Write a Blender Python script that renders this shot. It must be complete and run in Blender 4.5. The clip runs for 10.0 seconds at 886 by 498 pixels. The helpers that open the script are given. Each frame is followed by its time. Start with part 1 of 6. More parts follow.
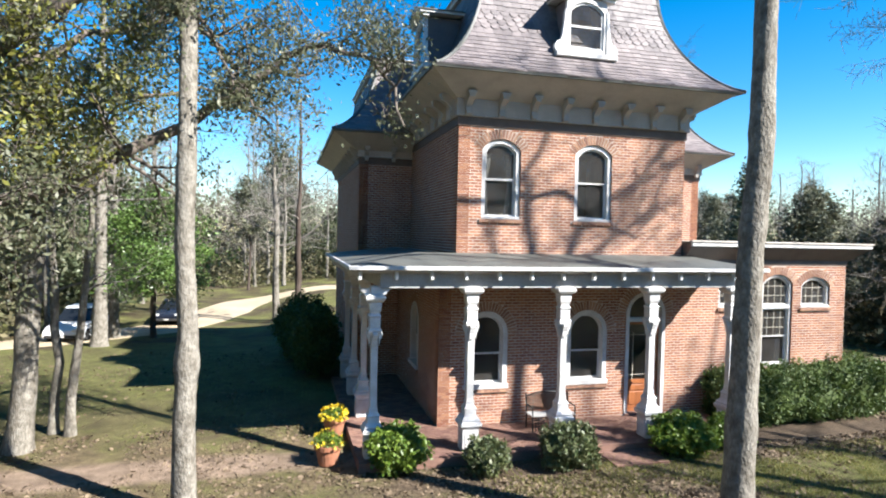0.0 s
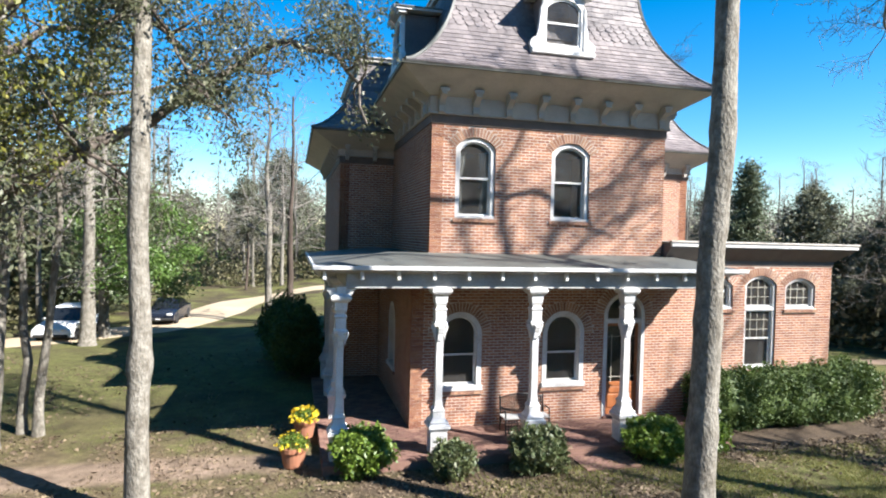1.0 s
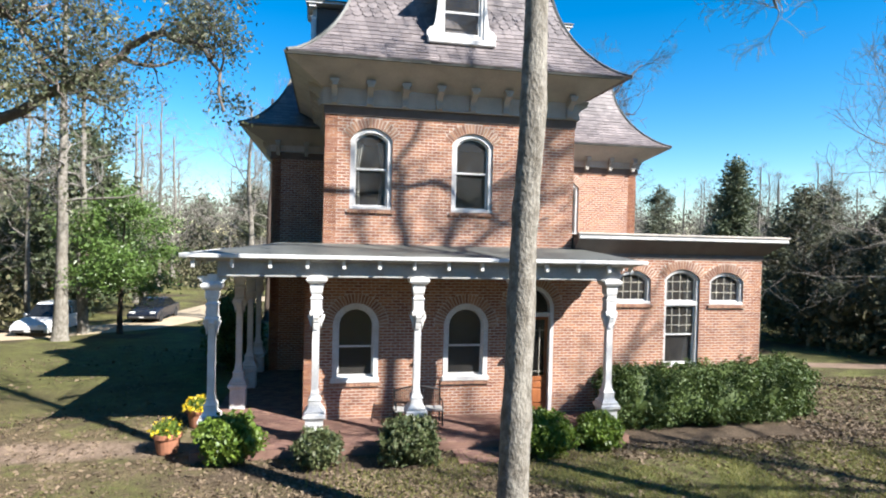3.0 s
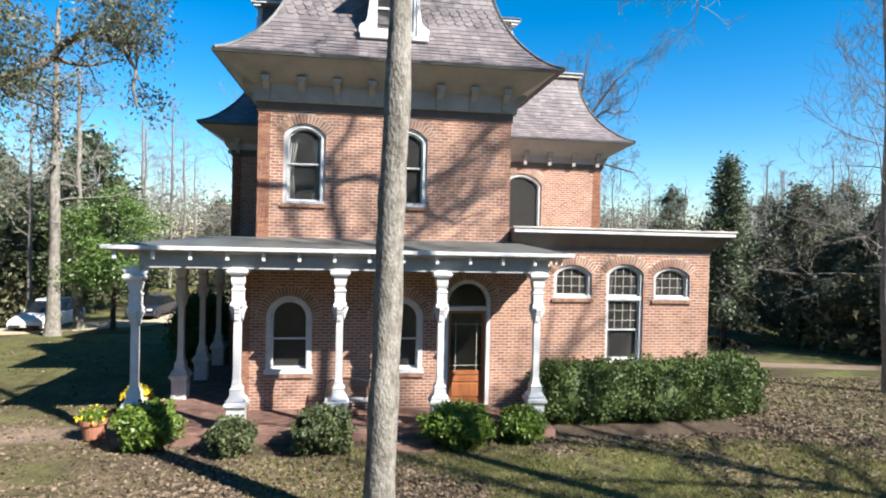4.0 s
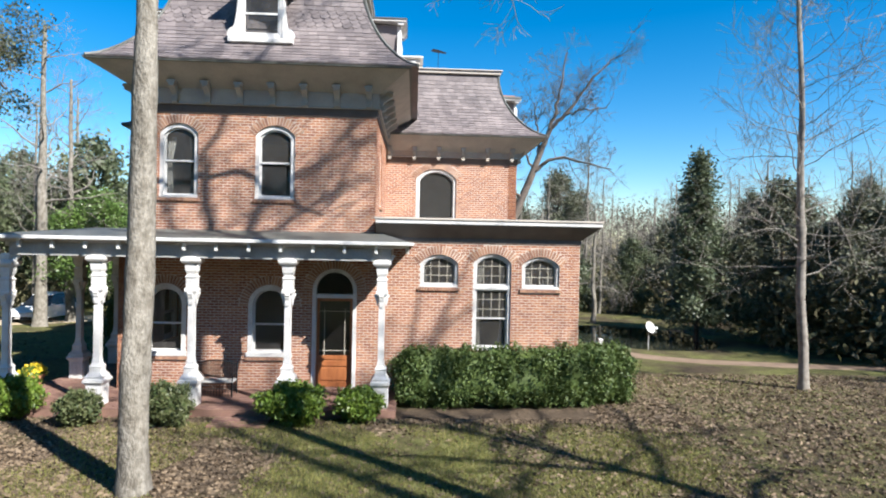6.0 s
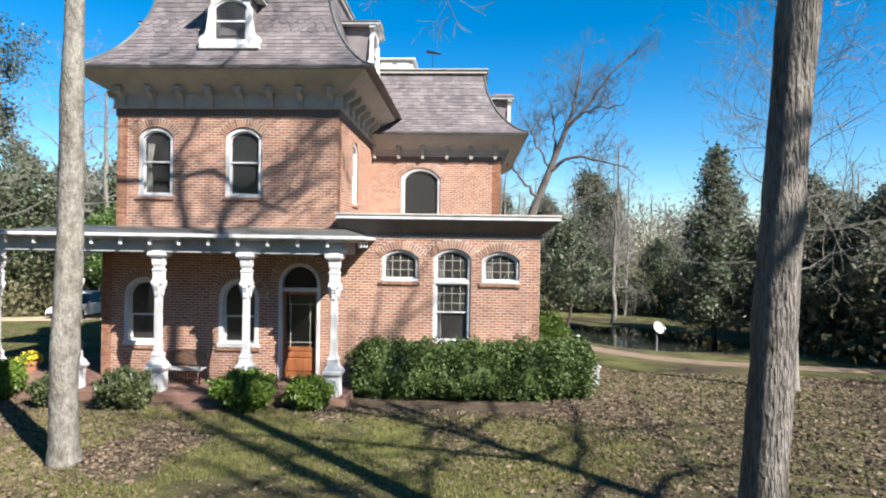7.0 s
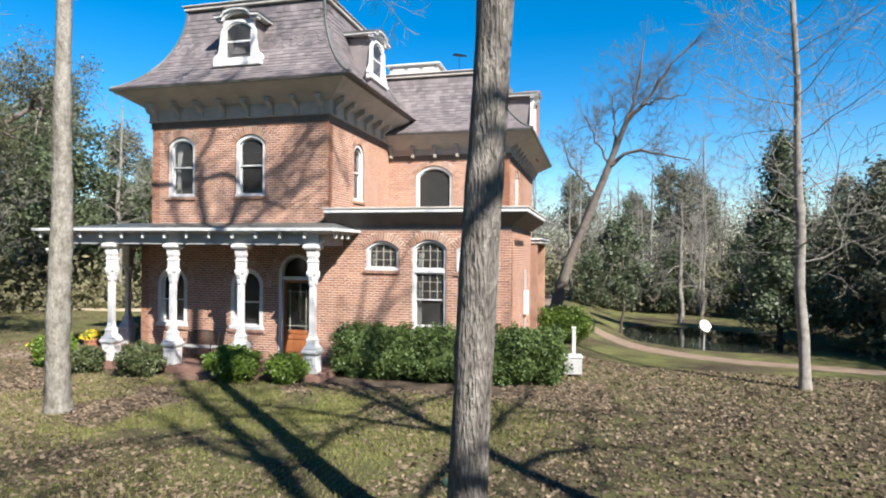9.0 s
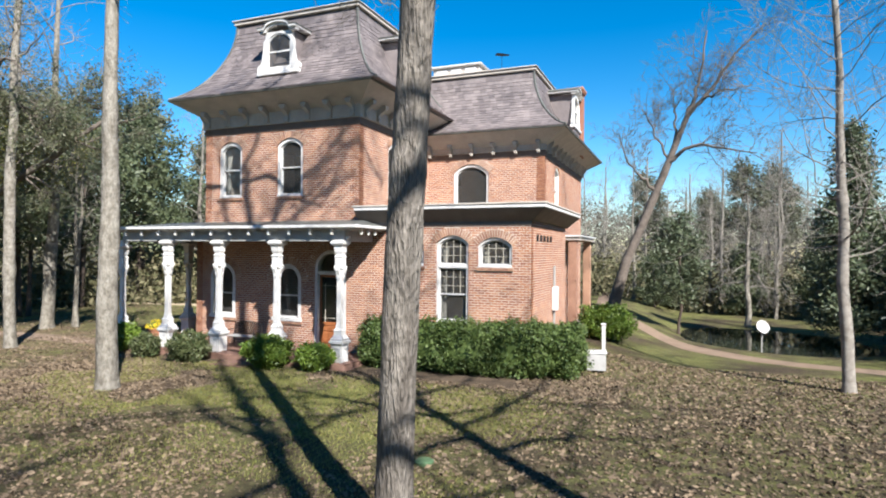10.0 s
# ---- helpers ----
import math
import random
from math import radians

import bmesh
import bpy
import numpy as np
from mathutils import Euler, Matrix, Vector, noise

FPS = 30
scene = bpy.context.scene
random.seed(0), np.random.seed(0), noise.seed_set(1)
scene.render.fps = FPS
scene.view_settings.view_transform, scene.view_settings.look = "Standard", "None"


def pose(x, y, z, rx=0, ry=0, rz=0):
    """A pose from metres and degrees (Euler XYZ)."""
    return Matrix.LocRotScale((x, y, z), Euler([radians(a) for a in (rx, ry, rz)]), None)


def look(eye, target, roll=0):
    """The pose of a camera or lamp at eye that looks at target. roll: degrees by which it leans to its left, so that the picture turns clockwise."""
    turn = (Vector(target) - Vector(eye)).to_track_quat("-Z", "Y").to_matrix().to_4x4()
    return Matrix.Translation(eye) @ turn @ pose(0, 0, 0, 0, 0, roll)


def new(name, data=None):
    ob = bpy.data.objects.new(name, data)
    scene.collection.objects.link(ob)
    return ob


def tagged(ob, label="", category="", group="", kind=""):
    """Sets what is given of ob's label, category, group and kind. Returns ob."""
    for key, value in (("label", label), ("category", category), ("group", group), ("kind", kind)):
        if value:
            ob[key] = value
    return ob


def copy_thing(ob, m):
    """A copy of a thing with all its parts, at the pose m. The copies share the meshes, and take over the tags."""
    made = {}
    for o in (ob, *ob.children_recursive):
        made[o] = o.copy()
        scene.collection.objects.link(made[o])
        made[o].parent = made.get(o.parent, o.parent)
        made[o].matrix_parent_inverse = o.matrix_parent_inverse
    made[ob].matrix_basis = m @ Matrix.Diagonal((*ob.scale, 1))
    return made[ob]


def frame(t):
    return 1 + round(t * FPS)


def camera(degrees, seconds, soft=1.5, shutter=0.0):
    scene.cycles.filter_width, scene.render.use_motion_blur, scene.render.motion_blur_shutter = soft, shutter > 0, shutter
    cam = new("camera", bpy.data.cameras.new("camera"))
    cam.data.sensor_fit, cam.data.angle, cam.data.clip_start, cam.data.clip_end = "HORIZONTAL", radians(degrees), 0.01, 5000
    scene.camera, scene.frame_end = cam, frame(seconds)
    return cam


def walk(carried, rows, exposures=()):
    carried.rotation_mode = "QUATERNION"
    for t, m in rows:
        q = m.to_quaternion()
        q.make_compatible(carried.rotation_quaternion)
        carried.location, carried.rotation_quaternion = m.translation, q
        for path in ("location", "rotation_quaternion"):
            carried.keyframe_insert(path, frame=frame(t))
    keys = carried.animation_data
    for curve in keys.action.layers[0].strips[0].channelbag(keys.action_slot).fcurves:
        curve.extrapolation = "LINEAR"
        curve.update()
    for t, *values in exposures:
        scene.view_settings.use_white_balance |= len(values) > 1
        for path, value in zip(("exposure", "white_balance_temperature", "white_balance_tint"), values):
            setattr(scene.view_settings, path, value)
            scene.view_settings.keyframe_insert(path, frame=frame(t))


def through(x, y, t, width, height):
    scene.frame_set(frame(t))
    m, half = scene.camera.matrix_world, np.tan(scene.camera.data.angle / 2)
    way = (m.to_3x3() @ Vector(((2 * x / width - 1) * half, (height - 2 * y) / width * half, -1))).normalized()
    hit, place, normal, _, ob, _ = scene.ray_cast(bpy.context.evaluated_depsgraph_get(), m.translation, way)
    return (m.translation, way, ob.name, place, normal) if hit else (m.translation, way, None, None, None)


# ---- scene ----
cam = camera(73.4, 10.0, 2.0)
PATH = [
    (0, (-5.078, -15.016, 4.977), (-4.567, -13.083, 4.926), 1.28),
    (0.5, (-4.627, -14.995, 4.977), (-4.126, -13.059, 4.927), 1.30),
    (1, (-4.174, -15.031, 4.974), (-3.684, -13.092, 4.924), 1.40),
    (1.5, (-3.582, -15.130, 4.969), (-3.109, -13.188, 4.919), 1.48),
    (2, (-2.782, -15.303, 4.914), (-2.331, -13.356, 4.868), 1.47),
    (2.5, (-1.774, -15.511, 4.809), (-1.358, -13.556, 4.768), 1.44),
    (3, (-0.573, -15.722, 4.654), (-0.198, -13.758, 4.623), 1.37),
    (4.5, (3.195, -16.548, 4.425), (3.425, -14.561, 4.402), 1.28),
    (5, (4.413, -16.852, 4.365), (4.598, -14.861, 4.345), 1.25),
    (5.5, (5.824, -17.127, 4.295), (5.963, -15.132, 4.277), 1.26),
    (6, (7.262, -17.428, 4.211), (7.359, -15.431, 4.195), 1.15),
    (7.5, (11.428, -17.797, 3.856), (11.249, -15.805, 3.857), 0.82),
    (8, (12.570, -17.845, 3.785), (12.337, -15.859, 3.787), 0.73),
    (8.5, (13.661, -17.932, 3.709), (13.313, -15.963, 3.712), 0.62),
    (9, (14.654, -18.057, 3.598), (14.158, -16.120, 3.604), 0.52),
    (9.5, (15.644, -18.055, 3.504), (15.013, -16.157, 3.513), 0.47),
    (10, (16.597, -17.942, 3.421), (15.840, -16.091, 3.430), 0.45),
]
EXPOSURES = [(0, 1.84), (2.5, 1.72), (4.5, 1.56), (7.5, 1.46), (10, 1.46)]
walk(cam, [(t, look(eye, target, roll)) for t, eye, target, roll in PATH], EXPOSURES)

# ---- light ----
SUN_TO = Vector((0.63, -0.555, 0.70)).normalized()
world = bpy.data.worlds.new("sky")
scene.world = world
world.use_nodes = True
wn, wl = world.node_tree.nodes, world.node_tree.links
sky = wn.new("ShaderNodeTexSky")
sky.sky_type, sky.sun_disc = "NISHITA", False
sky.sun_elevation, sky.sun_rotation = radians(39.8), radians(131.4)
sky.altitude, sky.air_density, sky.dust_density, sky.ozone_density = 50, 1.0, 0.2, 2.6
tone = wn.new("ShaderNodeHueSaturation")
tone.inputs["Hue"].default_value, tone.inputs["Saturation"].default_value = 0.499, 1.52
wl.new(sky.outputs[0], tone.inputs["Color"])
wl.new(tone.outputs[0], wn["Background"].inputs[0])
wn["Background"].inputs[1].default_value = 0.068
sun_data = bpy.data.lights.new("sun", "SUN")
sun_data.energy, sun_data.angle, sun_data.color = 5.0, radians(0.6), (1.0, 0.97, 0.93)
sun = new("sun", sun_data)
sun.matrix_world = look(SUN_TO * 80, (0, 0, 0))

# ---- materials ----


def mat(name, colour, rough=0.7, metal=0.0, spots=None, scale=8.0, amount=0.5, fine=60.0, bump=0.2, depth=0.01, island=0.0, spec=0.5, stretch=(1, 1, 1), contrast=0.2):
    """A surface with large stains (towards spots), fine grain, relief, and a spread of tone between its pieces."""
    m = bpy.data.materials.new(name)
    m.use_nodes = True
    n, l = m.node_tree.nodes, m.node_tree.links
    b = n["Principled BSDF"]
    b.inputs["Roughness"].default_value, b.inputs["Metallic"].default_value = rough, metal
    b.inputs["Specular IOR Level"].default_value = spec
    co = n.new("ShaderNodeNewGeometry")
    mp = n.new("ShaderNodeMapping")
    mp.inputs["Scale"].default_value = stretch
    l.new(co.outputs["Position"], mp.inputs[0])
    big, small = n.new("ShaderNodeTexNoise"), n.new("ShaderNodeTexNoise")
    big.inputs["Scale"].default_value, big.inputs["Detail"].default_value = scale, 5
    small.inputs["Scale"].default_value, small.inputs["Detail"].default_value = fine, 3
    l.new(mp.outputs[0], big.inputs[0]), l.new(mp.outputs[0], small.inputs[0])
    ramp = n.new("ShaderNodeValToRGB")
    ramp.color_ramp.elements[0].position, ramp.color_ramp.elements[1].position = 0.35, 0.68
    l.new(big.outputs[0], ramp.inputs[0])
    base = n.new("ShaderNodeMixRGB")
    base.inputs[1].default_value = (*colour, 1)
    base.inputs[2].default_value = (*(spots or [c * 0.6 for c in colour]), 1)
    k = n.new("ShaderNodeMath")
    k.operation, k.inputs[1].default_value = "MULTIPLY", amount
    l.new(ramp.outputs[0], k.inputs[0]), l.new(k.outputs[0], base.inputs[0])
    hsv = n.new("ShaderNodeHueSaturation")
    l.new(base.outputs[0], hsv.inputs["Color"])
    grain = n.new("ShaderNodeMapRange")
    grain.inputs[1].default_value, grain.inputs[2].default_value = 0.25, 0.75
    grain.inputs[3].default_value, grain.inputs[4].default_value = 1 - contrast, 1 + contrast
    l.new(small.outputs[0], grain.inputs[0])
    value = grain.outputs[0]
    if island:
        geo, obi = n.new("ShaderNodeNewGeometry"), n.new("ShaderNodeObjectInfo")
        add, frac, span, times = (n.new("ShaderNodeMath") for _ in range(4))
        add.operation, frac.operation, times.operation = "ADD", "FRACT", "MULTIPLY"
        l.new(geo.outputs["Random Per Island"], add.inputs[0]), l.new(obi.outputs["Random"], add.inputs[1])
        l.new(add.outputs[0], frac.inputs[0])
        span.operation = "MULTIPLY_ADD"
        span.inputs[1].default_value, span.inputs[2].default_value = 2 * island, 1 - island
        l.new(frac.outputs[0], span.inputs[0]), l.new(span.outputs[0], times.inputs[0]), l.new(value, times.inputs[1])
        value = times.outputs[0]
        hue = n.new("ShaderNodeMath")
        hue.operation, hue.inputs[1].default_value, hue.inputs[2].default_value = "MULTIPLY_ADD", 0.03 * min(1, island * 2), 0.5 - 0.015 * min(1, island * 2)
        l.new(frac.outputs[0], hue.inputs[0]), l.new(hue.outputs[0], hsv.inputs["Hue"])
    l.new(value, hsv.inputs["Value"])
    l.new(hsv.outputs[0], b.inputs["Base Color"])
    if bump:
        bp = n.new("ShaderNodeBump")
        bp.inputs["Strength"].default_value, bp.inputs["Distance"].default_value = bump, depth
        l.new(small.outputs[0], bp.inputs["Height"]), l.new(bp.outputs[0], b.inputs["Normal"])
    return m


def leaf_mat(name, colour, other, through=0.35, rough=0.45):
    """Leaves: a spread of two colours from leaf to leaf, light passing through them."""
    m = bpy.data.materials.new(name)
    m.use_nodes = True
    n, l = m.node_tree.nodes, m.node_tree.links
    b, out = n["Principled BSDF"], n["Material Output"]
    geo, mix = n.new("ShaderNodeNewGeometry"), n.new("ShaderNodeMixRGB")
    mix.inputs[1].default_value, mix.inputs[2].default_value = (*colour, 1), (*other, 1)
    l.new(geo.outputs["Random Per Island"], mix.inputs[0])
    l.new(mix.outputs[0], b.inputs["Base Color"])
    b.inputs["Roughness"].default_value = rough
    tr, sh = n.new("ShaderNodeBsdfTranslucent"), n.new("ShaderNodeMixShader")
    l.new(mix.outputs[0], tr.inputs[0])
    sh.inputs[0].default_value = through
    l.new(b.outputs[0], sh.inputs[1]), l.new(tr.outputs[0], sh.inputs[2]), l.new(sh.outputs[0], out.inputs[0])
    return m


def ground_mat():
    """Thin winter turf over bare, leaf-strewn earth; a worn, reddish sandy patch west of the porch, mulch along the beds."""
    m = bpy.data.materials.new("winter_turf")
    m.use_nodes = True
    n, l = m.node_tree.nodes, m.node_tree.links
    b = n["Principled BSDF"]
    b.inputs["Roughness"].default_value, b.inputs["Specular IOR Level"].default_value = 0.95, 0.15
    co = n.new("ShaderNodeTexCoord")

    def tex(scale, detail=4, rough=0.55):
        t = n.new("ShaderNodeTexNoise")
        t.inputs["Scale"].default_value, t.inputs["Detail"].default_value, t.inputs["Roughness"].default_value = scale, detail, rough
        l.new(co.outputs["Object"], t.inputs[0])
        return t.outputs[0]

    def ramp(v, a, c):
        r = n.new("ShaderNodeMapRange")
        r.inputs[1].default_value, r.inputs[2].default_value = a, c
        l.new(v, r.inputs[0])
        return r.outputs[0]

    def mix(f, a, c):
        x = n.new("ShaderNodeMixRGB")
        l.new(f, x.inputs[0])
        for v, i in ((a, 1), (c, 2)):
            if isinstance(v, tuple):
                x.inputs[i].default_value = (*v, 1)
            else:
                l.new(v, x.inputs[i])
        return x.outputs[0]

    def spot(x, y, rx, ry, soft=0.35):
        """A patch of worn ground round a place, with a ragged rim."""
        mp = n.new("ShaderNodeMapping")
        mp.inputs["Location"].default_value = (-x / rx, -y / ry, 0)
        mp.inputs["Scale"].default_value = (1 / rx, 1 / ry, 0)
        l.new(co.outputs["Object"], mp.inputs[0])
        d = n.new("ShaderNodeVectorMath")
        d.operation = "LENGTH"
        l.new(mp.outputs[0], d.inputs[0])
        a = n.new("ShaderNodeMath")
        a.operation, a.inputs[1].default_value = "MULTIPLY_ADD", 0.9
        l.new(tex(0.9, 5), a.inputs[0]), l.new(d.outputs["Value"], a.inputs[2])
        return ramp(a.outputs[0], 1.45 + soft, 1.45 - soft)

    grass = mix(ramp(tex(14, 6, 0.7), 0.35, 0.65), GRASS_A, GRASS_B)
    earth = mix(ramp(tex(9, 6, 0.7), 0.35, 0.7), EARTH_A, EARTH_B)
    turf = mix(ramp(tex(0.35, 6, 0.6), 0.40, 0.62), grass, earth)
    lawn = mix(ramp(tex(3, 6, 0.7), 0.40, 0.80), grass, earth)
    for s in LAWNS:
        turf = mix(spot(*s), turf, lawn)
    turf = mix(spot(*DRY), turf, mix(ramp(tex(2.2, 8, 0.75), 0.38, 0.62), mix(ramp(tex(0.7, 4), 0.42, 0.62), DRY_A, grass), DRY_B))
    for s in LEAFY:
        turf = mix(spot(*s), turf, mix(ramp(tex(4.5, 7, 0.7), 0.36, 0.64), mix(ramp(tex(0.8, 4), 0.40, 0.60), (0.10, 0.08, 0.044), grass), EARTH_B))
    for s in BEDS:
        turf = mix(spot(*s, 0.25), turf, mix(ramp(tex(12, 6, 0.7), 0.35, 0.65), MULCH_A, MULCH_B))
    turf = mix(spot(*WORN, 0.25), turf, mix(ramp(tex(2.6, 8, 0.7), 0.36, 0.66), SAND_A, SAND_B))
    turf = mix(ramp(tex(60, 3), 0.2, 0.8), mix(ramp(tex(160, 2), 0.4, 0.6), turf, EARTH_B), turf)
    tone = n.new("ShaderNodeHueSaturation")
    swing = n.new("ShaderNodeMapRange")
    swing.inputs[1].default_value, swing.inputs[2].default_value, swing.inputs[3].default_value, swing.inputs[4].default_value = 0.32, 0.68, 0.72, 1.28
    l.new(tex(1.15, 7, 0.7), swing.inputs[0]), l.new(swing.outputs[0], tone.inputs["Value"]), l.new(turf, tone.inputs["Color"])
    l.new(tone.outputs[0], b.inputs["Base Color"])
    bp = n.new("ShaderNodeBump")
    bp.inputs["Strength"].default_value, bp.inputs["Distance"].default_value = 0.9, 0.05
    l.new(tex(22, 8, 0.75), bp.inputs["Height"]), l.new(bp.outputs[0], b.inputs["Normal"])
    return m


GRASS_A, GRASS_B = (0.085, 0.105, 0.026), (0.195, 0.185, 0.066)
EARTH_A, EARTH_B = (0.085, 0.064, 0.041), (0.04, 0.03, 0.02)
SAND_A, SAND_B = (0.34, 0.25, 0.185), (0.19, 0.138, 0.098)
DRY_A, DRY_B = (0.21, 0.158, 0.094), (0.10, 0.078, 0.045)
MULCH_A, MULCH_B = (0.15, 0.11, 0.075), (0.062, 0.045, 0.031)
LAWNS, WORN, DRY = ((6.2, -5.0, 6.5, 2.6), (-11.0, 9.5, 6.5, 6.5), (17.0, 1.5, 5.0, 3.0)), (-8.6, -1.15, 6.5, 0.62), (-7.2, -3.8, 9.5, 6.4)
LEAFY = ((19.5, -6.0, 8.5, 8.5), (4.0, -10.8, 6.0, 2.8))
BEDS = ((0.9, -5.7, 3.6, 2.4), (9.8, -1.7, 4.4, 0.95), (1.5, -2.9, 5.5, 0.75))
M_GROUND = ground_mat()
M_BRICK = mat("red_brick", (0.325, 0.15, 0.09), 0.85, spots=(0.235, 0.104, 0.063), scale=0.9, amount=0.6, fine=90, bump=0.3, depth=0.004, island=0.24, spec=0.3)
M_MORTAR = mat("mortar", (0.54, 0.46, 0.39), 0.95, scale=2, amount=0.6, fine=120, bump=0.3, depth=0.004, spec=0.2)
M_ARCH = mat("arch_brick", (0.33, 0.19, 0.128), 0.85, spots=(0.23, 0.12, 0.08), scale=2, amount=0.6, fine=90, bump=0.3, depth=0.004, island=0.25, spec=0.3)
M_WHITE = mat("white_paint", (0.60, 0.59, 0.575), 0.5, spots=(0.40, 0.385, 0.36), scale=3, amount=0.5, fine=40, bump=0.1, depth=0.003)
M_GREY = mat("weathered_grey_paint", (0.44, 0.395, 0.345), 0.6, spots=(0.31, 0.28, 0.248), scale=2.2, amount=0.6, fine=50, bump=0.15, depth=0.004)
M_POSTGREY = mat("grey_paint", (0.36, 0.355, 0.345), 0.6, spots=(0.25, 0.245, 0.235), scale=3, amount=0.6, fine=50, bump=0.15, depth=0.003)
M_SLATE = mat("slate", (0.185, 0.157, 0.153), 0.6, spots=(0.098, 0.084, 0.086), scale=1.1, amount=0.8, fine=35, bump=0.4, depth=0.006, island=0.24, spec=0.4)
# porch shade put into the colour: boards nearly black to keep bounce low
M_CEILING = mat("shade_dark_ceiling_boards", (0.075, 0.07, 0.064), 0.7, spots=(0.05, 0.046, 0.042), scale=2, amount=0.6, fine=50, bump=0.1, depth=0.003)
# wing eaves: the overhang's shadow is put into this dark brown
M_SOFFIT = mat("soffit_shade_brown", (0.15, 0.122, 0.105), 0.7, spots=(0.095, 0.076, 0.065), scale=2.5, amount=0.6, fine=50, bump=0.1, depth=0.003)
M_TIN = mat("tin_roof", (0.1, 0.104, 0.094), 0.6, spots=(0.064, 0.064, 0.056), scale=1.5, amount=0.7, fine=25, bump=0.1, depth=0.004)
M_FLOOR = mat("porch_brick", (0.20, 0.112, 0.086), 0.9, spots=(0.12, 0.072, 0.056), scale=2, amount=0.6, fine=60, bump=0.3, depth=0.004, island=0.25, spec=0.3)
M_DARKWOOD = mat("stained_door_wood", (0.32, 0.115, 0.042), 0.4, spots=(0.2, 0.065, 0.025), scale=3, amount=0.7, fine=40, bump=0.1, depth=0.002, stretch=(4, 4, 0.6))
# brown of the band under the frieze, with the eave's shadow put in
M_BAND = mat("eave_shade_brown", (0.15, 0.105, 0.082), 0.7, scale=3, amount=0.5, fine=50, bump=0.1, depth=0.003)
M_IRON = mat("black_iron", (0.02, 0.02, 0.022), 0.45, metal=0.6, scale=6, amount=0.3, fine=80, bump=0.1, depth=0.002)
M_BARK = mat("grey_bark", (0.235, 0.217, 0.184), 0.95, spots=(0.105, 0.091, 0.072), scale=5.5, amount=0.85, fine=16, bump=0.8, depth=0.035, spec=0.15, stretch=(1.4, 1.4, 0.8), contrast=0.30)
M_RIDGED = mat("ridged_bark", (0.225, 0.202, 0.175), 0.95, spots=(0.098, 0.084, 0.072), scale=2, amount=0.8, fine=15, bump=1.0, depth=0.14, spec=0.1, stretch=(2.0, 2.0, 0.42), contrast=0.5)
M_TWIG = mat("grey_twigs", (0.235, 0.215, 0.19), 0.95, spots=(0.11, 0.092, 0.076), scale=6, amount=0.6, fine=30, bump=0.3, depth=0.01, spec=0.15)
M_DARKTWIG = mat("dark_branches", (0.15, 0.125, 0.105), 0.95, spots=(0.08, 0.065, 0.055), scale=5, amount=0.6, fine=24, bump=0.5, depth=0.02, spec=0.15)
M_PINEBARK = mat("dark_bark", (0.088, 0.068, 0.056), 0.95, spots=(0.048, 0.036, 0.028), scale=5, amount=0.7, fine=20, bump=0.8, depth=0.03, spec=0.15, stretch=(1.5, 1.5, 0.35))
M_HEDGE = leaf_mat("hedge_leaf", (0.034, 0.068, 0.013), (0.108, 0.15, 0.035), 0.25, 0.62)
M_BUSH = leaf_mat("bright_shrub_leaf", (0.07, 0.13, 0.014), (0.18, 0.25, 0.04), 0.3, 0.45)
M_DULL = leaf_mat("dull_shrub_leaf", (0.06, 0.09, 0.03), (0.13, 0.14, 0.06), 0.25, 0.5)
M_MAG = leaf_mat("magnolia_leaf", (0.048, 0.068, 0.034), (0.115, 0.138, 0.075), 0.2, 0.5)
M_OAK = leaf_mat("winter_oak_leaf", (0.068, 0.084, 0.04), (0.19, 0.19, 0.112), 0.4, 0.5)
M_YELLOW = leaf_mat("yellow_leaf", (0.15, 0.18, 0.03), (0.33, 0.30, 0.07), 0.5, 0.5)
M_FLOWER = leaf_mat("yellow_petal", (0.75, 0.55, 0.02), (0.85, 0.68, 0.06), 0.3, 0.5)
M_PINE = leaf_mat("pine_needles", (0.064, 0.072, 0.041), (0.128, 0.134, 0.08), 0.25, 0.65)
M_GREENTREE = leaf_mat("broad_leaf", (0.064, 0.12, 0.024), (0.144, 0.224, 0.056), 0.3, 0.4)
M_WOODLEAF = leaf_mat("dull_evergreen_leaf", (0.048, 0.066, 0.03), (0.12, 0.142, 0.07), 0.25, 0.55)
M_DEAD = leaf_mat("fallen_leaf", (0.055, 0.036, 0.021), (0.215, 0.157, 0.10), 0.1, 0.8)
M_MUNTIN = mat("aged_cream_paint", (0.42, 0.39, 0.32), 0.6, spots=(0.30, 0.27, 0.22), scale=5, amount=0.5, fine=50, bump=0.1, depth=0.002)
M_FRIEZE = mat("warm_grey_paint", (0.50, 0.42, 0.345), 0.6, spots=(0.36, 0.30, 0.25), scale=2.2, amount=0.6, fine=50, bump=0.15, depth=0.004)
M_COVER = mat("green_plastic", (0.06, 0.11, 0.05), 0.55, spots=(0.04, 0.07, 0.035), scale=8, amount=0.5, fine=60, bump=0.1, depth=0.002)
M_CLAY = mat("terracotta", (0.336, 0.136, 0.072), 0.85, spots=(0.224, 0.104, 0.064), scale=6, amount=0.6, fine=60, bump=0.1, depth=0.003)
M_ROOM = mat("dim_plaster", (0.24, 0.225, 0.195), 0.9, scale=2, amount=0.3, fine=30, bump=0.05, depth=0.003)
M_CURTAIN = mat("pale_curtain", (0.44, 0.424, 0.384), 0.9, scale=4, amount=0.4, fine=60, bump=0.1, depth=0.005)
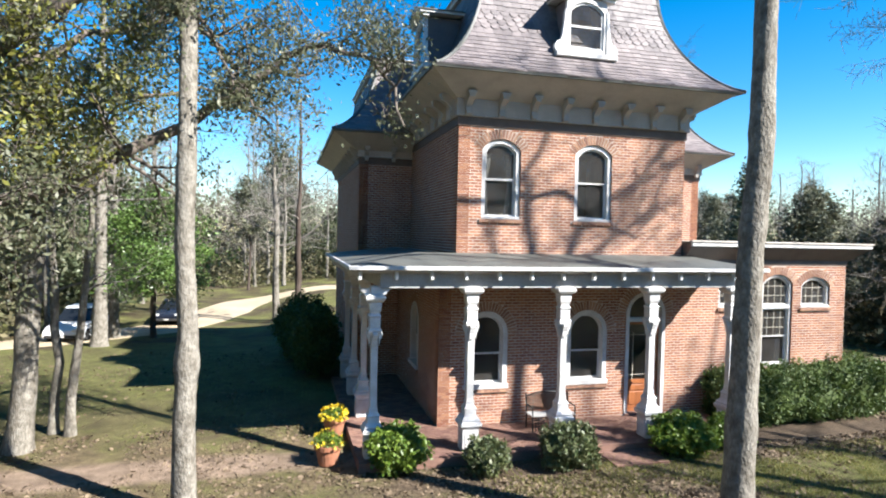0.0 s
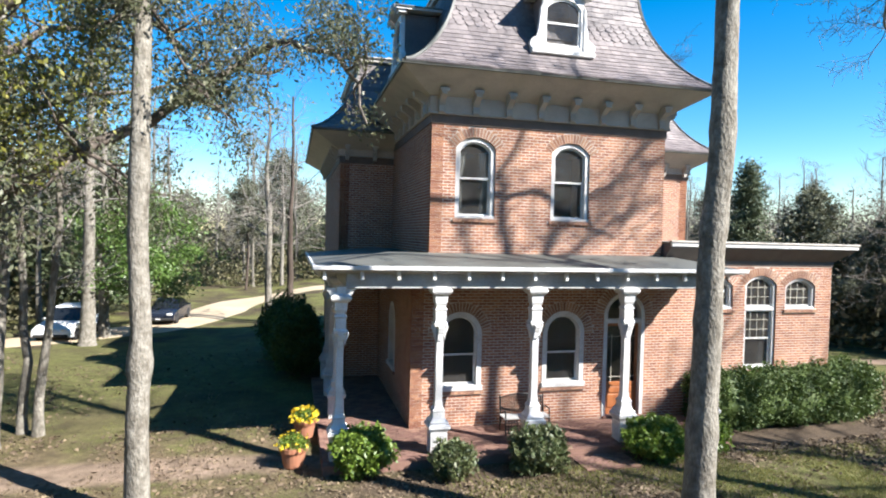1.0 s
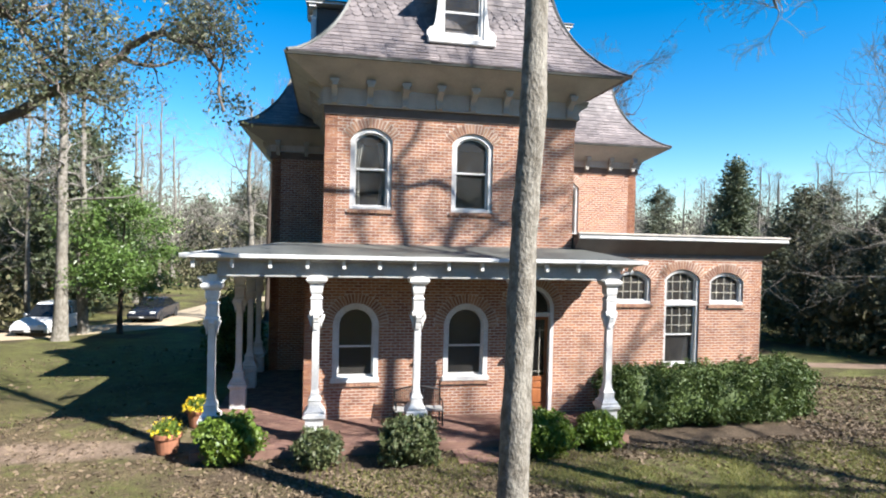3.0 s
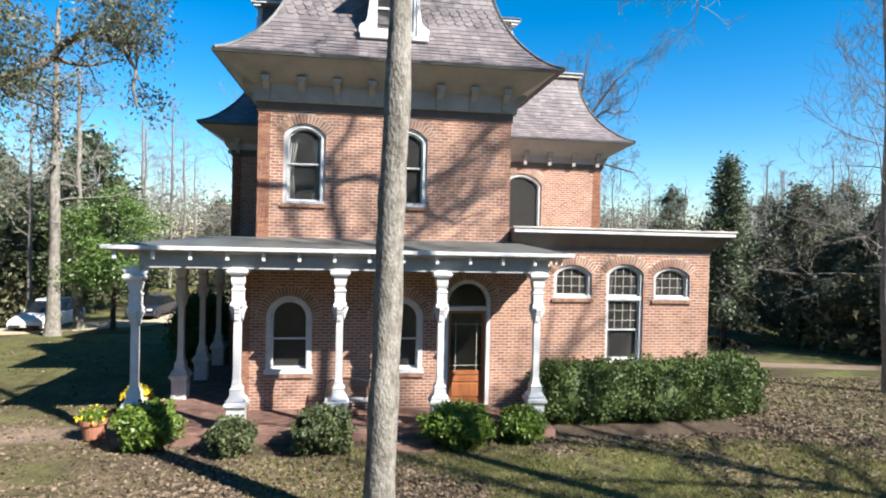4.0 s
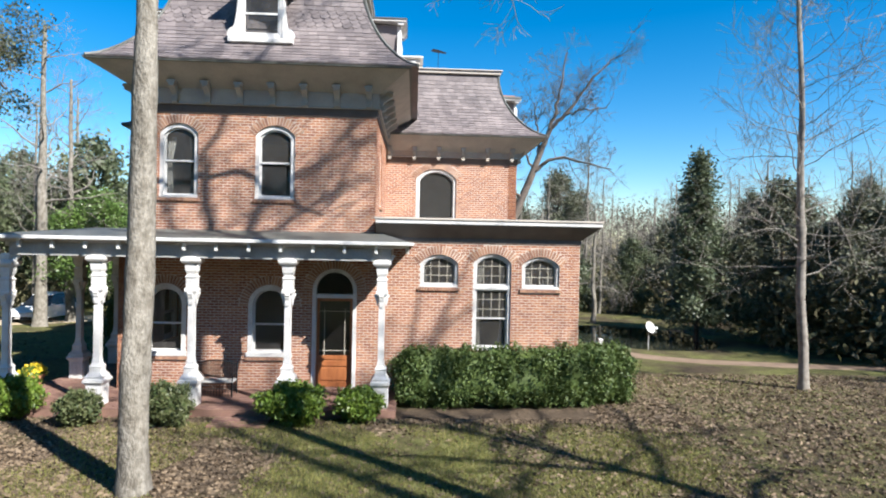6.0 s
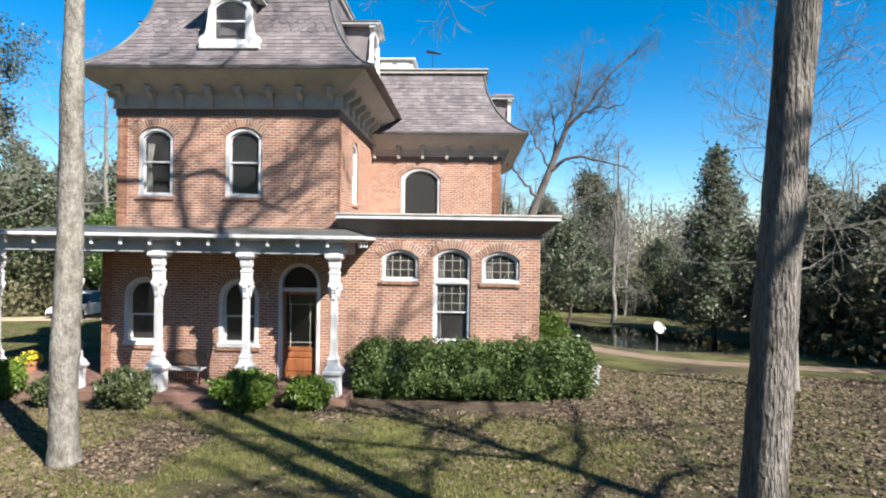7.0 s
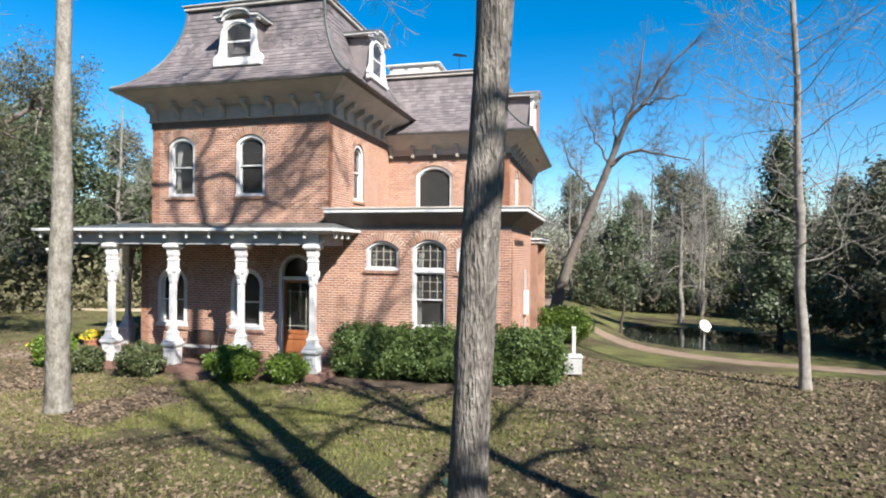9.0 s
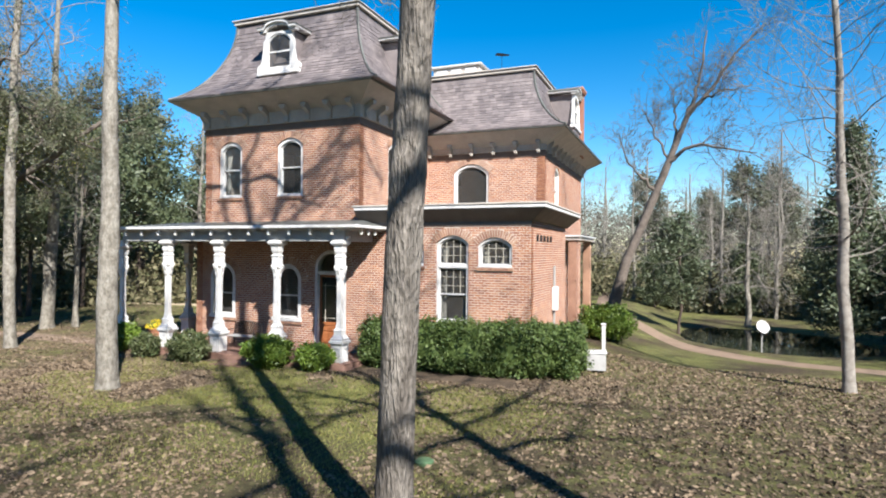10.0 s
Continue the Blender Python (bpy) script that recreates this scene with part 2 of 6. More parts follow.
M_ROAD = mat("pale_sand_road", (0.416, 0.336, 0.232), 0.95, spots=(0.288, 0.224, 0.152), scale=0.6, amount=0.6, fine=30, bump=0.3, depth=0.02, spec=0.15)
M_WALK = mat("brown_gravel_path", (0.215, 0.155, 0.112), 0.95, spots=(0.135, 0.095, 0.066), scale=1.5, amount=0.6, fine=40, bump=0.4, depth=0.02, spec=0.15)
M_WATER = mat("still_pond_water", (0.012, 0.015, 0.012), 0.04, scale=1, amount=0.2, fine=3, bump=0.05, depth=0.004)
M_CARDARK = mat("dark_blue_car_paint", (0.01, 0.013, 0.022), 0.25, scale=2, amount=0.2, fine=40, bump=0.0)
M_CARWHITE = mat("white_car_paint", (0.72, 0.73, 0.74), 0.3, scale=2, amount=0.15, fine=40, bump=0.0)
M_CARSILVER = mat("silver_car_paint", (0.272, 0.288, 0.304), 0.3, metal=0.5, scale=2, amount=0.15, fine=40, bump=0.0)
M_TYRE = mat("rubber", (0.02, 0.02, 0.02), 0.85, scale=8, amount=0.3, fine=60, bump=0.1, depth=0.003)
M_CARGLASS = mat("dark_car_glass", (0.01, 0.012, 0.014), 0.08, scale=2, amount=0.1, fine=20, bump=0.0)


def glass_mat(name, screen):
    """Old window glass, as a rule behind a thin grey insect screen, with a real reflection."""
    m = bpy.data.materials.new(name)
    m.use_nodes = True
    n, l = m.node_tree.nodes, m.node_tree.links
    n.remove(n["Principled BSDF"])
    tr, gl, fr, mx = (n.new("ShaderNode" + k) for k in ("BsdfTransparent", "BsdfGlossy", "Fresnel", "MixShader"))
    df, mesh = n.new("ShaderNodeBsdfDiffuse"), n.new("ShaderNodeMixShader")
    df.inputs[0].default_value = (0.10, 0.095, 0.09, 1)
    mesh.inputs[0].default_value = screen
    tr.inputs[0].default_value = (0.75, 0.78, 0.78, 1)
    gl.inputs["Roughness"].default_value = 0.03
    fr.inputs[0].default_value = 1.38
    l.new(tr.outputs[0], mesh.inputs[1]), l.new(df.outputs[0], mesh.inputs[2])
    l.new(fr.outputs[0], mx.inputs[0]), l.new(mesh.outputs[0], mx.inputs[1]), l.new(gl.outputs[0], mx.inputs[2])
    l.new(mx.outputs[0], n["Material Output"].inputs[0])
    return m


M_GLASS = glass_mat("window_glass", 0.34)
M_CLEAR = glass_mat("door_glass", 0.04)

# ---- mesh helpers ----


def mesh_of(bm, material, smooth=False):
    me = bpy.data.meshes.new("mesh")
    bmesh.ops.recalc_face_normals(bm, faces=bm.faces)
    bm.to_mesh(me)
    bm.free()
    for mt in material if isinstance(material, (list, tuple)) else (material,):
        me.materials.append(mt)
    if smooth:
        me.polygons.foreach_set("use_smooth", [True] * len(me.polygons))
    return me


def raw_mesh(verts, faces, material, smooth=False):
    me = bpy.data.meshes.new("mesh")
    me.from_pydata(verts, [], faces)
    me.materials.append(material)
    if smooth:
        me.polygons.foreach_set("use_smooth", [True] * len(me.polygons))
    me.update()
    return me


def part(name, bm, material, parent=None, label="", smooth=False, at=None):
    """Links a bmesh (or a mesh) as one object, under a thing or a part."""
    ob = new(name, bm if isinstance(bm, bpy.types.Mesh) else mesh_of(bm, material, smooth))
    ob.parent = parent
    if at is not None:
        ob.matrix_basis = at
    if label:
        ob["label"] = label
    return ob


def thing(name, label, category, at=(0, 0, 0), rz=0.0, group="", kind=""):
    ob = new(name)
    ob.empty_display_size = 0.2
    ob.matrix_basis = pose(*at, 0, 0, rz)
    return tagged(ob, label, category, group, kind)


def box(bm, x0, x1, y0, y1, z0, z1, bev=0.0):
    r = bmesh.ops.create_cube(bm, size=1.0)
    vs = r["verts"]
    bmesh.ops.scale(bm, vec=(x1 - x0, y1 - y0, z1 - z0), verts=vs)
    bmesh.ops.translate(bm, vec=((x0 + x1) / 2, (y0 + y1) / 2, (z0 + z1) / 2), verts=vs)
    if bev:
        es = list({e for v in vs for e in v.link_edges})
        bmesh.ops.bevel(bm, geom=es, offset=bev, segments=1, affect="EDGES")
    return bm


def boxes(*specs, bev=0.0):
    bm = bmesh.new()
    for s in specs:
        box(bm, *s, bev=bev)
    return bm


def loft(bm, rings, close=True, cap=True):
    """Skins rings of points (all of one length) in turn."""
    rows = [[bm.verts.new(p) for p in ring] for ring in rings]
    n = len(rows[0])
    for a, b in zip(rows, rows[1:]):
        for i in range(n if close else n - 1):
            j = (i + 1) % n
            bm.faces.new((a[i], a[j], b[j], b[i]))
    if cap and close:
        bm.faces.new(rows[0]), bm.faces.new(rows[-1])
    return bm


def square_post(bm, profile, x=0, y=0):
    """A four-sided post from rows of half width and height."""
    return loft(bm, [[(x - w, y - w, z), (x + w, y - w, z), (x + w, y + w, z), (x - w, y + w, z)] for w, z in profile])


def turned(bm, profile, sides=12, x=0, y=0):
    return loft(bm, [[(x + w * math.cos(2 * math.pi * k / sides), y + w * math.sin(2 * math.pi * k / sides), z) for k in range(sides)] for w, z in profile])


def tube(bm, pts, radii, sides=6):
    """A tube along points, with a radius at each."""
    pts = [Vector(p) for p in pts]
    rings = []
    for i, p in enumerate(pts):
        d = (pts[min(i + 1, len(pts) - 1)] - pts[max(i - 1, 0)]).normalized()
        a = d.cross(Vector((0.31, 0.77, 0.55))).normalized()
        b = d.cross(a)
        rings.append([p + radii[i] * (math.cos(2 * math.pi * k / sides) * a + math.sin(2 * math.pi * k / sides) * b) for k in range(sides)])
    return loft(bm, rings)


# ---- plan (metres; the front wall stands on y = 0) ----
G0 = -0.30                                  # ground by the porch
FLOOR_Z = -0.10                             # porch paving
TX0, TX1, TZ0, TZ1 = -0.75, 6.10, 4.40, 7.98    # tower front, upper storey
LX0, LX1, LZ1 = -1.17, 12.18, 4.38              # ground floor front
MX0, MX1, MY0, MY1 = -2.62, 11.25, 5.97, 15.0   # main block behind
POST_Y, POSTS_X = -1.70, (-3.12, -0.84, 1.53, 4.00, 6.44)


POND = (20.8, 19.2, 5.2, 4.2)               # centre and half axes


def ease(t):
    t = min(1, max(0, t))
    return t * t * (3 - 2 * t)


def height(x, y):
    """The lie of the land."""
    z = G0
    z -= 0.85 * ease((y - 6) / 18) * ease((-1.0 - x) / 7)          # the lawn falls to the drive
    z += 1.1 * ease((y - 46) / 40) * ease((8.0 - x) / 12)          # and rises to the wood
    z -= 0.95 * ease((y + 6) / 22) * ease((x - 12.0) / 5)          # the bank falls to the pond
    u, w = (x - POND[0]) * 0.65 - (y - POND[1]) * 0.76, (x - POND[0]) * 0.76 + (y - POND[1]) * 0.65
    z -= 0.35 * math.exp(-((u / POND[2]) ** 2 + (w / POND[3]) ** 2) ** 3)
    return z + 0.05 * noise.noise((x * 0.18, y * 0.18, 0.0)) * min(1, (abs(x - 4) + abs(y - 6)) / 14)

# ---- ground ----


def make_ground():
    def steps(lo, hi, near0, near1, fine, coarse):
        out, v = [], lo
        while v < hi:
            out.append(v)
            v += fine if near0 <= v <= near1 else min(coarse, max(fine, 0.12 * max(near0 - v, v - near1)))
        return out + [hi]

    xs, ys = steps(-900, 900, -20, 30, 0.5, 120), steps(-300, 1500, -22, 26, 0.5, 120)
    verts = [(x, y, height(x, y)) for y in ys for x in xs]
    w = len(xs)
    faces = [(j * w + i, j * w + i + 1, (j + 1) * w + i + 1, (j + 1) * w + i) for j in range(len(ys) - 1) for i in range(w - 1)]
    tagged(new("ground", raw_mesh(verts, faces, M_GROUND, True)), "thin winter lawn with bare earth and fallen leaves", "ground", kind="structure")


make_ground()

# ---- walls ----


def arc(o, x, off=0.0):
    """Height of an opening's arched head over x, its curve moved outwards by off."""
    cx, w, z0, zs, rise = o
    a = w / 2
    r = (a * a + rise * rise) / (2 * rise)
    zc = zs + rise - r
    d = abs(x - cx)
    return zc + math.sqrt(max((r + off) ** 2 - d * d, 0))


def wall_mesh(x0, x1, z0, z1, openings, thick=0.32, seg=12):
    """A wall along x, its face on y = 0, its body behind, with arched openings through it."""
    bm = bmesh.new()
    cuts = [x0]
    cols = []
    for o in sorted(openings):
        a, b = o[0] - o[1] / 2, o[0] + o[1] / 2
        cols.append((cuts[-1], a, None))
        for k in range(seg):
            cols.append((a + (b - a) * k / seg, a + (b - a) * (k + 1) / seg, o))
        cuts.append(b)
    cols.append((cuts[-1], x1, None))

    def quad(p):
        bm.faces.new([bm.verts.new(v) for v in p])

    for y in (0, thick):
        for a, b, o in cols:
            if o is None:
                quad([(a, y, z0), (b, y, z0), (b, y, z1), (a, y, z1)])
            else:
                if o[2] > z0 + 1e-4:
                    quad([(a, y, z0), (b, y, z0), (b, y, o[2]), (a, y, o[2])])
                quad([(a, y, arc(o, a)), (b, y, arc(o, b)), (b, y, z1), (a, y, z1)])
    for a, b, o in cols:
        if o is not None:
            quad([(a, 0, arc(o, a)), (b, 0, arc(o, b)), (b, thick, arc(o, b)), (a, thick, arc(o, a))])
            if o[2] > z0 + 1e-4:
                quad([(a, 0, o[2]), (b, 0, o[2]), (b, thick, o[2]), (a, thick, o[2])])
    for o in openings:
        for x in (o[0] - o[1] / 2, o[0] + o[1] / 2):
            quad([(x, 0, o[2]), (x, thick, o[2]), (x, thick, o[3]), (x, 0, o[3])])
    for z in (z0, z1):
        quad([(x0, 0, z), (x1, 0, z), (x1, thick, z), (x0, thick, z)])
    for x in (x0, x1):
        quad([(x, 0, z0), (x, thick, z0), (x, thick, z1), (x, 0, z1)])
    bmesh.ops.remove_doubles(bm, verts=bm.verts, dist=0.0005)
    return bm


COURSE, BRICK_L, JOINT, PROUD = 0.079, 0.226, 0.021, 0.0035
NEAR_BRICKS = []


def brick_rows(x0, x1, z0, z1, openings, arch=0.27, near=None):
    """Bricks of a face on y = 0, laid in stretcher courses, cut round the openings and their arches."""
    verts, faces, singles = [], [], []
    n = int((z1 - z0) / COURSE)
    c = (z1 - z0) / n
    for r in range(n):
        za, zb = z0 + r * c + JOINT / 2, z0 + (r + 1) * c - JOINT / 2
        zm = (za + zb) / 2
        gaps = []
        for o in openings:
            cx, w, s, zs, rise = o
            a = w / 2
            if s - 0.10 < zm <= zs:
                e = 0.06 if zm < s else 0.0
                gaps.append((cx - a - e, cx + a + e))
            elif zm > zs:
                rad = (a * a + rise * rise) / (2 * rise)
                zc = zs + rise - rad
                k = (rad + arch) ** 2 - (zm - zc) ** 2
                if k > 0:
                    lean = math.asin(min(1, a / rad))
                    h = min(math.sqrt(k), a + (zm - zs) * math.tan(min(lean, 1.5)) + 0.012)
                    gaps.append((cx - h, cx + h))
        x = x0 + (0.0 if r % 2 else -BRICK_L / 2)
        while x < x1:
            spans = [(max(x + JOINT / 2, x0), min(x + BRICK_L - JOINT / 2, x1))]
            for g0, g1 in gaps:
                spans = [q for p, s in spans for q in ((p, min(s, g0)), (max(p, g1), s))]
            for p, s in spans:
                if s - p > 0.03:
                    d = PROUD + random.uniform(-0.0015, 0.002)
                    if near and len(singles) < 300 and near[0] < p < near[1] and near[2] < zm < near[3] and s - p > 0.2:
                        singles.append((p, s, za, zb, d))
                        continue
                    i = len(verts)
                    verts += [(p, 0.02, za), (s, 0.02, za), (s, 0.02, zb), (p, 0.02, zb), (p, -d, za), (s, -d, za), (s, -d, zb), (p, -d, zb)]
                    faces += [(i + 4, i + 5, i + 6, i + 7), (i, i + 1, i + 5, i + 4), (i + 1, i + 2, i + 6, i + 5), (i + 2, i + 3, i + 7, i + 6), (i + 3, i, i + 4, i + 7)]
            x += BRICK_L
    return verts, faces, singles


def voussoirs(w_ob, o, depth=0.25, step=0.085):
    """The ring of bricks on edge over an opening."""
    cx, w, z0, zs, rise = o
    a = w / 2
    r = (a * a + rise * rise) / (2 * rise)
    zc = zs + rise - r
    half = math.asin(min(1, a / r)) + 0.03
    n = max(7, int(2 * half * (r + depth / 2) / step))
    for k in range(n):
        t0, t1 = (-half + 2 * half * (k + q) / n for q in (0.15, 0.85))
        d = 0.012 + random.uniform(-0.003, 0.003)
        ring = []
        for y in (0.03, -d):
            ring.append([(cx + rr * math.sin(t), y, zc + rr * math.cos(t)) for rr, t in ((r + 0.005, t0), (r + 0.005, t1), (r + depth, t1), (r + depth, t0))])
        part("arch_brick", loft(bmesh.new(), ring), M_ARCH, w_ob)


def brick_wall(name, label, x0, x1, z0, z1, openings, m=None, near=None, thick=0.32):
    """A brick wall with its bricks and arches; m lays it into the house."""
    m = m or Matrix()
    w = part(name, wall_mesh(x0, x1, z0, z1, openings, thick), [M_MORTAR, M_BRICK], None, label, at=m)
    for p in w.data.polygons:
        p.material_index = 1 if abs(p.normal.y) < 0.5 else 0
    tagged(w, label, "wall", kind="structure")
    v, f, singles = brick_rows(x0, x1, z0, z1, openings, near=near)
    rest = part("brickwork", raw_mesh(v, f, M_BRICK), None, w)
    rest["kind"] = "stuff"
    for o in openings:
        if o[4] > 0.1:
            voussoirs(w, o)
    if singles:
        NEAR_BRICKS.append((w, singles))
    return w


def turn_z(x, y, z, deg):
    return pose(x, y, z, 0, 0, deg)


UP_WIN = [(0.46, 1.10, 5.40, 7.24, 0.30), (3.19, 1.14, 5.40, 7.24, 0.30)]
LOW_WIN = [(0.15, 1.20, 0.85, 2.34, 0.595), (3.12, 1.24, 0.85, 2.32, 0.615)]
DOOR = (4.98, 1.28, FLOOR_Z, 2.80, 0.635)
WING_WIN = [(8.01, 1.12, 2.94, 3.64, 0.26), (9.58, 1.12, 1.10, 3.68, 0.27), (11.02, 1.12, 2.92, 3.62, 0.26)]
MAIN_WIN = (8.08, 1.58, 4.95, 6.76, 0.40)
SIDE_WIN = (2.62, 0.95, 5.40, 7.24, 0.30)

brick_wall("wall_front_lower", "red brick ground floor wall with arched openings", LX0, LX1, -0.32, LZ1, LOW_WIN + [DOOR] + WING_WIN, near=(8.3, 12.2, 1.0, 3.0))
brick_wall("wall_tower_front", "sunlit red brick upper wall with two arched windows", TX0, TX1, TZ0 - 0.2, TZ1, UP_WIN, near=(3.8, 6.0, 4.5, 7.9))
brick_wall("wall_tower_side_right", "sunlit red brick side wall of the projecting bay", 0, MY0, TZ0 - 0.2, TZ1, [SIDE_WIN], turn_z(TX1, 0, 0, 90))
brick_wall("wall_tower_side_left", "shaded red brick side wall of the projecting bay", -MY0, 0, TZ0 - 0.2, TZ1, [], turn_z(TX0, 0, 0, -90))
brick_wall("wall_lower_side_left", "shaded red brick wall along the side porch", -MY0, 0, -0.32, LZ1, [(-3.0, 1.16, 0.85, 2.30, 0.575)], turn_z(LX0, 0, 0, -90))
brick_wall("wall_wing_side", "red brick side wall of the low wing", 0, 5.6, -0.32, LZ1, [], turn_z(LX1, 0, 0, 90))
brick_wall("wall_main_front_right", "red brick wall of the main block above the wing", TX1, MX1, 4.2, 7.42, [MAIN_WIN], turn_z(0, MY0, 0, 0))
brick_wall("wall_main_front_left", "deeply shaded red brick wall beside the bay", MX0, TX0, -0.32, 7.42, [], turn_z(0, MY0, 0, 0))
brick_wall("wall_main_side_right", "red brick end wall of the main block", 0, MY1 - MY0, -0.32, 7.42, [(2.6, 1.1, 5.2, 6.9, 0.3)], turn_z(MX1, MY0, 0, 90))
brick_wall("wall_main_side_left", "shaded brick end wall of the main block", -(MY1 - MY0), 0, -0.32, 7.42, [], turn_z(MX0, MY0, 0, -90))
brick_wall("wall_main_back", "red brick back wall of the main block", -MX1, -MX0, -0.32, 7.42, [], turn_z(0, MY1, 0, 180))

# floors inside, so that the rooms are closed and dim
for nm, spec in (("floor_upper", (TX0 + 0.3, TX1 - 0.3, 0.33, MY0 + 3, 4.3, 4.4)), ("ceiling_upper", (TX0 + 0.3, TX1 - 0.3, 0.33, MY0 + 3, 7.9, 8.0)),
                 ("floor_ground", (LX0 + 0.3, LX1 - 0.3, 0.33, MY1 - 0.4, -0.25, -0.12)), ("wall_inner_back", (LX0 + 0.3, LX1 - 0.3, 4.6, 4.75, -0.12, 4.25)),
                 ("wall_inner_upper", (TX0 + 0.33, TX1 - 0.33, 5.2, 5.3, 4.4, 7.9)), ("wall_inner_main", (TX1 + 0.4, MX1 - 0.33, MY0 + 3.0, MY0 + 3.1, 4.4, 7.38)),
                 ("ceiling_main", (MX0 + 0.33, MX1 - 0.33, MY0 + 0.33, MY1 - 0.33, 7.30, 7.38))):
    tagged(part(nm, boxes(spec), M_ROOM), "dim interior surface", "interior", kind="structure")

# ---- roofs ----


def bell(t, run, rise):
    """The concave sweep of the slope: t = 0 at the eave, 1 at the top."""
    return run * (1 - (1 - t) ** 1.75), rise * (t ** 1.28)


def roof_rings(x0, x1, y0, y1, z0, run, rise, n=14):
    out = []
    for k in range(n + 1):
        d, h = bell(k / n, run, rise)
        out.append([(x0 + d, y0 + d, z0 + h), (x1 - d, y0 + d, z0 + h), (x1 - d, y1 - d, z0 + h), (x0 + d, y1 - d, z0 + h)])
    return out


def slates(rings, sides, scaled=(), width=0.27, near=None):
    """Slates in courses over the sweep, each course over the one below; the courses in scaled have rounded tails."""
    verts, faces, singles = [], [], []
    for s in sides:
        pts = [(Vector(r[s]), Vector(r[(s + 1) % 4])) for r in rings]
        # resample the slope in even courses
        lens = [0.0]
        for a, b in zip(pts, pts[1:]):
            mid_a, mid_b = (a[0] + a[1]) / 2, (b[0] + b[1]) / 2
            lens.append(lens[-1] + (mid_b - mid_a).length)
        total, course = lens[-1], 0.165
        rows = int(total / course)

        def at(d):
            i = min(max(np.searchsorted(lens, d) - 1, 0), len(lens) - 2)
            f = (d - lens[i]) / (lens[i + 1] - lens[i])
            return pts[i][0].lerp(pts[i + 1][0], f), pts[i][1].lerp(pts[i + 1][1], f)

        for r in range(rows):
            l0, r0 = at(max(0, r * course - 0.03))
            l1, r1 = at(min(total, r * course + course * 1.25))
            along, up = (r0 - l0).normalized(), ((l1 + r1) / 2 - (l0 + r0) / 2).normalized()
            nrm = along.cross(up).normalized()
            length = (r0 - l0).length
            n = max(2, int(length / width))
            clip = 0.115 if r in scaled else 0.0
            for k in range(-1, n + 1):
                u0 = (k + (0.5 if r % 2 else 0.0)) * width + 0.006
                u1 = u0 + width - 0.012
                a0, a1 = max(u0, 0), min(u1, length)
                if a1 - a0 < 0.05:
                    continue
                # the upper edge keeps inside the hips
                top_l, top_r = (l1 - l0).dot(along), length + (r1 - r0).dot(along)
                t0, t1 = max(a0, top_l), min(a1, top_r)
                if t1 <= t0:
                    t0 = t1 = min(max((a0 + a1) / 2, top_l), top_r)
                low = 0.022 + random.uniform(0, 0.010)
                jog = random.uniform(-0.012, 0.012)
                c = min(clip, (a1 - a0) / 2.2)
                base = l0 + up * jog
                hh = (l1 - l0).dot(up)
                ends = [l0 + along * t1 + up * hh + nrm * 0.004, l0 + along * t0 + up * hh + nrm * 0.004]
                tail = [base + along * (a0 + c) + nrm * low, base + along * (a1 - c) + nrm * low]
                if c:
                    tail += [base + along * (a1 - c * 0.3) + up * c * 0.3 + nrm * low, base + along * a1 + up * c + nrm * low * 0.9]
                    p = tail + ends + [base + along * a0 + up * c + nrm * low * 0.9, base + along * (a0 + c * 0.3) + up * c * 0.3 + nrm * low]
                else:
                    p = tail + ends
                q = [base + along * (a0 + c), base + along * (a1 - c)]
                piece = (p + q, [tuple(range(len(p))), (len(p), len(p) + 1, 1, 0)])
                if near and s == 0 and len(singles) < 300 and near[0] < p[0].x < near[1] and near[2] < p[0].z < near[3]:
                    singles.append(piece)
                    continue
                i = len(verts)
                verts += [tuple(v) for v in piece[0]]
                faces += [tuple(i + v for v in f) for f in piece[1]]
    return verts, faces, singles


NEAR_SLATES = []


def mansard(name, label, x0, x1, y0, y1, z0, run, rise, sides, scaled=(), near=None):
    rings = roof_rings(x0, x1, y0, y1, z0, run, rise)
    bm = bmesh.new()
    loft(bm, rings, cap=True)
    roof = tagged(part(name, bm, M_SLATE), label, "roof", kind="structure")
    v, f, singles = slates(rings, sides, scaled, near=near)
    rest = part("slates", raw_mesh(v, f, M_SLATE), None, roof)
    rest["kind"] = "stuff"
    NEAR_SLATES.append((roof, singles))
    # hips and top moulding
    for s in range(4):
        bm = bmesh.new()
        tube(bm, [Vector(r[s]) + Vector((0, 0, 0.03)) for r in rings], [0.05] * len(rings), 5)
        part("hip", bm, M_TIN, roof)
    t = rings[-1]
    bx0, bx1, by0, by1, bz = t[0][0], t[1][0], t[0][1], t[2][1], t[0][2]
    part("top_moulding", boxes((bx0 - 0.10, bx1 + 0.10, by0 - 0.10, by1 + 0.10, bz + 0.04, bz + 0.17), (bx0 - 0.16, bx1 + 0.16, by0 - 0.16, by1 + 0.16, bz + 0.17, bz + 0.23), bev=0.02), M_GREY, roof)
    return rings


